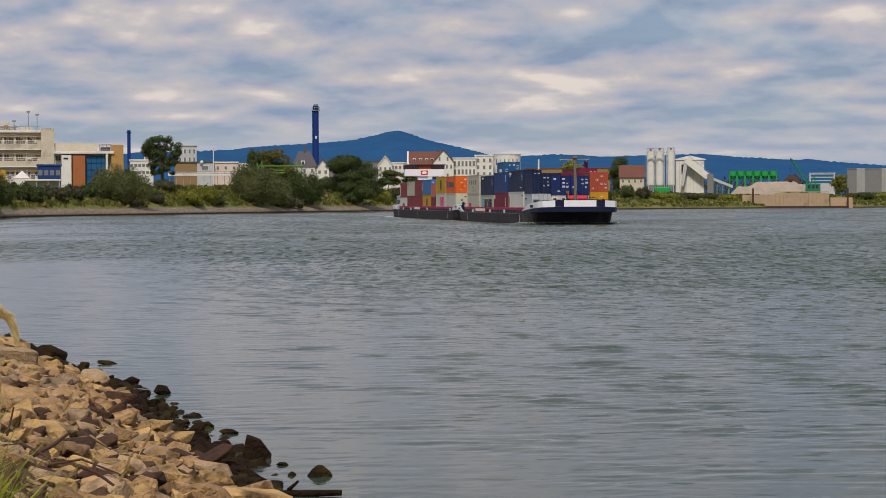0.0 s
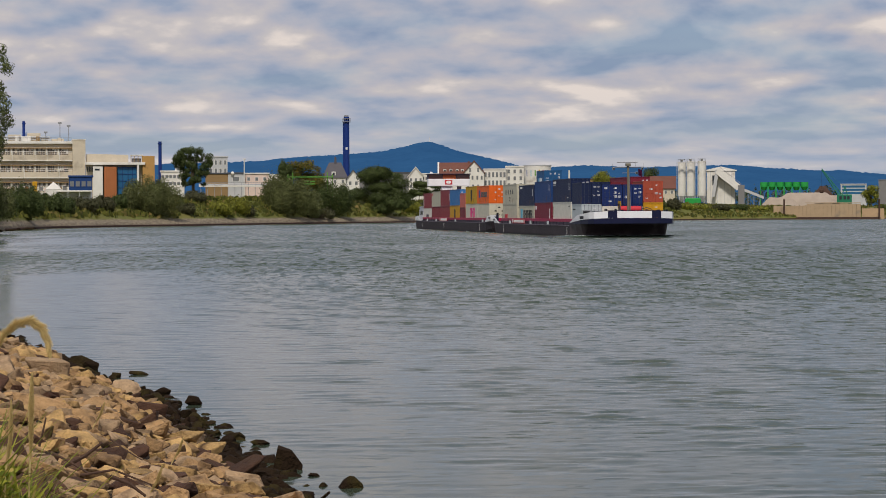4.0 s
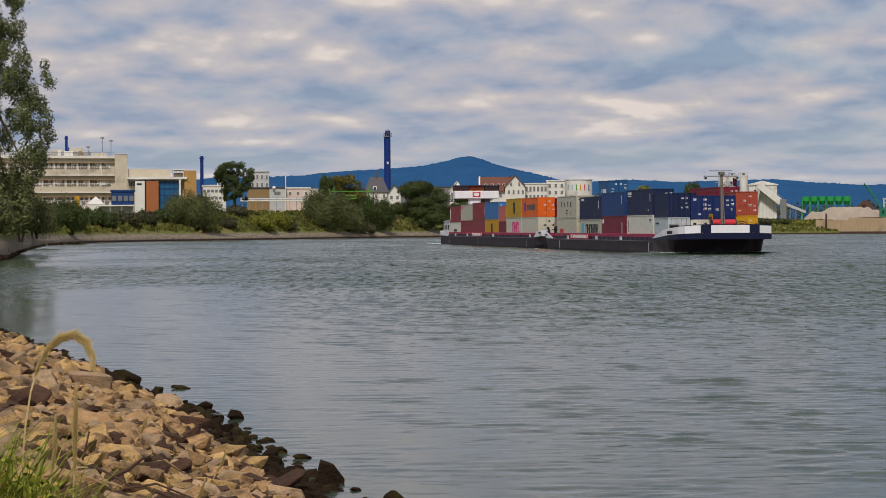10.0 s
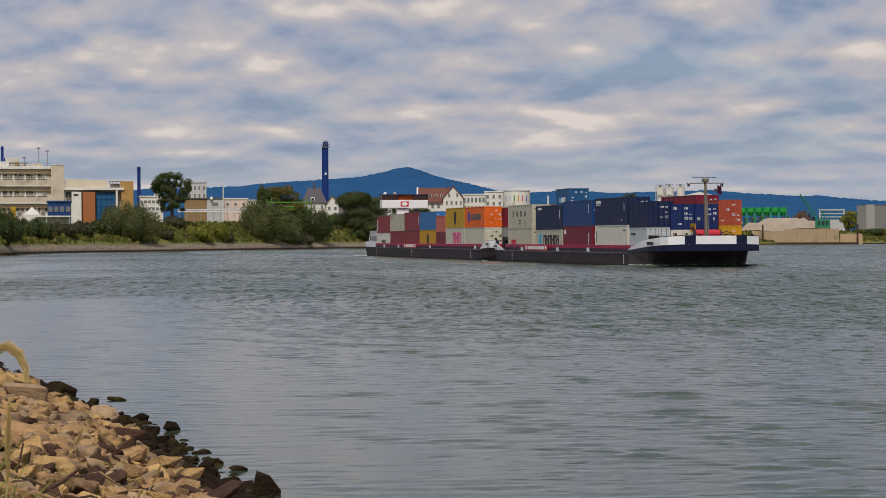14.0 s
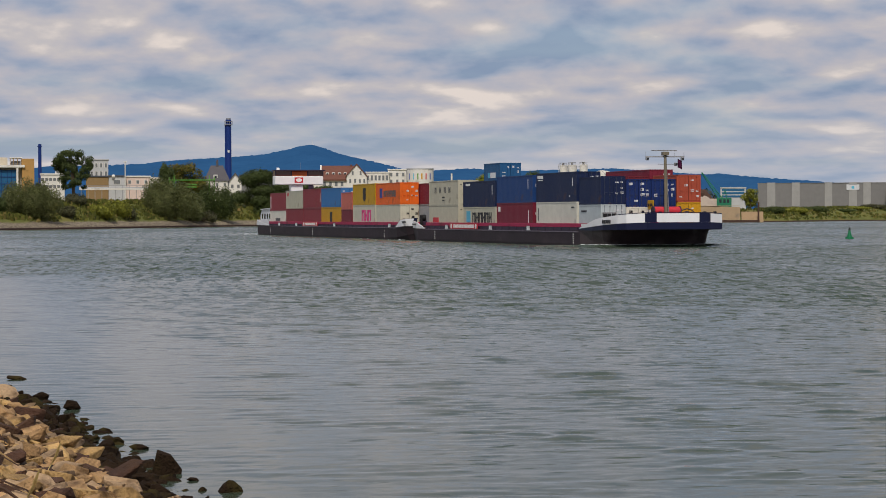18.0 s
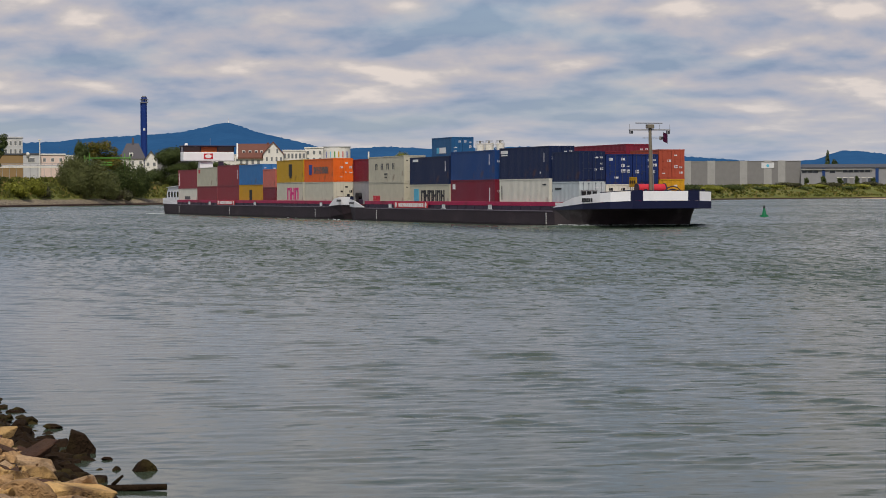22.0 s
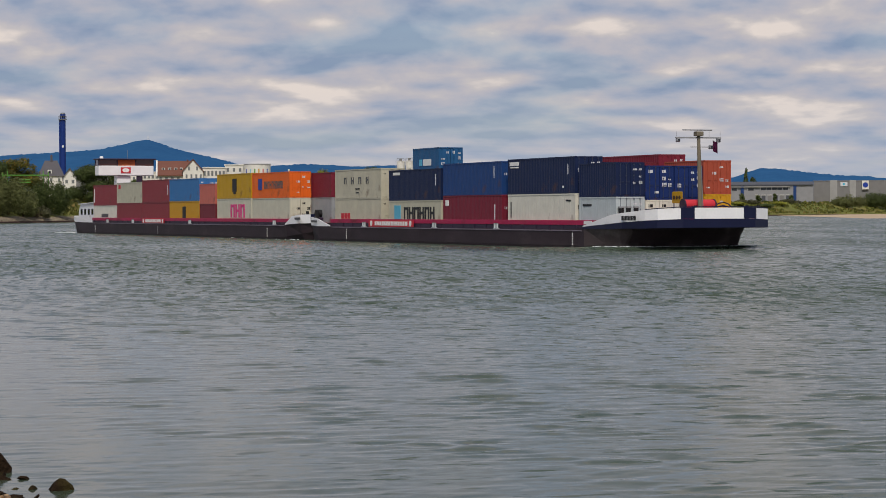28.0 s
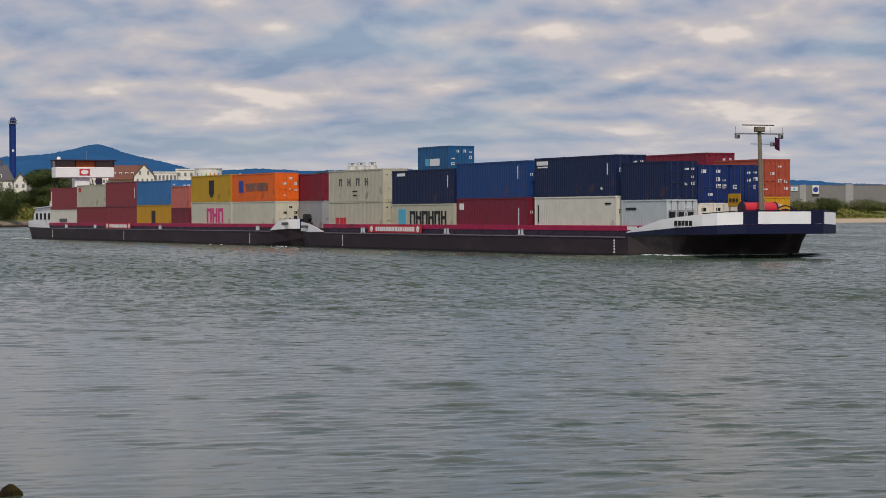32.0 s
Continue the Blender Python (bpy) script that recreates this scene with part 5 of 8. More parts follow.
def factory():
    D = 620
    a0, a1 = -12.0, -8.47
    W = wid(a0, a1, D)
    gz = 6.0
    top = zof(0.0316, D) - gz
    b = thing("factory_building", facing((a0 + a1) / 2, D, gz), "cream factory building with banded window storeys and balconies", "building")
    x0, x1 = -W / 2, W / 2
    part("wall", box(B(), x0, x1, 0.4, 22, 0, top), M["cream_wall"], b)
    part("roof", box(B(), x0 - 0.4, x1 + 0.2, -0.5, 22.5, top + 0.004, top + 0.75, 0.05), M["white_wall"], b, "projecting pale roof slab")
    st = 4.75
    for k in range(4):
        zt = top - 0.9 - k * st
        if zt < 2:
            break
        band = part("balcony", box(B(), x0, x1, -0.55, 0.38, zt - 3.75, zt - 2.2, 0.04), M["cream_wall"], b, "cream balcony parapet with white edge")
        part("edge", box(B(), x0, x1, -0.7, -0.3, zt - 3.9, zt - 3.65), M["white_wall"], band)
        for z in (zt - 1.75, zt - 1.3):
            part("balcony_rail", box(B(), x0, x1, -0.62, -0.55, z, z + 0.09), M["white_wall"], band, "thin pale balcony rail")
        part("blind_box", box(B(), x0, x1, -0.35, 0.3, zt - 0.42, zt - 0.15), M["brown_wall"], b, "brownish shutter box under the slab")
        n = int(W / 3.1)
        for i in range(n):
            xa = x1 - 0.7 - (i + 1) * W / n + 0.35
            window(b, xa, xa + W / n - 0.75, zt - 2.1, zt - 0.15, 0.36, "cream_wall", "window_strip", 3)
            part("pier", box(B(), xa - 0.45, xa - 0.15, -0.1, 0.42, zt - 2.2, zt), M["white_wall"], b)
            part("rail_post", box(B(), xa + 0.9, xa + 1.0, -0.62, -0.55, zt - 2.2, zt - 1.2), M["brown_wall"], b)
    rf = random.Random(9)
    for k in range(4):  # blinds drawn to different heights, things standing on the balconies
        zt = top - 0.9 - k * st
        n = int(W / 3.1)
        for i in range(n):
            xa = x1 - 0.7 - (i + 1) * W / n + 0.35
            for j in range(4):
                if rf.random() < 0.45:
                    wj = (W / n - 0.75) / 4
                    part("blind", box(B(), xa + j * wj + 0.06, xa + (j + 1) * wj - 0.06, 0.2, 0.24, zt - 0.15 - rf.uniform(0.4, 1.8), zt - 0.16), M[rf.choice(("white_wall", "pale_wall", "cream_wall", "pink_wall"))], b)
            if rf.random() < 0.55:
                x = xa + rf.uniform(0, 1.6)
                part("balcony_box", box(B(), x, x + rf.uniform(0.5, 1.3), -0.35, 0.15, zt - 2.2, zt - 2.2 + rf.uniform(0.4, 0.9), 0.03), M[rf.choice(("white_wall", "brown_wall", "pink_wall", "grey_wall"))], b)
            if rf.random() < 0.6:
                part("downpipe", box(B(), xa - 0.1, xa + 0.02, -0.72, -0.6, zt - 3.9, zt - 1.2), M["white_wall"], b)
    for k in range(11):
        xa, w, h = x1 - 2 - k * 3.1 - rf.uniform(0, 1.2), rf.uniform(0.8, 2.8), rf.uniform(0.5, 1.6)
        part("roof_unit", box(B(), xa - w, xa, rf.uniform(1.2, 2.0), 2.9, top + 0.76, top + 0.76 + h, 0.05), M[rf.choice(("pale_wall", "white_wall", "brown_wall", "cream_wall"))], b, "boxy rooftop unit")
    for z in (top + 1.3, top + 2.0):
        part("roof_pipe", cyl(B(), (x0, 2.6, z), (x1 - 6, 2.6, z), 0.14, seg=8), M["pale_wall"], b)
    for i in range(14):
        x = x0 + W * (i + 0.5) / 14
        part("roof_post", box(B(), x - 0.04, x + 0.04, 0.2, 0.28, top + 0.75, top + 1.7), M["steel"], b)
    part("roof_rail", box(B(), x0, x1, 0.2, 0.27, top + 1.66, top + 1.74), M["steel"], b)
    for xa, xb, h in ((x1 - 17.5, x1 - 14.0, 1.9), (x1 - 12.2, x1 - 8.6, 2.3), (x1 - 8.4, x1 - 6, 1.0), (x1 - 26, x1 - 19, 1.4), (x1 - 5.6, x1 - 2.2, 0.8)):
        part("roof_hut", box(B(), xa, xb, 3, 9, top + 0.75, top + 0.75 + h, 0.06), M["cream_wall"], b, "cream roof plant room")
    for x, h in ((x1 - 3.3, 5.0), (x1 - 0.9, 4.2), (x1 - 7.2, 2.4)):
        p = part("roof_mast", cyl(B(), (x, 2, top + 0.7), (x, 2, top + 0.7 + h), 0.10, seg=6), M["steel"], b, "thin roof mast")
        part("mast_head", box(B(), x - 0.5, x + 0.5, 1.8, 2.2, top + 0.6 + h, top + 1.1 + h, 0.05), M["steel"], p)
    tw = wid(-8.47, -8.14, D)
    part("stair_tower", box(B(), x1 + 0.01, x1 + tw, -1.2, 8, 0, top + 1.1, 0.05), M["cream_wall"], b, "plain cream stair tower")
    part("tower_cap", box(B(), x1, x1 + tw + 0.1, -1.3, 8.1, top + 1.1, top + 1.3), M["white_wall"], b)
    return b


def lab_wing():
    D = 618
    b = thing("laboratory_wing", facing(-7.28, D, 6.0), "low cream wing with orange brick, blue glass and white panels", "building")
    X = lambda a: wid(-7.28, a, D)
    Z = lambda e: zof(e, D) - 6.0
    part("wall", box(B(), X(-8.13), X(-6.70), 1.5, 20, 0, Z(0.0222)), M["cream_wall"], b)
    part("roof", box(B(), X(-8.15), X(-6.62), -1.0, 20.5, Z(0.0222), Z(0.0233), 0.04), M["white_wall"], b, "long white roof slab")
    part("upper_storey", prism(B(), [(X(-8.13), Z(0.0233)), (X(-7.05), Z(0.0233)), (X(-7.05), Z(0.0268)), (X(-7.9), Z(0.0272)), (X(-8.13), Z(0.0270))], 2.5, 16), M["cream_wall"], b)
    rk = part("roof_rack", box(B(), X(-7.0), X(-6.68), 1.0, 9, Z(0.0264), Z(0.0268)), M["white_wall"], b)
    for a in (-6.98, -6.9, -6.8, -6.7):
        part("rack_post", box(B(), X(a) - 0.1, X(a) + 0.1, 1.0, 1.3, Z(0.0233), Z(0.0264)), M["brown_wall"], rk)
    part("rack_machine", box(B(), X(-6.96), X(-6.72), 2.0, 7, Z(0.0233), Z(0.0252), 0.1), M["grey_wall"], rk)
    part("ochre_block", box(B(), X(-6.69), X(-6.38), -0.4, 14, 0, Z(0.0262), 0.05), M["ochre_wall"], b, "ochre stair block")
    part("white_panel", box(B(), X(-7.95), X(-7.70), -2.2, 1.4, 0, Z(0.0214), 0.05), M["white_wall"], b, "white lift shaft")
    part("shaft_opening", box(B(), X(-7.90), X(-7.78), -2.26, -2.15, Z(0.0196), Z(0.0204)), M["glass"], b)
    part("brick_panel", box(B(), X(-7.67), X(-7.35), -1.6, 1.4, 0, Z(0.0213), 0.05), M["brick_orange"], b, "orange brick wall panel")
    g = part("glass_front", box(B(), X(-7.33), X(-6.84), 0.2, 1.4, 0, Z(0.0213)), M["glass_blue"], b, "blue glazed front")
    for k in range(4):
        part("transom", box(B(), X(-7.33), X(-6.84), 0.05, 0.2, Z(0.0213) - 1.9 * k - 0.2, Z(0.0213) - 1.9 * k), M["office_blue"], g)
    for a in (-7.2, -7.06, -6.95):
        part("mullion", box(B(), X(a) - 0.08, X(a) + 0.08, 0.0, 0.2, 0, Z(0.0213)), M["office_blue"], g)
    part("column", box(B(), X(-6.83), X(-6.78), -0.9, -0.3, 0, Z(0.0222)), M["white_wall"], b)
    for i in range(5):
        window(b, X(-8.1) + i * 1.0 * 0.0 + i * 0.45, X(-8.1) + i * 0.45 + 0.3, Z(0.0192), Z(0.0215), 1.45, "cream_wall", "glass")
    return b


def simple_block(name, a0, a1, el0, el1, D, wall, label, category="building", depth=12, gz=6.5, roof=None, win=None, slope=0.0, roof_m="dark_roof", frame_m="white_wall"):
    """A plain block with roof edge, and rows of windows: win = (columns, rows, width, height)."""
    W = wid(a0, a1, D)
    z0 = gz
    H = zof(el1, D) - z0
    b = thing(name, facing((a0 + a1) / 2, D, z0), label, category)
    part("wall", box(B(), -W / 2, W / 2, 0, depth, 0, H), M[wall], b)
    if roof == "gable":  # ridge along x
        r = B()
        prism(r, [(-0.5, H - 0.1), (depth / 2, H + slope), (depth + 0.5, H - 0.1), (depth + 0.5, H - 0.4), (depth / 2, H + slope - 0.35), (-0.5, H - 0.4)], -W / 2 - 0.4, W / 2 + 0.4, "x")
        part("roof", r, M[roof_m], b)
        for s in (-W / 2, W / 2 - 0.3):
            part("gable", prism(B(), [(0, H), (depth, H), (depth / 2, H + slope - 0.3)], s, s + 0.3, "x"), M[wall], b)
    elif roof == "hip":
        r = B()
        lo = [r.verts.new((sx * (W / 2 + 0.5), depth / 2 + sy * (depth / 2 + 0.5), H - 0.2)) for sx, sy in ((-1, -1), (1, -1), (1, 1), (-1, 1))]
        a_, b_ = r.verts.new((-W * 0.26, depth / 2, H + slope)), r.verts.new((W * 0.26, depth / 2, H + slope))
        for q in ((lo[0], lo[1], b_, a_), (lo[1], lo[2], b_), (lo[2], lo[3], a_, b_), (lo[3], lo[0], a_), tuple(lo[::-1])):
            r.faces.new(q)
        part("roof", r, M[roof_m], b)
        dm = part("dormer", box(B(), -1.2, 0.2, 0.3, 3.0, H + 0.4, H + 1.9, 0.04), M[wall], b, "small roof dormer")
        part("dormer_pane", box(B(), -0.9, -0.1, 0.24, 0.32, H + 0.7, H + 1.6), M["glass"], dm)
    elif roof == "front":  # the gable faces the river
        r = B()
        prism(r, [(-W / 2 - 0.5, H - 0.3), (0, H + slope), (W / 2 + 0.5, H - 0.3), (W / 2 + 0.5, H - 0.6), (0, H + slope - 0.4), (-W / 2 - 0.5, H - 0.6)], -0.5, depth + 0.4)
        part("roof", r, M[roof_m], b)
        part("gable", prism(B(), [(-W / 2, H), (W / 2, H), (0, H + slope - 0.35)], 0, 0.3), M[wall], b)
    else:
        part("roof", box(B(), -W / 2 - 0.25, W / 2 + 0.25, -0.25, depth + 0.25, H, H + 0.45, 0.04), M[roof_m], b)
    if win:
        c, rws, ww, wh = win
        for i in range(c):
            for j in range(rws):
                x = -W / 2 + W * (i + 0.5) / c
                zt = H - 1.0 - j * (wh + 1.3)
                if zt - wh > 0.5:
                    window(b, x - ww / 2, x + ww / 2, zt - wh, zt, 0.0, frame_m)
    return b


def stack(name, az, D, z0, z1, r, label, cap=True):
    s = thing(name, facing(az, D, z0), label, "chimney")
    part("shaft", cyl(B(), (0, 0, 0), (0, 0, z1 - z0), r, r * 0.92, seg=20), M["stack_blue"], s)
    if cap:
        part("platform", cyl(B(), (0, 0, z1 - z0 - 2.2), (0, 0, z1 - z0 - 1.95), r * 1.35, seg=20), M["steel"], s)
        for k in range(10):
            a = 2 * math.pi * k / 10
            part("rail_post", cyl(B(), (r * 1.3 * math.cos(a), r * 1.3 * math.sin(a), z1 - z0 - 1.95), (r * 1.3 * math.cos(a), r * 1.3 * math.sin(a), z1 - z0 - 0.7), 0.06, seg=5), M["steel"], s)
        part("rail_ring", cyl(B(), (0, 0, z1 - z0 - 0.85), (0, 0, z1 - z0 - 0.7), r * 1.32, seg=20), M["steel"], s)
        part("flue", cyl(B(), (0, 0, z1 - z0 - 0.7), (0, 0, z1 - z0 + 0.6), r * 0.7, seg=16), M["steel"], s)
        part("marking", box(B(), -0.4, 0.4, -r - 0.02, -r + 0.3, (z1 - z0) * 0.62, (z1 - z0) * 0.62 + 1.0), M["sticker"], s)
        part("ladder", box(B(), -r - 0.25, -r + 0.1, -0.3, 0.3, 0, z1 - z0 - 2.2), M["stack_blue"], s)
    else:
        part("lip", cyl(B(), (0, 0, z1 - z0 - 0.9), (0, 0, z1 - z0 - 0.6), r * 1.3, seg=16), M["stack_blue"], s)
        part("side_pipe", cyl(B(), (r * 1.5, 0, 0), (r * 1.5, 0, (z1 - z0) * 0.45), r * 0.3, seg=8), M["stack_blue"], s)
    return s


factory()
lab_wing()
mast_top = thing("summit_mast", facing(0.73, 3900, EYE + 0.0300 * 3900), "thin pale transmitter mast on the hilltop", "mast")
part("tube", cyl(B(), (0, 0, 0), (0, 0, 0.0046 * 3900), 0.7, 0.35, seg=8), M["white_wall"], mast_top)
part("base_hut", box(B(), -5, 5, -3, 3, 0, 9.2), M["white_wall"], mast_top)
stack("roof_chimney", -9.69, 640, zof(0.0325, 640), zof(0.0417, 640), 0.42, "short blue steel chimney on the factory roof", False)
stack("slim_chimney", -6.24, 750, 7, zof(0.0327, 750), 0.62, "slim dark blue steel chimney", False)
stack("tall_chimney", -1.43, 900, 7, zof(0.0438, 900), 1.25, "tall dark blue steel chimney with a railed platform")
simple_block("site_office", -8.56, -7.97, 0.011, 0.0167, 555, "office_blue", "dark blue stacked site office with windows", depth=5, gz=6.0, win=(4, 2, 1.0, 1.3), roof_m="office_blue", frame_m="office_blue")
cp = thing("white_canopy", facing(-8.42, 545, 6.0), "low white flat canopy before the site office", "canopy")
part("roof", box(B(), -4.6, 4.2, 0, 3.5, zof(0.0108, 545) - 6.35, zof(0.0108, 545) - 6.0, 0.05), M["white_wall"], cp)
for x in (-4.4, -1.6, 1.2, 4.0):
    part("post", box(B(), x - 0.08, x + 0.08, 0.1, 0.26, 0, zof(0.0108, 545) - 6.35), M["pale_wall"], cp)
part("back_panel", box(B(), -4.5, 4.1, 3.3, 3.4, 0, zof(0.0108, 545) - 6.36), M["pale_wall"], cp)
tent = thing("white_tent", facing(-8.95, 560, 6.0), "white pointed event tent", "tent")
for dx, w, h in ((0.0, 4.2, zof(0.0148, 560) - 6.0), (4.6, 6.0, zof(0.0115, 560) - 6.0)):
    bm = B()
    t_ = [bm.verts.new((dx + sx * w / 2, sy * w / 2 + 3, h * 0.62)) for sx, sy in ((-1, -1), (1, -1), (1, 1), (-1, 1))]
    pk = bm.verts.new((dx, 3, h))
    for k in range(4):
        bm.faces.new((t_[k], t_[(k + 1) % 4], pk))
    bm.faces.new(t_[::-1])
    part("canopy", bm, M["white_wall"], tent, "white canvas roof")
    part("side_wall", box(B(), dx - w / 2 + 0.1, dx + w / 2 - 0.1, 3 - w / 2 + 0.1, 3 + w / 2 - 0.1, 0, h * 0.62), M["white_wall"], tent)
mc = thing("yellow_machine", facing(-9.42, 560, 6.0), "small orange-yellow site machine", "machine")
part("cab", box(B(), -0.6, 0.6, 0, 1.3, 1.2, zof(0.0148, 560) - 6.0, 0.1), M["box_yellow"], mc)
part("chassis", box(B(), -1.2, 1.2, -0.2, 1.9, 0.3, 1.2, 0.1), M["box_orange"], mc)
for x in (-1.1, 1.1):
    part("wheel", cyl(B(), (x, -0.35, 0.45), (x, 0.0, 0.45), 0.45), M["black"], mc)

simple_block("white_plant", -6.22, -5.62, 0.012, 0.0190, 700, "white_wall", "white plant building with stepped roof and slots", win=(6, 2, 0.9, 0.9), roof_m="white_wall")
simple_block("white_plant", -5.85, -5.62, 0.012, 0.0222, 705, "white_wall", "white rooftop filter tower", depth=5, win=(2, 1, 0.8, 0.8), roof_m="white_wall")
simple_block("process_tower", -4.99, -4.51, 0.018, 0.0255, 740, "pale_wall", "pale grey process block with slotted windows", depth=8, win=(4, 2, 0.7, 1.4), roof_m="pale_wall")
simple_block("brown_hall", -5.08, -4.50, 0.012, 0.0180, 692, "brown_wall", "brown clad low industrial hall", depth=10)
simple_block("grey_hall", -4.50, -4.09, 0.012, 0.0181, 690, "pale_wall", "pale grey industrial hall with a dark window", depth=10, win=(1, 1, 2.0, 1.2))
simple_block("pink_hall", -4.07, -3.45, 0.012, 0.0179, 692, "pink_wall", "pale pinkish industrial hall", depth=10, roof_m="white_wall", win=(3, 1, 0.8, 1.0))
simple_block("white_house", -3.45, -2.9, 0.012, 0.0172, 720, "white_wall", "white low plant building", depth=10, roof_m="white_wall")
pl = thing("lamp_mast", facing(-4.08, 680, 7), "tall white lighting mast", "mast")
part("pole", cyl(B(), (0, 0, 0), (0, 0, zof(0.0247, 680) - 7), 0.22, 0.14, seg=8), M["white_wall"], pl)
part("head", box(B(), -0.5, 0.5, -0.2, 0.2, zof(0.0247, 680) - 7.1, zof(0.0247, 680) - 6.8), M["white_wall"], pl)
dome = thing("radome", facing(-4.38, 690, zof(0.0183, 690)), "small white roof dome", "dome")
bm = B()
bmesh.ops.create_uvsphere(bm, u_segments=14, v_segments=8, radius=0.6)
part("shell", bm, M["white_wall"], dome)
part("base", cyl(B(), (0, 0, -0.9), (0, 0, -0.4), 0.45, seg=10), M["grey_wall"], dome)


def pipe_bridge():
    D = 640
    b = thing("pipe_bridge", facing(-4.38, D, 5.5), "white pipe bridge on slender posts", "bridge")
    X = lambda a: wid(-4.38, a, D)
    z = zof(0.0122, D) - 5.5
    part("deck", box(B(), X(-5.25), X(-3.5), -0.8, 0.8, z, z + 0.45, 0.04), M["white_wall"], b)
    part("pipe", cyl(B(), (X(-5.25), 0, z + 0.7), (X(-3.5), 0, z + 0.7), 0.22, seg=8), M["pale_wall"], b)
    part("rail", box(B(), X(-5.25), X(-3.5), -0.8, -0.74, z + 1.2, z + 1.28), M["steel"], b)
    for a in np.arange(-5.2, -3.45, 0.175):
        part("post", box(B(), X(a) - 0.08, X(a) + 0.08, -0.2, 0.2, 0, z), M["steel"], b)
        part("rail_post", box(B(), X(a) - 0.05, X(a) + 0.05, -0.8, -0.74, z + 0.45, z + 1.2), M["steel"], b)
    return b


pipe_bridge()


def storage_rack():
    """Open racks with crates and pipes at the foot of the factory."""
    D = 600
    b = thing("storage_rack", facing(-9.3, D, 6.0), "low open storage rack with brown and white crates", "rack")
    r = random.Random(12)
    for k in range(15):
        x = -9.0 + k * 1.25
        part("post", box(B(), x - 0.06, x + 0.06, -0.1, 0.1, 0, 4.6), M["white_wall"], b)
        for z in (0.2, 1.9, 3.4):
            if r.random() < 0.75:
                part("crate", box(B(), x + 0.12, x + 1.1, 0, 1.0, z, z + r.uniform(0.7, 1.3), 0.03), M[r.choice(("brick_orange", "brown_wall", "white_wall", "pink_wall", "grey_wall"))], b)
    for z in (1.75, 3.25, 4.55):
        part("beam", box(B(), -9.1, 9.8, -0.12, 1.1, z, z + 0.12), M["pale_wall"], b)


storage_rack()


def loading_gantry():
    D = 652
    b = thing("loading_gantry", facing(-2.35, D, 6.5), "lime-green steel loading gantry with round hose reels", "gantry")
    X = lambda a: wid(-2.35, a, D)
    z = zof(0.0168, D) - 6.5
    part("beam", box(B(), X(-2.95), X(-1.78), -0.4, 0.4, z - 0.3, z, 0.03), M["lime_steel"], b)
    for a in (-2.95, -2.83, -1.93, -1.80):
        part("post", box(B(), X(a) - 0.13, X(a) + 0.13, -0.2, 0.2, 0, z + (1.2 if a in (-2.83, -1.93) else 0.7)), M["lime_steel"], b)
    for k in range(2):
        part("hose_tray", box(B(), X(-2.55), X(-2.25), -1.0 - 0.2, 0.4, z - 1.7 - 0.75 * k, z - 1.3 - 0.75 * k, 0.1), M["lime_steel"], b)


loading_gantry()
simple_block("gabled_house", -2.03, -1.43, 0.012, 0.0165, 770, "white_wall", "house with grey slate roof and chimney", depth=9, roof="hip", slope=5.2, roof_m="slate_roof", win=(3, 1, 0.8, 1.2))
hc = thing("house_chimney", facing(-1.72, 770, 6.5), "dark brick chimney stack of the slate-roofed house", "chimney")
part("shaft", box(B(), -0.38, 0.38, 4, 5.0, 0, zof(0.0254, 770) - 6.5, 0.05), M["slate_roof"], hc)
part("pot", box(B(), -0.25, 0.25, 4.2, 4.8, zof(0.0254, 770) - 6.5, zof(0.0258, 770) - 6.5), M["roof_tile"], hc)
simple_block("gable_wing", -1.42, -1.10, 0.012, 0.0158, 762, "white_wall", "white plastered gable wing", depth=8, roof="front", slope=3.2, roof_m="slate_roof", win=(2, 1, 0.9, 1.2))
simple_block("long_shed", -1.15, 0.35, 0.012, 0.0182, 900, "grey_wall", "dark-roofed long shed behind the trees", depth=12, roof_m="dark_roof")
simple_block("white_villa", 0.18, 0.55, 0.012, 0.0170, 860, "white_wall", "white villa with stepped gable", depth=9, roof="front", slope=3.6, roof_m="white_wall", win=(3, 2, 0.8, 1.2))
simple_block("white_row", 0.5, 1.0, 0.012, 0.0176, 865, "white_wall", "white low terrace with dark windows", depth=9, win=(5, 2, 0.9, 1.2), roof_m="white_wall")


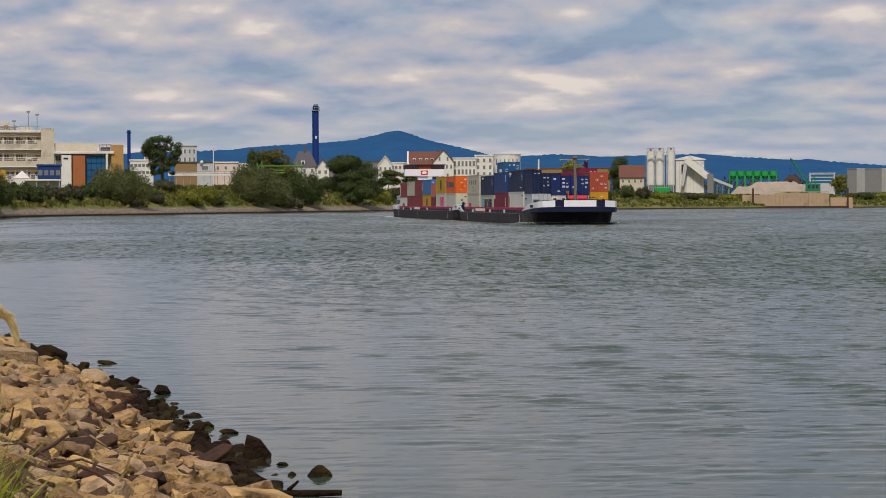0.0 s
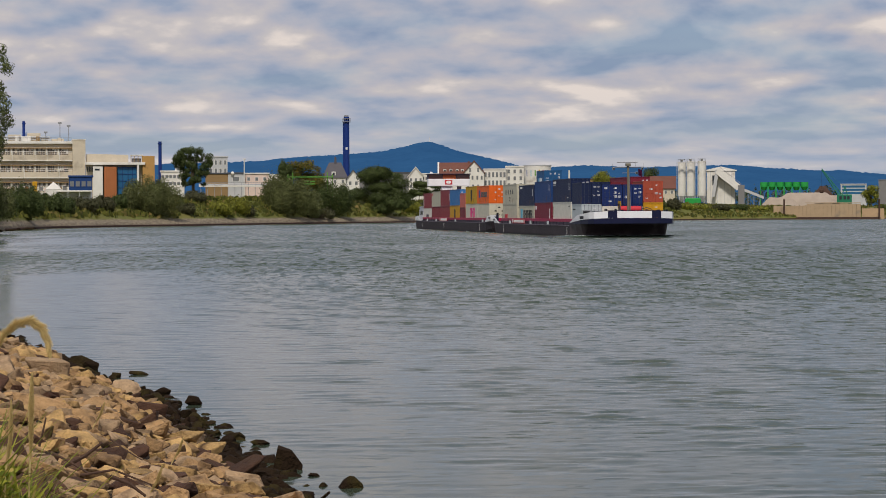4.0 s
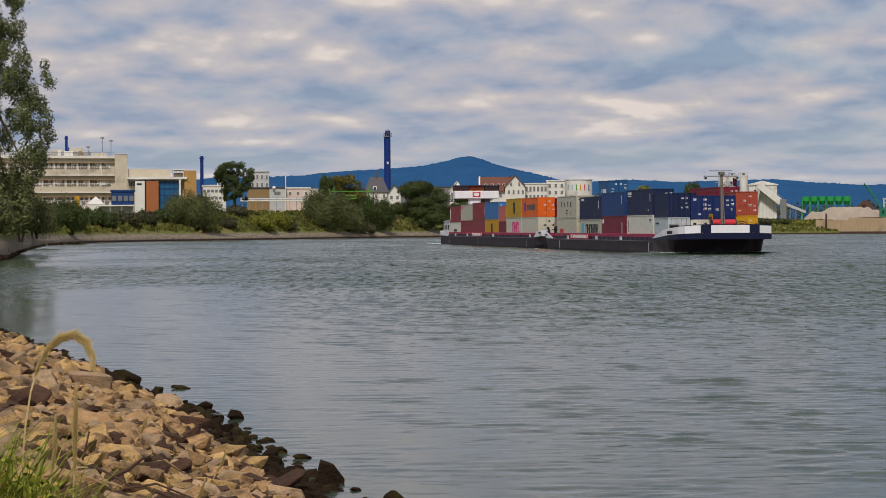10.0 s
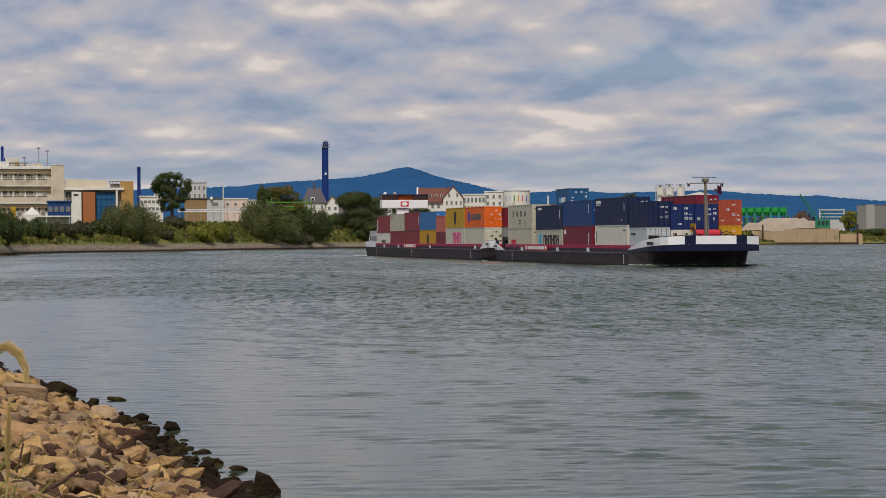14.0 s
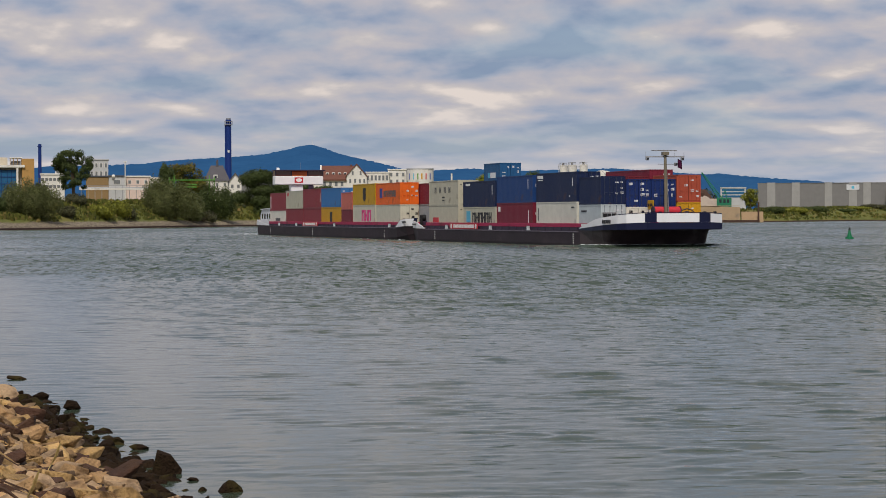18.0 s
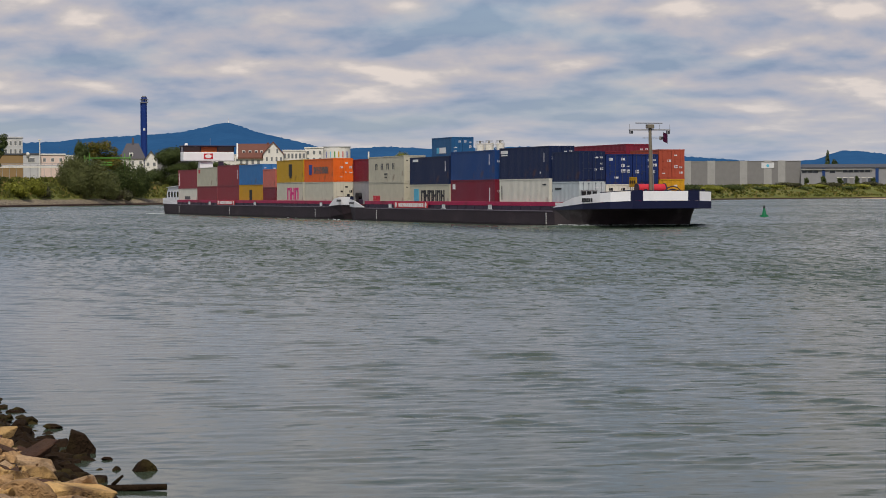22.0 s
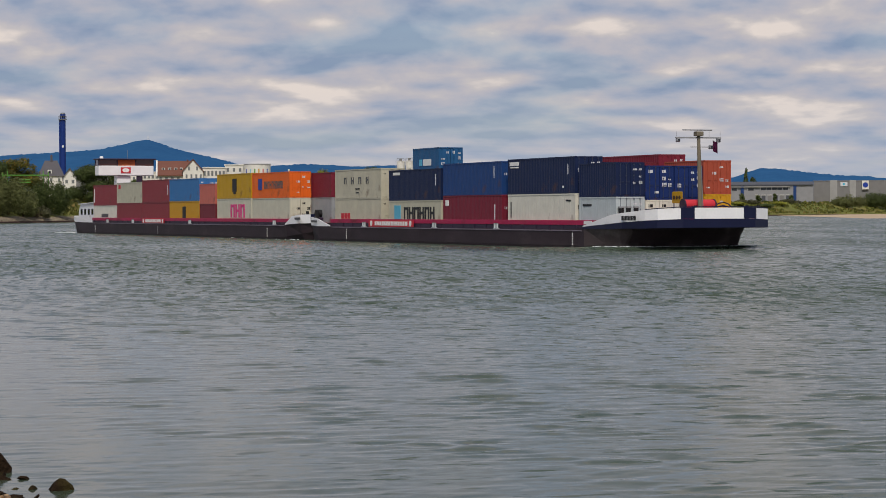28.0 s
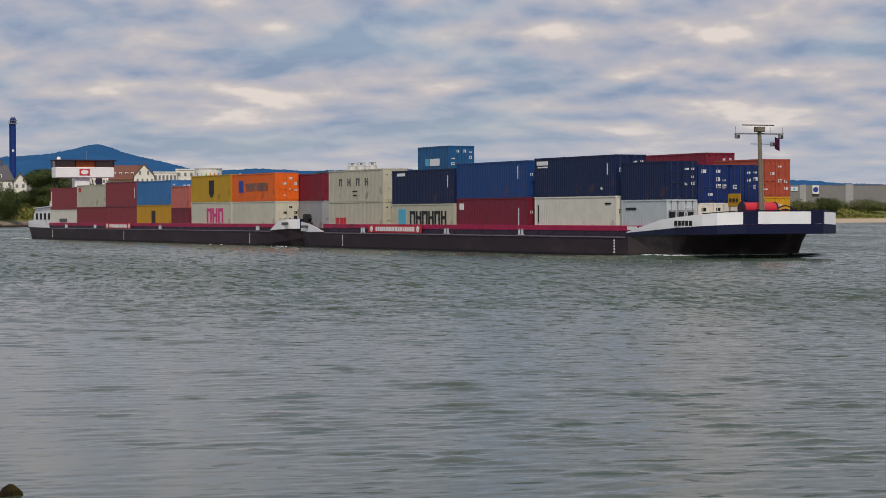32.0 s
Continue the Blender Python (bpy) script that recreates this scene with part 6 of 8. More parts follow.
def manor():
    D = 850
    b = thing("gabled_manor", facing(1.55, D, 6.5), "large white house with red-brown tiled roof and dormers", "house")
    X = lambda a: wid(1.55, a, D)
    Z = lambda e: zof(e, D) - 6.5
    eave, ridge = Z(0.0172), Z(0.0231)
    part("wall", box(B(), X(0.98), X(1.72), 0, 13, 0, eave), M["white_wall"], b)
    part("roof", prism(B(), [(-0.8, eave - 0.4), (6.5, ridge), (13.8, eave - 0.4), (13.8, eave - 0.9), (6.5, ridge - 0.5), (-0.8, eave - 0.9)], X(0.96), X(1.86), "x"), M["roof_tile"], b, "weathered red-brown tiled roof")
    part("verge", prism(B(), [(-0.9, eave - 0.4), (6.5, ridge + 0.2), (6.5, ridge - 0.5), (-0.9, eave - 1.0)], X(0.93), X(0.97), "x"), M["white_wall"], b)
    ge = X(1.62)
    gw = X(2.14) - ge
    wing = part("gable_wing", prism(B(), [(ge, 0), (ge + gw, 0), (ge + gw, eave + 1.0), (ge + gw / 2, ridge + 0.2), (ge, eave + 1.0)], -1.5, 10), M["white_wall"], b, "white plastered gable")
    part("gable_roof", prism(B(), [(ge - 0.4, eave + 0.8), (ge + gw / 2, ridge + 0.7), (ge + gw + 0.4, eave + 0.8), (ge + gw + 0.4, eave + 0.4), (ge + gw / 2, ridge + 0.25), (ge - 0.4, eave + 0.4)], -1.9, 10.4), M["roof_tile"], b)
    for x, z in ((0.3, eave + 2.2), (0.7, eave + 2.2), (0.18, eave - 0.8), (0.42, eave - 0.8), (0.66, eave - 0.8), (0.88, eave - 0.8), (0.2, eave - 4.2), (0.45, eave - 4.2), (0.7, eave - 4.2)):
        window(b, ge + gw * x - 0.35, ge + gw * x + 0.35, z - 1.0, z + 0.5, -1.5)
    for a in (1.12, 1.28, 1.44, 1.58):
        d = part("dormer", box(B(), X(a) - 0.55, X(a) + 0.55, 1.8, 4.0, eave + 1.2, eave + 2.3, 0.04), M["white_wall"], b, "small roof dormer")
        part("dormer_pane", box(B(), X(a) - 0.35, X(a) + 0.35, 1.74, 1.82, eave + 1.4, eave + 2.1), M["glass"], d)
    for a in (1.05, 1.2, 1.35, 1.5):
        window(b, X(a) - 0.5, X(a) + 0.5, eave - 3.0, eave - 1.4, 0.0)
    part("chimney", box(B(), X(1.72), X(1.77), 6, 7, ridge - 1.0, ridge + 0.4), M["roof_tile"], b)


manor()
simple_block("white_factory", 2.13, 2.72, 0.012, 0.0196, 860, "white_wall", "white factory block with arched windows", depth=12, win=(6, 2, 0.8, 1.9), roof_m="white_wall")
simple_block("white_factory", 2.70, 3.17, 0.012, 0.0208, 862, "white_wall", "white taller factory block with fire stairs", depth=12, win=(3, 3, 0.9, 1.4), roof_m="white_wall")
tk = thing("storage_tank", facing(3.52, 880, 6.5), "broad white storage tank with faint coloured stripes", "tank")
rt = wid(3.16, 3.88, 880) / 2
part("shell", cyl(B(), (0, 0, 0), (0, 0, zof(0.0212, 880) - 6.5), rt, seg=36), M["white_wall"], tk)
part("rim", cyl(B(), (0, 0, zof(0.0212, 880) - 6.5), (0, 0, zof(0.0212, 880) - 6.2), rt + 0.15, seg=36), M["pale_wall"], tk)
for k, cm in enumerate(("bar_blue", "bar_cyan", "lime_steel", "box_yellow", "bar_red", "bar_blue")):
    part("stripe", box(B(), -4.2 + 1.6 * k, -3.7 + 1.6 * k, -math.sqrt(rt * rt - (-4 + 1.6 * k) ** 2) - 0.04, -math.sqrt(rt * rt - (-4 + 1.6 * k) ** 2) + 0.3, zof(0.0165, 880) - 6.5, zof(0.0192, 880) - 6.5), M[cm], tk)
vp = thing("vent_pipe", facing(4.35, 880, 6.5), "thin white vent pipe", "pipe")
part("pipe", cyl(B(), (0, 0, 0), (0, 0, zof(0.0192, 880) - 6.5), 0.35, seg=8), M["white_wall"], vp)
part("collar", cyl(B(), (0, 0, 9), (0, 0, 9.3), 0.5, seg=8), M["steel"], vp)
simple_block("brown_shed", 4.0, 6.2, 0.008, 0.0148, 930, "brown_wall", "long brown shed with dark roof behind the quay", depth=14, roof_m="roof_tile")
simple_block("tiled_house", 6.45, 7.08, 0.005, 0.0110, 850, "cream_wall", "house with steep red-brown tiled roof", depth=9, roof="gable", slope=4.6, roof_m="roof_tile", gz=5.5, win=(4, 1, 0.9, 1.2))


def silo(az, D, z0, z1, r, label):
    s = thing("cement_silo", facing(az, D, z0), label, "silo", "white cement silos")
    leg = (z1 - z0) * 0.2
    H = z1 - z0
    part("shell", cyl(B(), (0, 0, leg), (0, 0, H), r, seg=20), M["white_wall"], s)
    part("cone", cyl(B(), (0, 0, leg - 2.4), (0, 0, leg), r * 0.25, r, seg=20), M["pale_wall"], s)
    for k in range(4):
        a = math.pi / 4 + k * math.pi / 2
        part("leg", box(B(), r * 0.85 * math.cos(a) - 0.15, r * 0.85 * math.cos(a) + 0.15, r * 0.85 * math.sin(a) - 0.15, r * 0.85 * math.sin(a) + 0.15, 0, leg + 0.3), M["pale_wall"], s)
    rl = part("top_rail", cyl(B(), (0, 0, H + 0.9), (0, 0, H + 1.0), r, seg=20), M["steel"], s)
    for k in range(8):
        a = k * math.pi / 4
        part("rail_post", cyl(B(), (r * 0.95 * math.cos(a), r * 0.95 * math.sin(a), H), (r * 0.95 * math.cos(a), r * 0.95 * math.sin(a), H + 0.95), 0.06, seg=5), M["steel"], rl)
    part("filter", box(B(), -0.5, 0.5, -0.5, 0.5, H, H + 1.0, 0.1), M["white_wall"], s)
    part("pipe", cyl(B(), (r + 0.1, -r * 0.3, 0.5), (r + 0.1, -r * 0.3, H), 0.12, seg=6), M["pale_wall"], s)


for a, e1, rr in ((7.25, 0.0226, 1.5), (7.48, 0.0228, 1.55), (7.77, 0.0229, 1.5)):
    silo(a, 878, 6.0, zof(e1, 880), rr, "slim white cement silo with railed top")
sf = thing("silo_frame", facing(7.42, 874, 6.0), "white steel stair frame beside the silos", "frame")
for a in (7.13, 7.365, 7.60, 7.655):
    x = wid(7.42, a, 874)
    part("column", box(B(), x - 0.08, x + 0.08, -0.2, 0.2, 0, zof(0.0234, 874) - 6), M["pale_wall"], sf)
part("walkway", box(B(), wid(7.42, 7.12, 874), wid(7.42, 7.7, 874), -0.5, 0.3, zof(0.0222, 874) - 6, zof(0.0224, 874) - 6), M["pale_wall"], sf)


def mixing_plant():
    D = 882
    b = thing("mixing_plant", facing(8.25, D, 5.5), "white concrete mixing plant with a sloping conveyor", "building")
    X = lambda a: wid(8.25, a, D)
    Z = lambda e: zof(e, D) - 5.5
    part("wall", box(B(), X(7.90), X(8.62), 0, 11, 0, Z(0.0190)), M["white_wall"], b)
    for k in range(9):
        x = X(7.90) + (X(8.62) - X(7.90)) * k / 8
        part("wall_rib", box(B(), x - 0.06, x + 0.06, -0.05, 0, 0, Z(0.0190)), M["pale_wall"], b)
    part("roof", prism(B(), [(X(7.86), Z(0.0189)), (X(8.25), Z(0.0205)), (X(8.66), Z(0.0189)), (X(8.66), Z(0.0185)), (X(7.86), Z(0.0185))], -0.4, 11.4), M["white_wall"], b)
    part("window", box(B(), X(8.04), X(8.14), -0.08, 0, Z(0.012), Z(0.0165)), M["glass"], b)
    p, q = Vector((X(8.16), -2.2, Z(0.0186))), Vector((X(8.72), -2.2, Z(0.0108)))
    d = (q - p).normalized()
    n = Vector((-d.z, 0, d.x)) * 1.3
    part("conveyor", prism(B(), [((p + n).x, (p + n).z), ((q + n).x, (q + n).z), ((q - n).x, (q - n).z), ((p - n).x, (p - n).z)], -3.6, -0.9), M["white_wall"], b, "enclosed white sloping conveyor")
    part("conveyor_rail", prism(B(), [((p + n * 1.4).x, (p + n * 1.4).z), ((q + n * 1.4).x, (q + n * 1.4).z), ((q + n * 1.3).x, (q + n * 1.3).z), ((p + n * 1.3).x, (p + n * 1.3).z)], -3.7, -3.6), M["steel"], b)
    part("head_chute", prism(B(), [(X(8.12), Z(0.0190)), (X(8.22), Z(0.0190)), (X(8.10), Z(0.0068)), (X(8.02), Z(0.0068))], -3.4, -1.2), M["pale_wall"], b)
    part("transfer_tower", box(B(), X(8.70), X(8.86), -4.2, -0.4, 0, Z(0.0121), 0.05), M["grey_wall"], b, "grey transfer tower")
    p, q = Vector((X(8.85), -2.2, Z(0.0105))), Vector((X(9.35), -2.2, Z(0.0070)))
    part("feed_belt", prism(B(), [(p.x, p.z), (q.x, q.z), (q.x, q.z - 1.1), (p.x, p.z - 1.1)], -3.2, -1.4), M["pale_wall"], b)
    for a in (8.95, 9.1, 9.25):
        part("belt_leg", box(B(), X(a) - 0.15, X(a) + 0.15, -2.6, -2.0, 0, Z(0.0098 - (a - 8.85) * 0.007) - 1.0), M["steel"], b)
    part("green_tank", box(B(), X(7.35), X(7.75), -9, -6, 0, Z(0.0062), 0.3), M["green_steel"], b, "green machine body")


mixing_plant()


def hoppers():
    D = 930
    for k in range(6):
        a = 9.36 + k * 0.205
        w = wid(0, 0.19, D)
        h = thing("aggregate_hopper", facing(a, D, 5.0), "bright green steel aggregate hopper on legs", "hopper", "green hoppers in a row")
        z1, z0, zl = zof(0.0133, D) - 5, zof(0.0112, D) - 5, zof(0.0096, D) - 5
        part("bin", cyl(B(), (0, 0, z0), (0, 0, z1), w * 0.53, seg=16), M["green_steel"], h)
        bm = cyl(B(), (0, 0, zl), (0, 0, z0), w * 0.24, w * 0.53, seg=16)
        part("funnel", bm, M["green_steel"], h)
        for sx in (-1, 1):
            for sy in (-1, 1):
                part("leg", box(B(), sx * w * 0.46 - 0.13, sx * w * 0.46 + 0.13, sy * 1.6 - 0.13, sy * 1.6 + 0.13, 0, z0 + 0.2), M["green_steel"], h)


hoppers()


def heap(name, az, D, half, z1, label, mname="gravel_heap", seed=1, flat=0.3):
    bm = B()
    n, m = 40, 14
    rings = []
    for j in range(m + 1):
        u = j / m
        ring = []
        for k in range(n):
            a = 2 * math.pi * k / n
            w = 1 + 0.25 * noise.noise(Vector((math.cos(a) * 1.3, math.sin(a) * 1.3, seed)))
            r = half * w * (1 - u * (1 - flat * 0.3))
            z = z1 * (1 - (1 - u) ** 1.25) * (1 + 0.12 * noise.noise(Vector((a * 2, u * 3, seed + 4.0))))
            ring.append(bm.verts.new((r * math.cos(a) * (1.0), r * math.sin(a) * 0.45, z)))
        rings.append(ring)
    for j in range(m):
        for k in range(n):
            bm.faces.new((rings[j][k], rings[j][(k + 1) % n], rings[j + 1][(k + 1) % n], rings[j + 1][k])).smooth = True
    bm.faces.new(rings[-1])
    ob = link(name, bm, M[mname])
    ob.matrix_basis = facing(az, D, 4.2)
    return tagged(ob, label, "gravel")


heap("gravel_mound", 10.45, 905, 15.5, zof(0.0082, 905) - 4.2, "broad heap of pinkish-grey gravel", seed=1, flat=1.7)
heap("gravel_mound", 9.75, 900, 9.0, zof(0.0064, 900) - 4.2, "low heap of pale gravel", seed=3, flat=1.5)
heap("gravel_mound", 11.0, 915, 9.0, zof(0.0072, 915) - 4.2, "heap of pinkish-grey gravel", seed=5, flat=1.5)
heap("soil_heap", 10.85, 960, 8.5, zof(0.0112, 960) - 4.2, "dark brown heap behind the gravel", "rust_pile", seed=7)


def quay():
    D = 846
    q = thing("quay_wall", facing(10.69, D, 0), "tan sheet-pile quay wall with rusty posts", "wall", kind="structure")
    X = lambda a: wid(10.69, a, D)
    a = 9.60
    while a < 11.78:
        zt = zof((0.0036 if a > 10.4 else 0.0029) + 0.0003 * math.sin(a * 3), D)
        part("wall_panel", box(B(), X(a), X(a + 0.105) - 0.03, 0.12 * (int(a * 100) % 2), 1.6, -0.5, zt, 0.02), M["wall_tan"], q)
        a += 0.105
    part("coping", box(B(), X(10.40), X(11.80), -0.15, 1.8, zof(0.0039, D), zof(0.0041, D)), M["wall_tan"], q)
    part("foot_beam", box(B(), X(9.6), X(12.3), -0.5, 0.0, -0.5, 0.9), M["rust_pile"], q)
    for az, e in ((9.87, 0.0056), (12.27, 0.0056)):
        part("mooring_post", cyl(B(), (X(az), -0.9, -1), (X(az), -0.9, zof(e, D)), 0.35, seg=10), M["rust_pile"], q, "rusty mooring post")
    for k in range(5):
        part("step", box(B(), X(11.84), X(12.4), 0.5 + 1.2 * k, 1.7 + 1.2 * k, -0.5, 0.9 + 0.8 * k), M["wall_tan"], q)


quay()


def dock_crane():
    D = 878
    c = thing("dock_crane", facing(11.36, D, 4.6), "green lattice-jib dock crane beside the gravel", "crane")
    X = lambda a: wid(11.36, a, D)
    Z = lambda e: zof(e, D) - 4.6
    part("undercarriage", box(B(), -3.2, 3.2, -1.8, 1.8, 0, 1.2, 0.15), M["crane_green"], c)
    part("cab", box(B(), -2.4, 3.4, -1.6, 1.5, 1.3, 5.0, 0.12), M["crane_green"], c)
    for x in (-1.4, 0.2, 1.6):
        part("pane", box(B(), x, x + 0.9, -1.66, -1.58, 3.1, 4.4), M["glass"], c)
    foot, tip = Vector((X(11.30), 0, 3.4)), Vector((X(10.82), 0, Z(0.0187)))
    for dy in (-0.55, 0.55):
        for dz in (0, 1.5):
            part("jib_chord", cyl(B(), foot + Vector((dz * 0.5, dy, dz)), tip + Vector((0, dy * 0.3, dz * 0.3)), 0.17, seg=5), M["crane_green"], c)
    n = 14
    for k in range(n):
        p, q = foot.lerp(tip, k / n), foot.lerp(tip, (k + 1) / n)
        h0, h1 = 1.5 * (1 - 0.7 * k / n), 1.5 * (1 - 0.7 * (k + 1) / n)
        part("lacing", cyl(B(), p + Vector((0, -0.5, 0)), q + Vector((h1 * 0.5, -0.5, h1)), 0.08, seg=4), M["crane_green"], c)
        part("lacing", cyl(B(), p + Vector((h0 * 0.5, -0.5, h0)), p + Vector((0, -0.5, 0)), 0.08, seg=4), M["crane_green"], c)
    part("gantry", cyl(B(), (1.8, 0, 4.3), (0.8, 0, 8.2), 0.16, seg=5), M["crane_green"], c)
    part("gantry", cyl(B(), (-0.6, 0, 4.3), (0.8, 0, 8.2), 0.16, seg=5), M["crane_green"], c)
    part("pendant", cyl(B(), (0.8, 0, 8.2), tip, 0.05, seg=4), M["crane_green"], c)
    part("hoist_rope", cyl(B(), tip, tip + Vector((0, 0, -7.5)), 0.05, seg=4), M["black"], c)
    part("grab", box(B(), tip.x - 0.8, tip.x + 0.8, -0.7, 0.7, tip.z - 9.2, tip.z - 7.5, 0.3), M["rust_pile"], c)


dock_crane()


def warehouse(name, a0, a1, D, e1, pil, label, sign=(), strip=None, gz=5.5):
    W = wid(a0, a1, D)
    mid = (a0 + a1) / 2
    H = zof(e1, D) - gz
    b = thing(name, facing(mid, D, gz), label, "warehouse")
    X = lambda a: wid(mid, a, D)
    part("wall", box(B(), -W / 2, W / 2, 0, 40, 0, H), M["grey_wall"], b, "ribbed grey cladding")
    n = int(W / 3.0)
    for k in range(n):
        x = -W / 2 + (k + 0.5) * W / n
        part("cladding_rib", box(B(), x - 0.05, x + 0.05, -0.05, 0.0, 0, H), M["grey_wall"], b)
    part("parapet", box(B(), -W / 2 - 0.1, W / 2 + 0.1, -0.15, 40.1, H, H + 0.35), M["grey_wall"], b)
    for p0, p1 in pil:
        part("pilaster", box(B(), X(p0), X(p1), -0.18, 0, 0, H + 0.5, 0.05), M["pilaster"], b, "pale panel pilaster")
    for a, e, w, h, cm in sign:
        z = zof(e, D) - gz
        s = part("sign", box(B(), X(a) - w / 2, X(a) + w / 2, -0.32 - (0.9 if cm == "w" else 0), -0.05, z - h / 2, z + h / 2), M["white_wall"] if cm == "w" else M["sticker"], b, "company emblem sign")
        part("emblem", cyl(B(), (X(a), -0.37 - (0.9 if cm == "w" else 0), z), (X(a), -0.32 - (0.9 if cm == "w" else 0), z), h * 0.3, seg=14), M["bar_blue"] if cm == "w" else M["bar_cyan"], s)
    if strip:
        s0, s1, e0, e1_, cm = strip
        part("light_band", box(B(), X(s0), X(s1), -0.12, 0, zof(e0, D) - gz, zof(e1_, D) - gz), M[cm], b)
    return b


warehouse("warehouse", 12.25, 15.5, 1170, 0.0139, [(12.49, 12.70), (13.12, 13.32), (13.95, 14.14), (14.56, 14.76), (14.92, 15.11)], "large grey clad warehouse with pale pilasters", [(14.66, 0.0120, 6.6, 2.6, "b")], (14.50, 14.82, 0.0131, 0.0135, "pale_wall"))
warehouse("warehouse", 17.89, 21.5, 1180, 0.0126, [(18.31, 18.49), (18.80, 18.96), (19.95, 20.15)], "grey clad warehouse with emblem signs", [(18.66, 0.0112, 3.6, 2.2, "b"), (19.20, 0.0108, 3.4, 4.6, "w")])


def depot_office():
    D = 1165
    a0, a1 = 15.5, 17.89
    W = wid(a0, a1, D)
    gz = 5.5
    b = thing("depot_office", facing((a0 + a1) / 2, D, gz), "low pale depot office with dark window strips", "building")
    X = lambda a: wid((a0 + a1) / 2, a, D)
    Z = lambda e: zof(e, D) - gz
    part("wall", box(B(), -W / 2 + 0.05, W / 2 - 0.05, 0, 30, 0, Z(0.0108)), M["depot_wall"], b)
    part("roof", prism(B(), [(-0.6, Z(0.0108)), (-0.6, Z(0.0112)), (14, Z(0.0127)), (30, Z(0.0127)), (30, Z(0.0108))], -W / 2 + 0.05, W / 2 - 0.05, "x"), M["dark_roof"], b, "dark sloping metal roof")
    for s0, s1, e0, e1 in ((15.52, 15.95, 0.0086, 0.0097), (16.22, 16.38, 0.0086, 0.0096), (16.55, 17.25, 0.0088, 0.0099)):
        w = part("window_band", box(B(), X(s0), X(s1), -0.1, 0.0, Z(e0), Z(e1)), M["glass"], b, "dark ribbon window")
        n = int((X(s1) - X(s0)) / 2.4)
        for k in range(n + 1):
            x = X(s0) + (X(s1) - X(s0)) * k / max(n, 1)
            part("mullion", box(B(), x - 0.08, x + 0.08, -0.16, -0.1, Z(e0), Z(e1)), M["pale_wall"], w)
    for a in (16.08, 17.42):
        part("blue_panel", box(B(), X(a) - 0.8, X(a) + 0.8, -0.5, 0.0, 0, Z(0.0106)), M["office_blue"], b, "dark blue entrance pylon")
    for k in range(6):
        a = 16.42 + 0.155 * k
        d = part("loading_door", box(B(), X(a), X(a) + 2.0, -0.12, 0.0, 0, Z(0.0064)), M["dark_roof"] if k % 2 else M["grey_wall"], b, "roller loading door")
        part("door_frame", box(B(), X(a) - 0.2, X(a) + 2.2, -0.2, -0.12, Z(0.0064), Z(0.0064) + 0.3), M["white_wall"], d)
    part("white_canopy", box(B(), X(15.5), X(17.3), -1.0, 0, Z(0.0100), Z(0.0104)), M["pilaster"], b)


depot_office()
by = simple_block("blue_depot", 11.3, 11.95, 0.009, 0.0120, 1100, "pale_wall", "pale blue-striped depot behind the crane", depth=15, gz=5.0, roof_m="pale_wall")
for k in range(3):
    part("stripe", box(B(), -5.5, 5.5, -0.1, 0, 6.5 + 1.6 * k, 7.5 + 1.6 * k), M["glass_blue"], by)

# low weir-like dark edging at the foot of the far bank
def edging():
    verts, faces = [], []
    azs = np.arange(-10.2, 24, 0.15)
    for a in azs:
        s = shore(a)
        for o, z in ((-1.2, -0.5), (-1.2, 0.42), (0.5, 0.5), (0.5, -0.4)):
            p = at(a, s + o)
            verts.append((p.x, p.y, z + 0.06 * noise.noise(Vector((a * 9, 0, 0)))))
    for i in range(len(azs) - 1):
        for k in range(4):
            faces.append((i * 4 + k, i * 4 + (k + 1) % 4, (i + 1) * 4 + (k + 1) % 4, (i + 1) * 4 + k))
    me = bpy.data.meshes.new("shore_edging")
    me.from_pydata(verts, [], faces)
    return tagged(link_mesh("shore_edging", me, M["rust_pile"]), "dark wet edging stones along the far waterline", "edging", kind="structure")


edging()


def sandbar():
    verts, faces = [], []
    azs = np.arange(17.0, 27, 0.2)
    for a in azs:
        u = min(1.0, (a - 17.0) / 2.2)
        for o, z in ((-10 - 420 * u, -0.3), (-8 - 400 * u, 0.05), (-8 - 250 * u, 0.35), (-2, 0.45)):
            p = at(a, shore(a) + o)
            verts.append((p.x, p.y, z * (0.2 + 0.8 * u)))
    for i in range(len(azs) - 1):
        for k in range(3):
            faces.append((i * 4 + k, (i + 1) * 4 + k, (i + 1) * 4 + k + 1, i * 4 + k + 1))
    me = bpy.data.meshes.new("sandbar")
    me.from_pydata(verts, [], faces)
    return tagged(link_mesh("sandbar", me, M["sand_beach"]), "low pale sandbar reaching out from the far bank", "sand", kind="structure")


sandbar()


def nav_buoy():
    p = at(14.58, 268)
    b = thing("river_buoy", pose(p.x, p.y, 0), "green conical river buoy afloat", "buoy")
    part("float", cyl(B(), (0, 0, -0.4), (0, 0, 0.22), 0.58, 0.5, seg=20), M["buoy"], b)
    part("cone", cyl(B(), (0, 0, 0.22), (0, 0, 1.05), 0.30, 0.10, seg=16), M["buoy"], b)
    part("topmark", cyl(B(), (0, 0, 1.05), (0, 0, 1.40), 0.17, 0.03, seg=10), M["black"], b, "dark topmark cone")
    return b


nav_buoy()


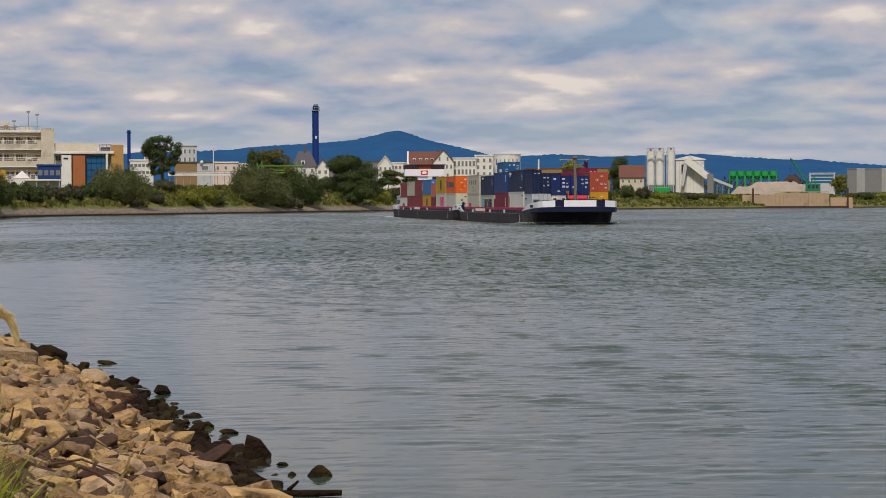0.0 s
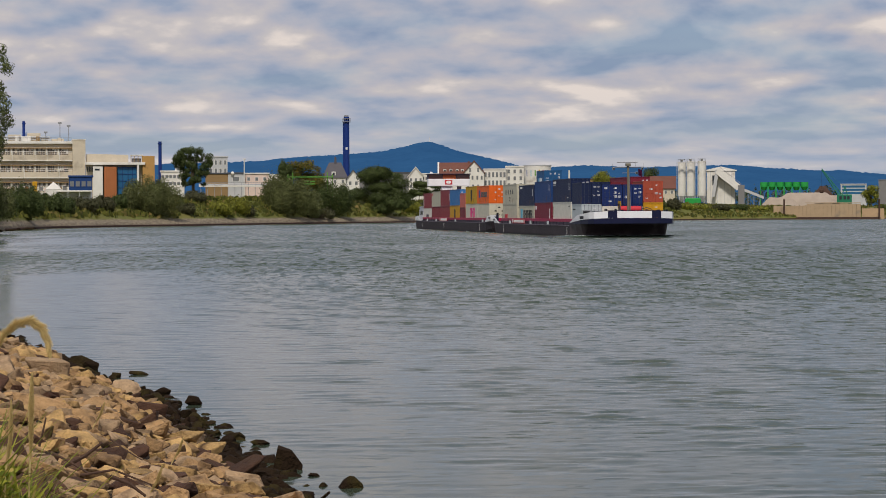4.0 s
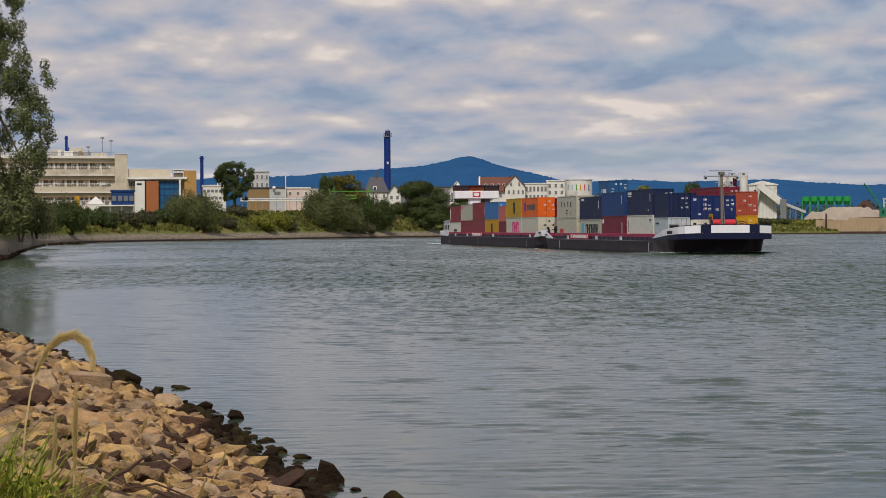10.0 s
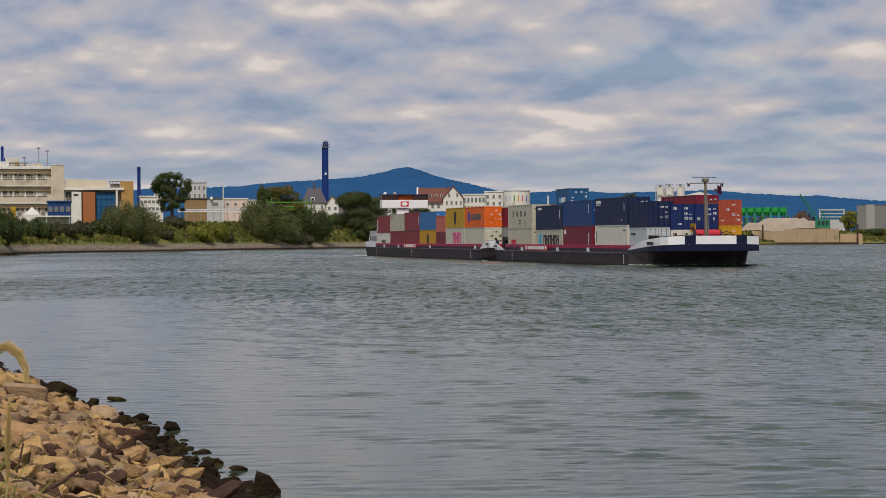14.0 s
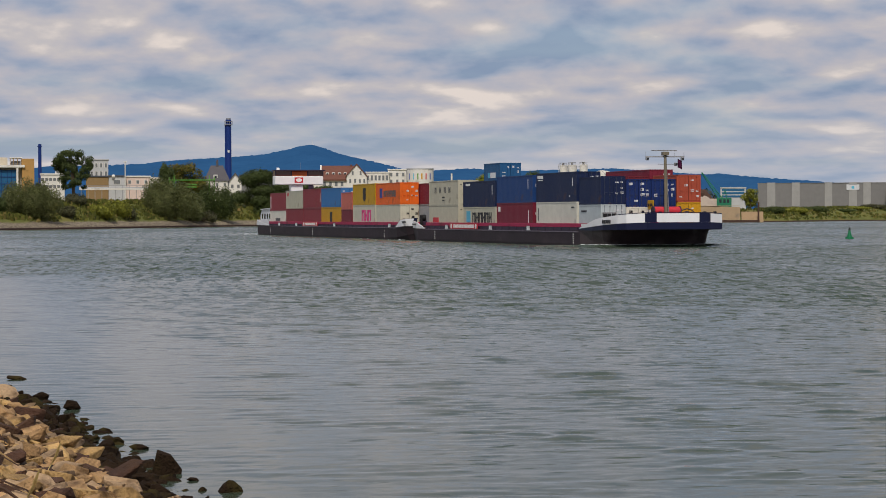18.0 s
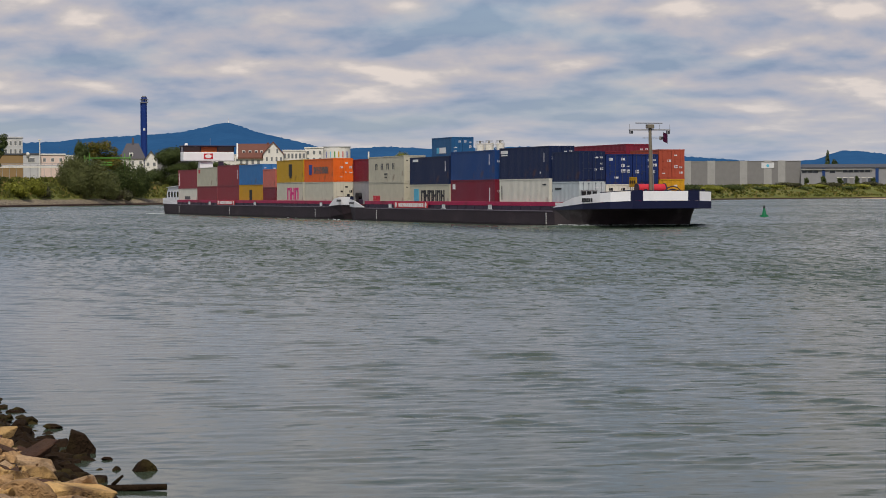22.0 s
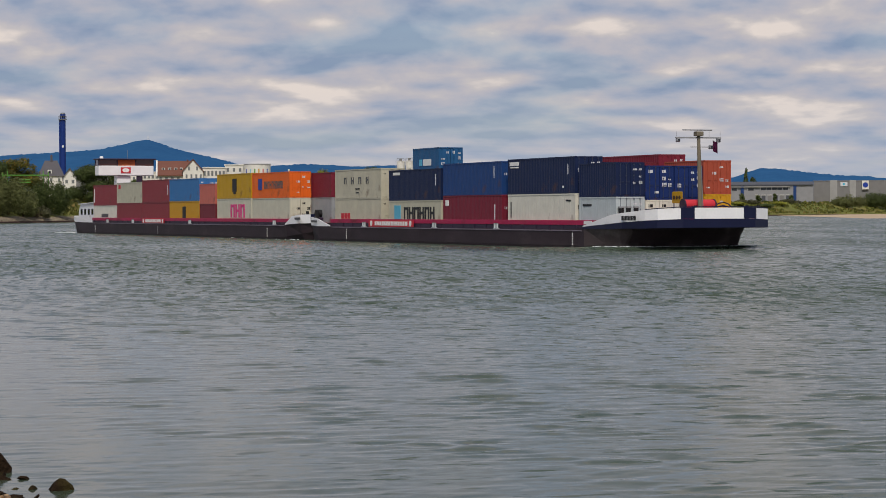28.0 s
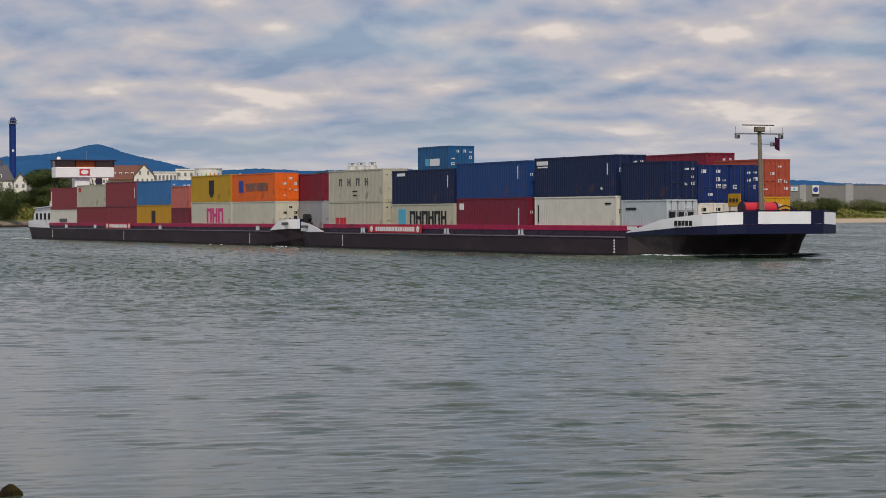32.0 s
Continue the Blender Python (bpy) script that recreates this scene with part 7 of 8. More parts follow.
# ---- trees and shrubs ----
def leaf_cloud(rng, lobes, n, size, droop=0.0):
    """Quads strewn in lobes (x, y, z, rx, ry, rz), denser near the rind, as vertices and faces."""
    vol = np.array([l[3] * l[4] * l[5] for l in lobes]) ** 0.75
    which = rng.choice(len(lobes), n, p=vol / vol.sum())
    L = np.array(lobes)[which]
    d = rng.normal(size=(n, 3))
    d /= np.linalg.norm(d, axis=1)[:, None]
    r = rng.uniform(0.25, 1.0, n) ** 0.45 * (1 + 0.22 * rng.normal(size=n) * (rng.random(n) < 0.25))
    c = L[:, :3] + d * r[:, None] * L[:, 3:]
    u = rng.normal(size=(n, 3))
    u[:, 2] -= droop
    u -= 0.75 * (u * d).sum(1)[:, None] * d
    u /= np.linalg.norm(u, axis=1)[:, None]
    w = np.cross(u, d + 0.4 * rng.normal(size=(n, 3)))
    w /= np.linalg.norm(w, axis=1)[:, None] + 1e-9
    s = size * rng.uniform(0.55, 1.35, n)[:, None]
    v = np.stack([c - u * s, c + w * s * 0.45, c + u * s, c - w * s * 0.45], 1).reshape(-1, 3)
    f = np.arange(4 * n).reshape(-1, 4)
    return v, f


def crown_mesh(name, v, f):
    me = bpy.data.meshes.new(name)
    me.from_pydata(v.tolist(), [], f.tolist())
    return me


def limbs(parent, trunk_h, r, lobes, rng, lean=0.0, stems=1):
    for k in range(stems):
        ox = rng.uniform(-0.6, 0.6) * (stems > 1)
        tip = Vector((ox * 2 + lean, rng.uniform(-0.5, 0.5), trunk_h))
        bm = B()
        mid = Vector((ox + lean * 0.3, 0, trunk_h * 0.5))
        cyl(bm, (ox * 0.4, 0, -0.8), mid, r, r * 0.75, 8)
        cyl(bm, mid, tip, r * 0.75, r * 0.5, 8)
        part("trunk", bm, M["bark"], parent)
    for l in lobes[:7]:
        bm = B()
        a = Vector((lean * 0.5, 0, trunk_h * 0.75))
        e = Vector(l[:3])
        cyl(bm, a, a.lerp(e, 0.55) + Vector((0, 0, l[5] * 0.1)), r * 0.45, r * 0.25, 6)
        cyl(bm, a.lerp(e, 0.55) + Vector((0, 0, l[5] * 0.1)), e, r * 0.25, r * 0.06, 6)
        part("limb", bm, M["bark"], parent)


def tree(name, az, dist, z0, height, width, leaf, label, seed, n=2600, size=0.42, kind="round", category="tree", depth=None):
    rng = np.random.default_rng(seed)
    t = thing(name, pose(*at(az, dist, z0), 0, 0, -az), label, category)
    lobes = []
    h, w = height, width
    dp = depth or w * 0.8
    if kind == "bush":
        for k in range(11):
            x = rng.uniform(-0.36, 0.36) * w
            hh = h * rng.uniform(0.66, 1.0) * (1 - 1.1 * abs(x / w) ** 1.8)
            lobes.append((x, rng.uniform(-0.3, 0.3) * dp, hh * 0.52, w * rng.uniform(0.13, 0.24), dp * rng.uniform(0.15, 0.25), hh * 0.50))
        limbs(t, h * 0.35, 0.12, lobes, rng, 0, 3)
    elif kind == "airy":
        for k in range(90):
            u = rng.uniform(0.30, 0.96)
            half = lerp_table([(0.3, 0.26), (0.5, 0.36), (0.7, 0.48), (0.85, 0.42), (0.96, 0.26)], u)
            x = (rng.uniform(-1, 1) * half + 0.06 * (0.7 - u)) * w
            lobes.append((x, rng.uniform(-0.3, 0.3) * dp, h * u, w * rng.uniform(0.06, 0.13), w * rng.uniform(0.06, 0.13), h * rng.uniform(0.04, 0.09)))
        limbs(t, h * 0.62, 0.34, lobes, rng, 0, 3)
    elif kind == "dome":
        for k in range(26):
            a, u = rng.uniform(0, 6.283), rng.uniform(0, 1)
            rr = 0.40 * math.sqrt(rng.random()) * (1 - 0.7 * u ** 2.4)
            lobes.append((w * rr * math.cos(a) * 1.1, dp * rr * math.sin(a), h * (0.10 + 0.76 * u), w * rng.uniform(0.13, 0.22), dp * rng.uniform(0.14, 0.22), h * rng.uniform(0.10, 0.15)))
        limbs(t, h * 0.5, 0.3, lobes, rng)
    elif kind == "spire":
        for k in range(10):
            u = k / 9
            lobes.append((rng.uniform(-0.05, 0.05) * w, 0, h * (0.15 + 0.8 * u), w * 0.5 * (1 - 0.75 * u), w * 0.45 * (1 - 0.75 * u), h * 0.10))
        limbs(t, h * 0.9, 0.2, lobes[:3], rng)
    else:
        for k in range(13):
            a, u = rng.uniform(0, 6.283), rng.uniform(0, 1)
            rr = 0.36 * math.sqrt(rng.random())
            zz = h * (0.26 + 0.60 * u)
            sh = 1 - 0.55 * abs(u - 0.35)
            lobes.append((w * rr * math.cos(a) * 1.1 * sh, dp * rr * math.sin(a), zz, w * rng.uniform(0.14, 0.24), dp * rng.uniform(0.14, 0.22), h * rng.uniform(0.10, 0.17)))
        lobes.append((0, 0, h * 0.86, w * 0.22, dp * 0.2, h * 0.13))
        limbs(t, h * 0.55, max(0.15, h * 0.018), lobes, rng)
    v, f = leaf_cloud(rng, lobes, n, size, 0.6 if "willow" in leaf else 0.0)
    v[:, 2] = np.maximum(v[:, 2], -0.5)
    link_mesh("crown", crown_mesh("crown", v, f), M[leaf], t)
    return t


def far_tree(az0, az1, off, el_top, leaf, label, seed, kind="bush", n=2400, size=0.5, el_base=None, name=None):
    mid = (az0 + az1) / 2
    d = shore(mid) + off
    z0 = bank_z(mid, off) - 0.3
    name = name or ("shrub" if kind == "bush" else "tree")
    return tree(name, mid, d, z0, zof(el_top, d) - z0, wid(az0, az1, d) * 1.14, leaf, label, seed, int(n * 3.2), size * 0.54, kind, "shrub" if kind == "bush" else "tree", depth=min(9.0, wid(az0, az1, d)))


far_tree(-10.15, -9.25, 16, 0.0166, "leaf_dark", "dark green dense riverside bush", 11, n=5200, size=0.36)
far_tree(-11.2, -10.0, 14, 0.0170, "leaf_willow", "grey-green willow scrub at the waterside", 12, n=6200, size=0.30)
far_tree(-9.65, -9.2, 24, 0.0082, "leaf_yellow", "small yellowing bush on the bank", 13, n=900, size=0.35)
far_tree(-9.22, -8.45, 20, 0.0100, "leaf_dark", "rounded dark green bank bush", 14, n=2400)
far_tree(-9.5, -9.0, 34, 0.0105, "leaf_dark", "dark green bush on the bank", 15, n=1800)
far_tree(-8.6, -7.9, 24, 0.0088, "leaf_brown", "dull brownish-green bank bush", 16, n=2200)
far_tree(-8.0, -7.35, 24, 0.0092, "leaf_brown", "dull brownish-green bank bush", 17, n=2200)
far_tree(-7.5, -6.95, 26, 0.0095, "leaf_dark", "dark green bank bush", 18, n=2000)
far_tree(-7.2, -5.72, 15, 0.0190, "leaf_willow", "large rounded willow bush", 19, n=7200, size=0.45)
far_tree(-5.85, -5.3, 16, 0.0058, "leaf_brown", "low dull green bush", 20, n=1300)
far_tree(-5.82, -4.95, 40, 0.0300, "leaf_dark", "tall airy tree with bare forked stems", 21, "airy", 7000, 0.36)
far_tree(-5.75, -5.1, 34, 0.0110, "leaf_brown", "dark scrub below the tall tree", 22, n=1500)
far_tree(-4.95, -4.35, 14, 0.0078, "leaf_bright", "yellow-green shrub on the slope", 23, n=1900)
far_tree(-4.5, -3.95, 15, 0.0085, "leaf_bright", "yellow-green shrub on the slope", 24, n=1900)
far_tree(-4.2, -3.8, 13, 0.0048, "leaf_brown", "low dark bank shrub", 25, n=900)
far_tree(-3.70, -2.30, 12, 0.0200, "leaf_willow", "broad olive-green dense riverside bush", 26, n=8200, size=0.48)
far_tree(-2.9, -2.0, 9, 0.0120, "leaf_willow", "grey-green willow bush at the water", 27, n=3600)
far_tree(-2.3, -1.32, 12, 0.0160, "leaf_dark", "dark green riverside tree", 28, n=5200, size=0.48)
far_tree(-2.5, -1.75, 6, 0.0040, "leaf_brown", "low brown scrub on the shore", 29, n=1100)
far_tree(-3.2, -2.0, 70, 0.0252, "leaf_yellow", "yellowing broad tree behind the gantry", 30, "dome", 4200, 0.55)
far_tree(-3.3, -2.8, 66, 0.0250, "leaf_dark", "dark green tree beside the yellowing one", 31, "dome", 2400, 0.5)
far_tree(-1.32, 0.22, 14, 0.0224, "leaf_dark", "large dark green rounded tree", 32, "dome", 10500, 0.52)
far_tree(-0.9, -0.1, 14, 0.0085, "leaf_dark", "dark undergrowth below the rounded tree", 33, n=2000)
far_tree(0.1, 0.8, 60, 0.0148, "leaf_dark", "dark green tree by the white houses", 34, "round", 2200, 0.5)
far_tree(0.7, 1.5, 60, 0.0140, "leaf_dark", "dark green tree by the manor", 35, "round", 2200, 0.5)
far_tree(-0.05, 0.5, 16, 0.0062, "leaf_bright", "olive shrub on the slope", 36, n=1400)
far_tree(0.4, 1.0, 18, 0.0068, "leaf_brown", "olive-brown shrub on the slope", 37, n=1400)
far_tree(1.2, 2.0, 22, 0.0070, "leaf_dark", "dark shrub on the slope", 38, n=1600)
far_tree(4.85, 5.6, 120, 0.0192, "leaf_bright", "mid-green rounded tree behind the sheds", 39, "round", 2200, 0.55)
far_tree(6.1, 6.72, 120, 0.0203, "leaf_dark", "dark green pointed tree behind the quay", 40, "round", 2400, 0.55)
for k, (a0, a1, e, lf) in enumerate(((2.2, 3.0, 0.006, "leaf_dark"), (3.2, 4.1, 0.007, "leaf_dark"), (4.3, 5.2, 0.006, "leaf_willow"), (5.4, 6.3, 0.006, "leaf_dark"), (6.35, 6.95, 0.0078, "leaf_dark"), (6.8, 7.2, 0.0070, "leaf_brown"), (7.15, 7.6, 0.0048, "leaf_bright"), (7.6, 8.0, 0.0040, "leaf_bright"), (8.0, 8.5, 0.0038, "leaf_brown"), (8.5, 9.0, 0.0036, "leaf_dark"), (9.0, 9.45, 0.0028, "leaf_bright"), (12.35, 12.9, 0.0040, "leaf_dark"), (12.9, 13.5, 0.0036, "leaf_bright"), (13.4, 14.1, 0.004, "leaf_dark"))):
    far_tree(a0, a1, 22, e, lf, "bank shrub with uneven rounded outline", 50 + k, n=1500, size=0.5)
far_tree(11.82, 12.32, 60, 0.0120, "leaf_bright", "small round green tree by the quay", 70, "round", 1500, 0.5)
for k in range(9):
    a = 14.1 + 0.36 * k
    far_tree(a, a + 0.62, 24 + 6 * (k % 3), 0.0026 + 0.0011 * (k % 3), ("leaf_dark", "leaf_bright", "leaf_brown")[k % 3], "low scrub along the bank crest", 80 + k, n=1100, size=0.55)
far_tree(18.3, 19.2, 20, 0.0072, "leaf_willow", "grey-green bush on the far bank", 95, n=2400, size=0.6)
far_tree(18.9, 19.9, 20, 0.0080, "leaf_dark", "dark bush on the far bank", 96, n=2600, size=0.6)
far_tree(19.6, 21.0, 22, 0.0075, "leaf_willow", "grey-green bush on the far bank", 97, n=2600, size=0.6)
tree("tree", 16.18, 1210, 6, zof(0.0180, 1210) - 6, 6.0, "leaf_dark", "slim dark poplar behind the depot", 98, 1500, 0.6, "spire")
tree("tree", 16.34, 1215, 6, zof(0.0150, 1215) - 6, 5.5, "leaf_dark", "dark tree behind the depot", 99, 1200, 0.6, "round")
for k in range(5):
    tree("tree", 15.65 + 0.42 * k, 1150, 5.5, 5.0 + (k % 2), 3.4, "leaf_dark", "young tree in front of the depot", 100 + k, 420, 0.5, "round")


# the big tree on the near shore of the bay, with scrub at its foot
def big_tree():
    az, D = -11.75, 250
    rng = np.random.default_rng(7)
    t = thing("poplar", pose(*at(az, D, 2.2), 0, 0, -az), "tall riverside poplar with grey-green feathery crown", "tree")
    # right-hand outline of the crown: height, reach
    reach = [(3.5, 5.0), (6.0, 6.3), (8.0, 7.0), (10.5, 7.8), (13.0, 8.5), (16.0, 8.9), (18.0, 8.6), (19.4, 7.5), (20.4, 5.0), (22.0, 4.6), (25.0, 4.8), (28.0, 3.8), (31.0, 2.2)]
    lobes = []
    for k in range(280):
        z = rng.uniform(3.5, 31)
        half = lerp_table(reach, z)
        r = rng.uniform(0.45, 1.1)
        x = rng.uniform(-1.0, 1.0) * (half - r * 0.6)
        lobes.append((x, rng.uniform(-0.7, 0.7) * half, z, r, r, r * rng.uniform(1.0, 2.0)))
    limbs(t, 22, 0.5, lobes[::24], rng)
    v, f = leaf_cloud(rng, lobes, 70000, 0.16)
    link_mesh("crown", crown_mesh("crown", v, f), M["leaf_poplar"], t)


M["leaf_poplar"] = leaf_mat("leaf_poplar", (0.050, 0.070, 0.024), (0.190, 0.205, 0.075))
big_tree()
for az, D, h, w, lf, sd in ((-11.6, 238, 7.0, 9, "leaf_willow", 201), (-10.85, 272, 5.6, 7.5, "leaf_willow", 202), (-11.9, 230, 5.4, 7, "leaf_willow", 203), (-10.45, 345, 6.0, 8.0, "leaf_dark", 204), (-12.6, 224, 8, 9, "leaf_dark", 205), (-11.3, 254, 8.5, 7, "leaf_willow", 206)):
    tree("shrub", az, D, 2.2, h, w, lf, "dense riverside scrub on the near bay shore", sd, 4200, 0.24, "bush", "shrub")


def tree_line():
    """Woods and roofs far behind the bank, one loose strip."""
    rng = np.random.default_rng(77)
    V, F, n0 = [], [], 0
    for a in np.arange(-12, 24, 0.11):
        d = 1500 + 250 * noise.noise(Vector((a * 0.4, 1.0, 0)))
        p = at(a + rng.uniform(-0.05, 0.05), d)
        hgt = 13.5 + 4.5 * noise.noise(Vector((a * 1.7, 4.0, 0))) + rng.uniform(-1.2, 1.2)
        v, f = leaf_cloud(rng, [(0, 0, hgt * 0.45, 2.6, 2.0, hgt * 0.55), (rng.uniform(-1.5, 1.5), 0, hgt * 0.7, 1.6, 1.6, hgt * 0.3)], 90, 1.0)
        V.append(v + np.array((p.x, p.y, 5.0)))
        F += (f + n0).tolist()
        n0 += len(v)
    me = bpy.data.meshes.new("tree_line")
    me.from_pydata(np.concatenate(V).tolist(), [], F)
    tagged(link_mesh("tree_line", me, M["leaf_hazed"]), "distant line of woods behind the town, green greyed with haze", "woods", kind="stuff")


# leaf greens greyed to carry the haze of distance in their colour
M["leaf_hazed"] = leaf_mat("leaf_hazed", (0.05, 0.075, 0.06), (0.12, 0.15, 0.11))
tree_line()


def bank_weeds():
    """Tufts over the slope, one loose cover."""
    rng = np.random.default_rng(5)
    V, F, n0 = [], [], 0
    for a in np.arange(-10.3, 21, 0.018):
        for _ in range(4):
            az = a + rng.uniform(-0.02, 0.02)
            off = rng.uniform(10.5 if az < 5.5 else 1.2, 46)
            if noise.noise(Vector((az * 1.7, off * 0.08, 3.0))) < -0.35:
                continue
            p = at(az, shore(az) + off)
            z = bank_z(az, off) + 0.45 * noise.noise(Vector((p.x * 0.11, p.y * 0.05, 1.3)))
            s = rng.uniform(0.35, 1.0)
            for _k in range(3):
                q = np.array([p.x, p.y, z]) + rng.normal(size=3) * (0.5, 0.5, 0.05)
                u = rng.normal(size=3) * (1, 1, 0.4)
                u /= np.linalg.norm(u)
                V += [q - u * s * 0.7, q + u * s * 0.7, q + u * s * 0.5 + np.array((0, 0, s)), q - u * s * 0.4 + np.array((0, 0, s * 0.8))]
                F.append((n0, n0 + 1, n0 + 2, n0 + 3))
                n0 += 4
    me = bpy.data.meshes.new("bank_weeds")
    me.from_pydata([tuple(v) for v in V], [], F)
    tagged(link_mesh("bank_weeds", me, M["weed"]), "loose cover of weeds and dry grass on the bank", "weeds", kind="stuff")


bank_weeds()

# ---- the near bank ----
EDGE = [(9.0, -40), (6.0, -8), (3.6, 4), (1.7, 12), (0.45, 17), (-0.38, 20), (-0.72, 21.6), (-0.98, 23), (-1.12, 23.8), (-1.35, 25.2), (-1.7, 26.8), (-2.0, 27.8), (-2.75, 31.4), (-3.3, 33.8), (-4.0, 36), (-5.25, 39.5), (-6.0, 43), (-7.3, 46.4), (-8.8, 51.8), (-11.0, 58.5), (-13.5, 66.8), (-17, 75), (-26, 92), (-45, 120)]


def edge_x(y):
    return lerp_table([(b, a) for a, b in EDGE], y)


def near_z(x, y):
    d = (edge_x(y) - x) * 0.85
    z = 0.30 * d if d < 4 else 1.2 + 0.05 * (d - 4)
    z = max(-1.6, min(z, 1.9))
    return z - 0.06 + 0.05 * noise.noise(Vector((x * 0.6, y * 0.6, 0.0)))


M["bank_soil"] = mat("bank_soil", (0.030, 0.018, 0.011), 0.95, 0, 3.0, 0.6, 1.0, 9, (0.055, 0.036, 0.020), 0.4)


def near_bank():
    ys = list(np.arange(-40, 0, 4)) + list(np.arange(0, 80, 0.7)) + list(np.arange(80, 121, 5))
    ds = [-9, -5, -2.5, -1, -0.5, 0, 0.5, 1, 1.5, 2, 2.6, 3.3, 4, 5, 6.5, 8.5, 12, 20, 40, 80]
    verts, faces = [], []
    for y in ys:
        e = edge_x(y)
        for d in ds:
            verts.append((e - d, y, near_z(e - d, y)))
    m = len(ds)
    for i in range(len(ys) - 1):
        for j in range(m - 1):
            faces.append((i * m + j, i * m + j + 1, (i + 1) * m + j + 1, (i + 1) * m + j))
    me = bpy.data.meshes.new("riverbank")
    me.from_pydata(verts, [], faces)
    me.polygons.foreach_set("use_smooth", [True] * len(faces))
    return tagged(link_mesh("riverbank", me, M["bank_soil"]), "earth of the near riverbank under loose stones", "riverbank", kind="structure")


riverbank = near_bank()
for nm, c in (("stone_tan", (0.415, 0.252, 0.118)), ("stone_grey", (0.370, 0.250, 0.146)), ("stone_ochre", (0.500, 0.314, 0.126)), ("stone_brown", (0.080, 0.039, 0.024))):
    M[nm] = mat(nm, c, 0.85, 0, 5.0, 0.85, 1.0, 6, (0.075, 0.040, 0.020), 0.36, rnd=0.6, heaped=True)
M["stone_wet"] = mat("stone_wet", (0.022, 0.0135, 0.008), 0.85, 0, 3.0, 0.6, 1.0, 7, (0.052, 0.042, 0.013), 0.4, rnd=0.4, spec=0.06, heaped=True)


def stone_mesh(seed, flat=0.55):
    rng = np.random.default_rng(seed)
    bm = B()
    # a split block: knocked-off corners of a skewed box
    p = np.array([(i, j, k) for i in (-1, 1) for j in (-1, 1) for k in (-1, 1)], float) * 0.72
    p *= rng.uniform(0.62, 1.12, p.shape)
    p = np.concatenate([p, rng.normal(size=(5, 3)) * 0.62])
    p[:, 0] += p[:, 2] * rng.uniform(-0.4, 0.4)
    p *= np.array([1.05, rng.uniform(0.65, 0.95), rng.uniform(flat * 0.75, flat * 1.2)])
    vs = [bm.verts.new(q) for q in p]
    r = bmesh.ops.convex_hull(bm, input=vs)
    bmesh.ops.delete(bm, geom=[v for v in bm.verts if not v.link_faces], context="VERTS")
    bmesh.ops.bevel(bm, geom=bm.edges[:], offset=0.05, segments=1, clamp_overlap=True, affect="EDGES", profile=0.6)
    me = bpy.data.meshes.new("stone")
    bm.to_mesh(me)
    bm.free()
    return me


def chip_mesh(seed):
    rng = np.random.default_rng(seed)
    bm = B()
    p = rng.normal(size=(9, 3))
    p /= np.linalg.norm(p, axis=1)[:, None]
    p *= np.array([1.0, rng.uniform(0.6, 1.0), rng.uniform(0.4, 0.65)])
    bmesh.ops.convex_hull(bm, input=[bm.verts.new(q) for q in p])
    bmesh.ops.delete(bm, geom=[v for v in bm.verts if not v.link_faces], context="VERTS")
    me = bpy.data.meshes.new("stone")
    bm.to_mesh(me)
    bm.free()
    return me


def lump_mesh(seed, flat=0.6):
    """A water-worn lump: a knobbly hull of many small facets."""
    rng = np.random.default_rng(seed)
    bm = B()
    d = rng.normal(size=(26, 3))
    d /= np.linalg.norm(d, axis=1)[:, None]
    d *= rng.uniform(0.7, 1.1, (26, 1)) * np.array([1.1, rng.uniform(0.7, 1.0), flat])
    bmesh.ops.convex_hull(bm, input=[bm.verts.new(q) for q in d])
    bmesh.ops.delete(bm, geom=[v for v in bm.verts if not v.link_faces], context="VERTS")
    bmesh.ops.bevel(bm, geom=bm.edges[:], offset=0.04, segments=1, clamp_overlap=True, affect="EDGES", profile=0.6)
    me = bpy.data.meshes.new("stone")
    bm.to_mesh(me)
    bm.free()
    return me


STONES = [stone_mesh(300 + k, 0.38 + 0.03 * (k % 10)) for k in range(20)]
LUMPS = [lump_mesh(700 + k, 0.5 + 0.05 * (k % 6)) for k in range(12)]
CHIPS = [chip_mesh(800 + k) for k in range(10)]


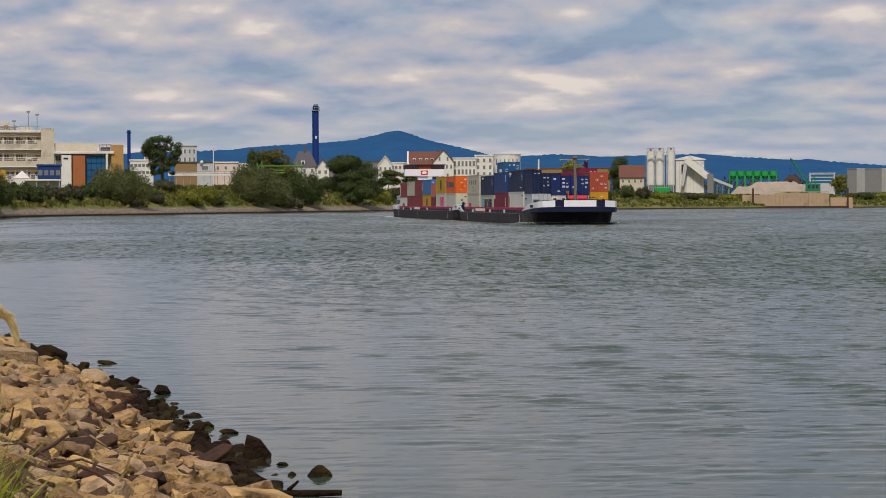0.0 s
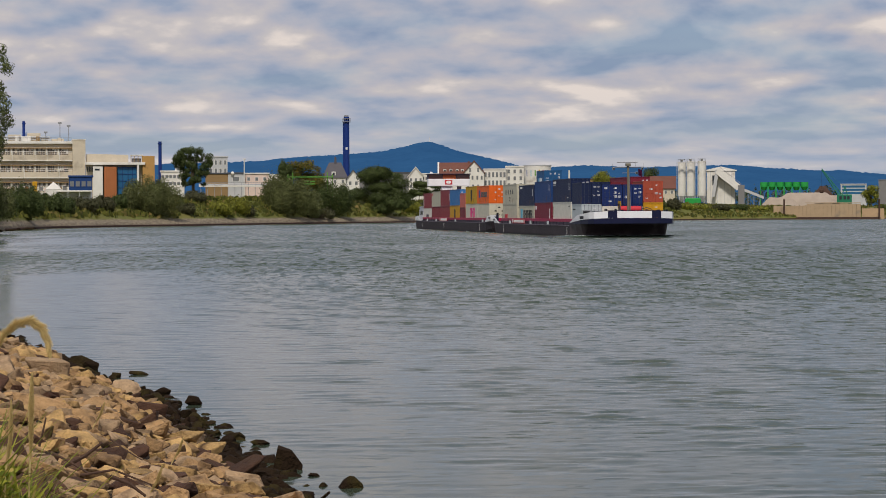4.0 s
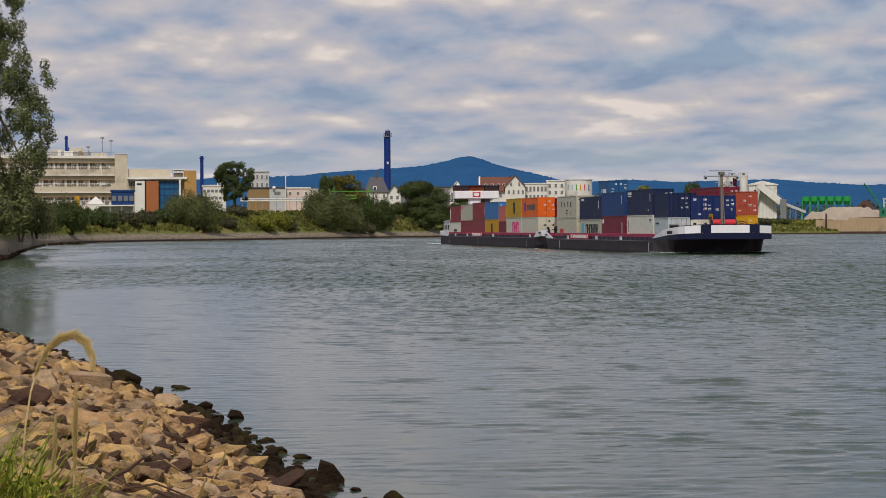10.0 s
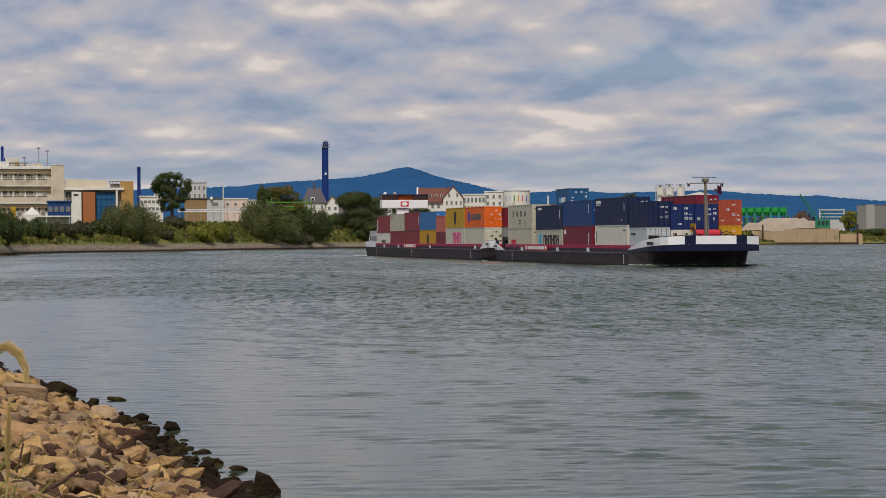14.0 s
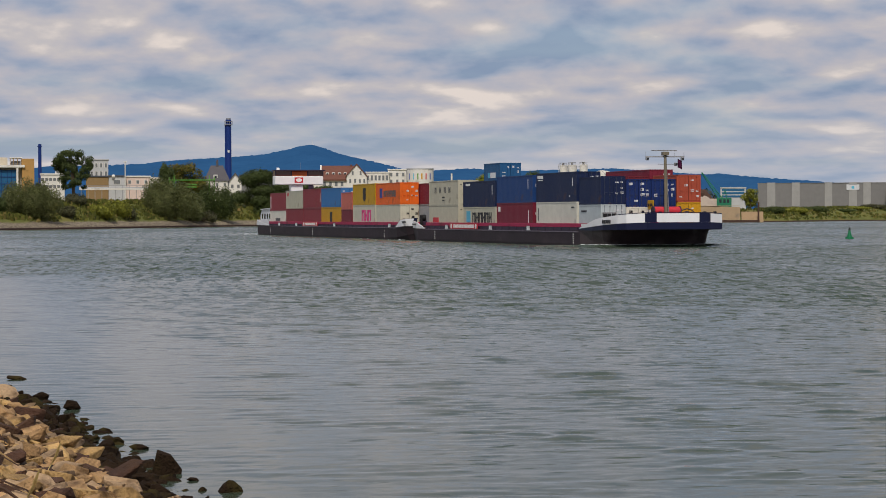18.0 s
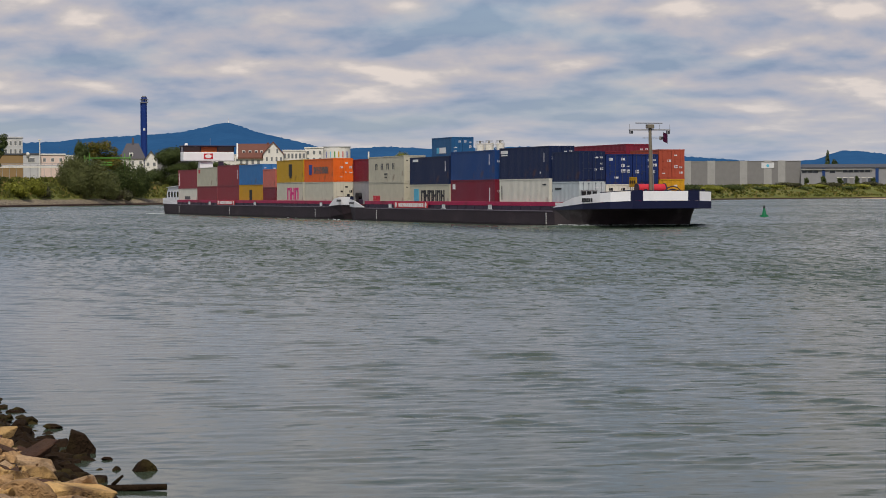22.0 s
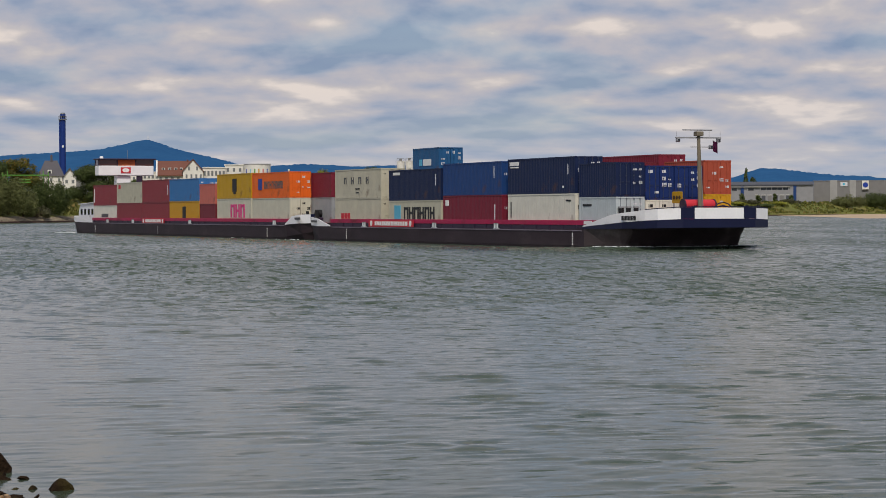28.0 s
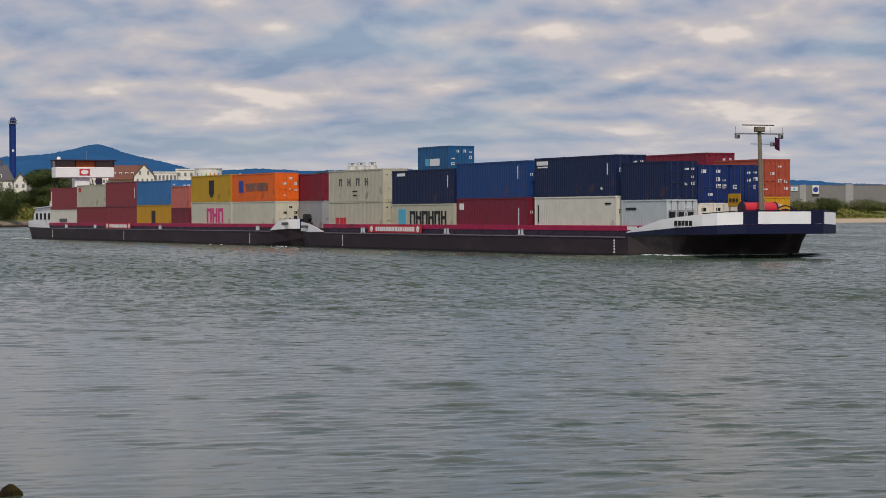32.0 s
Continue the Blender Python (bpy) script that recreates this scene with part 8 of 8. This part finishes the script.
def scatter_stones():
    rng = random.Random(21)
    placed, grid = [], {}

    def free(x, y, r):
        gx, gy = int(x / 0.5), int(y / 0.5)
        for i in (-1, 0, 1):
            for j in (-1, 0, 1):
                for a, b_, c in grid.get((gx + i, gy + j), ()):
                    if (a - x) ** 2 + (b_ - y) ** 2 < ((r + c) * 0.56) ** 2:
                        return False
        return True

    tries = 0
    while len(placed) < 5200 and tries < 120000:
        tries += 1
        y = 12 + 66 * rng.random() ** 1.5
        e = edge_x(y)
        x = e - rng.uniform(-0.12, min(9.5, 3 + y * 0.28))
        az = math.degrees(math.atan2(x, y))
        if az < -14 or az > 4:
            continue
        r = min(0.30, rng.lognormvariate(-2.2, 0.46))
        if e - x < 0.2 and rng.random() < 0.45:
            continue
        if not free(x, y, r):
            continue
        grid.setdefault((int(x / 0.5), int(y / 0.5)), []).append((x, y, r))
        placed.append((x, y, r))
    for _ in range(6000):  # chippings in the gaps
        y = 14 + 24 * rng.random() ** 1.2
        e = edge_x(y)
        x = e - rng.uniform(0.1, min(9.0, 3 + y * 0.26))
        az = math.degrees(math.atan2(x, y))
        if -14 < az < 3:
            placed.append((x, y, rng.uniform(0.025, 0.065)))
    placed.sort(key=lambda s: math.hypot(s[0], s[1]))
    V, F, mats, n0 = [], [], [], 0
    names = ["stone_tan", "stone_grey", "stone_ochre", "stone_brown", "stone_wet"]
    shapes = STONES + LUMPS + CHIPS
    arrays = [(np.array([v.co for v in me.vertices]), [tuple(p.vertices) for p in me.polygons]) for me in shapes]
    near = 0
    for k, (x, y, r) in enumerate(placed):
        z = near_z(x, y)
        d = edge_x(y) - x
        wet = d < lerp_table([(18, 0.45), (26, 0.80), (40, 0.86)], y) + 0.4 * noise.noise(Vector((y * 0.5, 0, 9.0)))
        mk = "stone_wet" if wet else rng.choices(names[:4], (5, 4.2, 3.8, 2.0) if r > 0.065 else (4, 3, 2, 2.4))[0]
        rot = Euler((rng.uniform(-0.5, 0.5), rng.uniform(-0.5, 0.5), rng.uniform(0, 6.28)))
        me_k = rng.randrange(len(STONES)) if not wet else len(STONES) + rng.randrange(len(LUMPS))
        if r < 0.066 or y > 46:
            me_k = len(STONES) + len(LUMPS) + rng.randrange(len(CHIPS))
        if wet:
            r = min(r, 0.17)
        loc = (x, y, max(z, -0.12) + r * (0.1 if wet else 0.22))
        if r > 0.1 and near < 300 and 15 < y < 32:
            near += 1
            ob = new("stone", shapes[me_k])
            if not shapes[me_k].materials:
                shapes[me_k].materials.append(M["stone_tan"])
            ob.parent = riverbank
            ob.material_slots[0].link = "OBJECT"
            ob.material_slots[0].material = M[mk]
            ob.matrix_basis = Matrix.LocRotScale(loc, rot, (r, r, r))
            continue
        v, f = arrays[me_k]
        w = (np.array(rot.to_matrix()) @ (v * r).T).T + np.array(loc)
        V.append(w)
        F += [tuple(i + n0 for i in q) for q in f]
        mats += [names.index(mk)] * len(f)
        n0 += len(v)
    me = bpy.data.meshes.new("riprap")
    me.from_pydata(np.concatenate(V).tolist(), [], F)
    for nm in names:
        me.materials.append(M[nm])
    me.polygons.foreach_set("material_index", mats)
    ob = new("riprap", me)
    tagged(ob, "loose tan and grey riprap stones, dark and wet at the waterline", "stones", kind="stuff")


scatter_stones()


def hewn(points):
    bm = B()
    vs = [bm.verts.new(p) for p in points]
    bmesh.ops.convex_hull(bm, input=vs)
    bmesh.ops.delete(bm, geom=[v for v in bm.verts if not v.link_faces], context="VERTS")
    bmesh.ops.bevel(bm, geom=bm.edges[:], offset=0.06, clamp_overlap=True, segments=2, affect="EDGES", profile=0.6)
    me = bpy.data.meshes.new("stone")
    bm.to_mesh(me)
    bm.free()
    return me


PYRAMID = [(-1.1, -0.7, -0.6), (1.2, -0.6, -0.6), (0.9, 0.8, -0.6), (-0.9, 0.8, -0.6), (-0.35, -0.2, 0.85), (0.15, 0.15, 0.78), (0.25, -0.5, 0.6), (0.85, -0.2, 0.25), (-0.8, -0.2, 0.15), (-0.6, 0.5, 0.3)]
LEANING = [(-0.95, -0.7, -0.9), (0.95, -0.7, -0.9), (0.9, 0.8, -0.9), (-0.8, 0.8, -0.9), (-0.85, -0.5, 0.85), (-0.7, 0.6, 0.95), (0.1, -0.5, 0.8), (0.2, 0.6, 0.75), (0.95, -0.4, 0.05), (0.85, 0.6, 0.0)]


def boulder(x, y, r, sx, sy, sz, rz, mk, label, seed):
    me = hewn(PYRAMID) if seed == 411 else hewn(LEANING) if seed == 412 else lump_mesh(seed, 0.8) if mk == "stone_wet" else stone_mesh(seed, 0.8)
    me.name = "boulder"
    if mk == "stone_wet" and seed not in (411, 412):
        r *= 0.78
    me.materials.append(M[mk])
    ob = new("boulder", me)
    ob.matrix_basis = Matrix.LocRotScale((x, y, max(near_z(x, y), -0.02) + r * sz * 0.5), Euler((0.1, 0.15, rz)), (r * sx, r * sy, r * sz))
    return tagged(ob, label, "boulder")


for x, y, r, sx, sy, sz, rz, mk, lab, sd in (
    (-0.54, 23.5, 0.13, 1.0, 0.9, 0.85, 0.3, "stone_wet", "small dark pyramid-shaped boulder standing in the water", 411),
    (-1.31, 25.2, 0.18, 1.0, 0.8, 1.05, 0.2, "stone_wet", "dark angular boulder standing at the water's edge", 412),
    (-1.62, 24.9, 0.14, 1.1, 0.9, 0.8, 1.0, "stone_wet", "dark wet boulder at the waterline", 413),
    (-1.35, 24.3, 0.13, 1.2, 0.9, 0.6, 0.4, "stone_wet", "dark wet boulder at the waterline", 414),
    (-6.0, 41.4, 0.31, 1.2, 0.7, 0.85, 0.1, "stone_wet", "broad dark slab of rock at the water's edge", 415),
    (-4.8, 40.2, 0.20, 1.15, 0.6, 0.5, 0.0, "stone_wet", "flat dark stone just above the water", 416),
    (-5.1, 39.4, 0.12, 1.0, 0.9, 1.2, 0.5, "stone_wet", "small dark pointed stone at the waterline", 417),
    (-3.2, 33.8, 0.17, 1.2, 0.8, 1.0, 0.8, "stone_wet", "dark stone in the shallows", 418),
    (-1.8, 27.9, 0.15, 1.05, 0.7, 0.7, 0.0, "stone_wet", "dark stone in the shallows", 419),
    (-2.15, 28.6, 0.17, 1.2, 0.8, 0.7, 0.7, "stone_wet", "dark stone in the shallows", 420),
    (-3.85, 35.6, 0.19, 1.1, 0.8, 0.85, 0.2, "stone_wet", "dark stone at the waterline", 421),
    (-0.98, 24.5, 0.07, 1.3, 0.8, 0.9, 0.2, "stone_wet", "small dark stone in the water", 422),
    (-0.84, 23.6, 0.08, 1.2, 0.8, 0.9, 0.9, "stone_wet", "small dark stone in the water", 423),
    (-1.12, 20.35, 0.33, 1.3, 0.9, 0.6, 0.5, "stone_ochre", "large pale ochre stone near the waterline", 424),
    (-5.3, 33.2, 0.36, 1.2, 0.8, 0.7, 0.1, "stone_grey", "large grey-brown stone among the riprap", 425),
    (-1.75, 20.0, 0.26, 1.2, 0.8, 0.7, 0.9, "stone_ochre", "pale ochre stone with a sharp edge", 426),
    (-1.45, 19.2, 0.24, 1.0, 0.8, 0.8, 0.3, "stone_tan", "tan angular stone near the waterline", 427),
):
    boulder(x, y, r, sx, sy, sz, rz, mk, lab, sd)

drift = thing("driftwood", pose(-0.62, 21.9, 0.02, 0, 0, 0), "dark waterlogged log lying along the waterline", "driftwood")
part("log", cyl(B(), (-0.35, 0.06, 0.0), (0.33, -0.03, 0.02), 0.04, 0.03, 10), M["stone_wet"], drift)
part("branch_stub", cyl(B(), (-0.2, 0.05, 0.04), (-0.1, -0.05, 0.14), 0.022, 0.012, 6), M["stone_wet"], drift)

M["twig"] = mat("twig", (0.075, 0.042, 0.028), 0.85, 0, 4, 0.3, 0.3)
M["straw"] = leaf_mat("straw", (0.52, 0.39, 0.16), (0.78, 0.62, 0.29))
M["grass_green"] = leaf_mat("grass_green", (0.075, 0.125, 0.012), (0.38, 0.38, 0.045), (0.5, 0.37, 0.11))


def bent_twig(pts, r, label):
    t = thing("twig", pose(0, 0, 0), label, "twig")
    for k, (p, q) in enumerate(zip(pts, pts[1:])):
        part("segment", cyl(B(), p, q, r * (1 - 0.2 * k), r * (0.8 - 0.2 * k), 6), M["twig"], t)


for pts, r in (([(-2.90, 19.0, 0.76), (-2.72, 19.0, 0.85), (-2.58, 19.0, 0.96)], 0.022), ([(-3.12, 19.0, 0.93), (-3.09, 19.0, 1.05), (-3.06, 19.0, 1.18)], 0.012), ([(-2.62, 18.0, 0.80), (-2.35, 18.0, 0.84), (-2.05, 18.0, 0.72)], 0.012),
               ([(-2.95, 18.6, 0.92), (-2.8, 18.5, 0.86), (-2.6, 18.4, 0.76)], 0.014), ([(-2.5, 18.9, 1.0), (-2.36, 18.8, 0.92), (-2.2, 18.7, 0.84)], 0.009), ([(-2.3, 17.4, 0.86), (-2.15, 17.4, 0.80), (-2.02, 17.4, 0.70)], 0.02)):
    bent_twig(pts, r, "dry brown twig lying on the stones")


def blade(V, F, p, h, lean, az, w, n=6, curl=0.0):
    """One bent blade as a narrow ribbon."""
    d = np.array((math.cos(az), math.sin(az), 0.0))
    s = np.array((1.0, 0.0, 0.0))
    base = len(V)
    for k in range(n + 1):
        u = k / n
        c = np.array(p) + d * (lean * u ** 2 + curl * max(0, u - 0.5) ** 2) + np.array((0, 0, h * (u - 0.35 * curl * max(0, u - 0.6) ** 2 * 4)))
        ww = w * (1 - u) ** 0.6 * 0.5 + 0.0006
        V += [tuple(c - s * ww), tuple(c + s * ww)]
        if k:
            b = base + 2 * (k - 1)
            F.append((b, b + 1, b + 3, b + 2))


def grass_tuft(x, y, n, hmax, spread, leaf, label, seed):
    """Bent blades of mixed width and small weed leaves between them."""
    r = random.Random(seed)
    V, F = [], []
    z = near_z(x, y)
    for _ in range(n):
        a = r.uniform(0, 6.28)
        q = spread * math.sqrt(r.random())
        h = hmax * r.uniform(0.3, 1.0) ** 1.5
        w = r.uniform(0.006, 0.014) if r.random() < 0.65 else r.uniform(0.016, 0.028)
        blade(V, F, (x + q * math.cos(a), y + q * math.sin(a), z - 0.02), h, h * r.uniform(0.05, 0.8), r.uniform(0, 6.28), w, curl=r.choice((0.0, 0.0, 0.5, 1.0)))
    for _ in range(n * 2):
        a, q = r.uniform(0, 6.28), spread * 1.25 * math.sqrt(r.random())
        c = Vector((x + q * math.cos(a), y + q * math.sin(a), z + hmax * (0.05 + 0.72 * r.random() ** 1.4)))
        u = Vector((r.gauss(0, 1), r.gauss(0, 1), r.gauss(0, 0.8))).normalized() * r.uniform(0.018, 0.042)
        w = u.cross(Vector((r.gauss(0, 1), r.gauss(0, 1), r.gauss(0, 1)))).normalized() * u.length * 0.38
        k = len(V)
        V += [tuple(c - u), tuple(c + w), tuple(c + u), tuple(c - w)]
        F.append((k, k + 1, k + 2, k + 3))
    me = bpy.data.meshes.new("grass_tuft")
    me.from_pydata([(vx - x, vy - y, vz - z) for vx, vy, vz in V], [], F)
    t = link_mesh("grass_tuft", me, M[leaf])
    t.location = (x, y, z)
    return tagged(t, label, "grass", kind="stuff")


def plume(x, y, z0, pts, w, label):
    """A dry grass stem with a soft drooping seed head, along points."""
    t = thing("grass_plume", pose(x, y, z0), label, "grass")
    bm = B()
    n = len(pts)
    for p, q in zip(pts, pts[1:]):
        cyl(bm, p, q, 0.006, 0.005, 5)
    part("stem", bm, M["straw"], t)
    r = random.Random(int(abs(x) * 1000))
    V, F = [], []
    P = [Vector(p) for p in pts]
    for k in range(5200):
        u = r.uniform(0.35, 0.999) * (n - 1)
        i = int(u)
        c = P[i].lerp(P[i + 1], u - i)
        d = (P[i + 1] - P[i]).normalized()
        o = Vector((r.gauss(0, 1), r.gauss(0, 1), r.gauss(0, 1))).normalized() * w * (0.3 + math.sin(math.pi * (u / (n - 1) - 0.35) / 0.65) * 0.8)
        e = c + o + d * 0.035
        s = Vector((r.gauss(0, 1), r.gauss(0, 1), r.gauss(0, 1))).normalized() * 0.0022
        b = len(V)
        V += [tuple(c - s), tuple(c + s), tuple(e)]
        F.append((b, b + 1, b + 2))
    me = bpy.data.meshes.new("seed_head")
    me.from_pydata(V, [], F)
    link_mesh("seed_head", me, M["straw"], t, "fluffy straw-coloured seed head")


# tall grass on the near slope, between the standing place and the stones
for k, (x, y, n, h, sp) in enumerate(((-2.42, 12.1, 300, 0.92, 0.17), (-2.22, 12.0, 280, 0.84, 0.16), (-2.60, 12.2, 280, 0.98, 0.18), (-2.06, 12.3, 150, 0.70, 0.14), (-2.8, 12.1, 220, 1.0, 0.2), (-3.1, 12.2, 220, 1.0, 0.2))):
    grass_tuft(x, y, n, h, sp, "grass_green", "tuft of bright green grass and weeds with dry stalks", 600 + k)
plume(-2.33, 12.0, 1.0, [(0, 0, 0), (0.02, 0, 0.52), (0.05, 0, 0.86), (0.08, 0, 1.04), (0.118, 0, 1.167), (0.175, 0, 1.271), (0.236, 0, 1.327), (0.314, 0, 1.348), (0.375, 0, 1.314), (0.411, 0, 1.243), (0.42, 0, 1.18)], 0.034, "tall arching straw-coloured grass plume")
plume(-2.04, 12.05, 1.0, [(0, 0, 0), (0.01, 0, 0.49), (0.02, 0, 0.67), (0.022, 0, 0.86), (0.028, 0, 1.03)], 0.019, "upright dry straw-coloured grass plume")
plume(-2.17, 12.1, 1.0, [(0, 0, 0), (0.0, 0, 0.5), (0.03, 0, 0.7), (0.035, 0, 0.88)], 0.014, "slender dry grass plume")
for x, y in ((-2.25, 22.0), (-2.02, 18.0), (-3.3, 24.0)):
    z = near_z(x, y)
    plume(x, y, z, [(-0.10, 0, 0.0), (-0.05, 0, 0.13), (0.02, 0, 0.25), (0.06, 0, 0.36)], 0.016, "short yellowed reed leaning over the stones")


def shore_rocks():
    """Dark stones along the foot of the bay shore, one loose heap."""
    rng = random.Random(31)
    V, F, n0 = [], [], 0
    for _ in range(300):
        az = rng.uniform(-11.9, -9.4)
        p = at(az, shore(az) + rng.uniform(-2.2, 1.0))
        me = STONES[rng.randrange(len(STONES))]
        r = rng.uniform(0.18, 0.5)
        rot = np.array(Euler((rng.uniform(-0.5, 0.5), rng.uniform(-0.5, 0.5), rng.uniform(0, 6.28))).to_matrix())
        V.append((rot @ (np.array([v.co for v in me.vertices]) * r).T).T + np.array((p.x, p.y, 0.05 + rng.uniform(0, 0.15))))
        F += [tuple(i + n0 for i in q.vertices) for q in me.polygons]
        n0 += len(me.vertices)
    me = bpy.data.meshes.new("shore_rocks")
    me.from_pydata(np.concatenate(V).tolist(), [], F)
    tagged(link_mesh("shore_rocks", me, M["stone_wet"]), "dark brown stones along the foot of the bay shore", "stones", kind="stuff")


shore_rocks()


# ---- what moves ----
def motions():
    def along(m):
        return [(t, pose(x, y, 0, 0, 0, -a) @ m) for t, x, y, a in TRACK]
    walk(barge, along(pose(-30, 0, 0)))
    walk(motor_ship, along(pose(-116, 0, 0)))
    walk(water, [(t, pose(0.06 * t, -0.20 * t, 0)) for t in range(0, 33, 8)])
    for c, m in CARGO:
        walk(c, along(m))


motions()
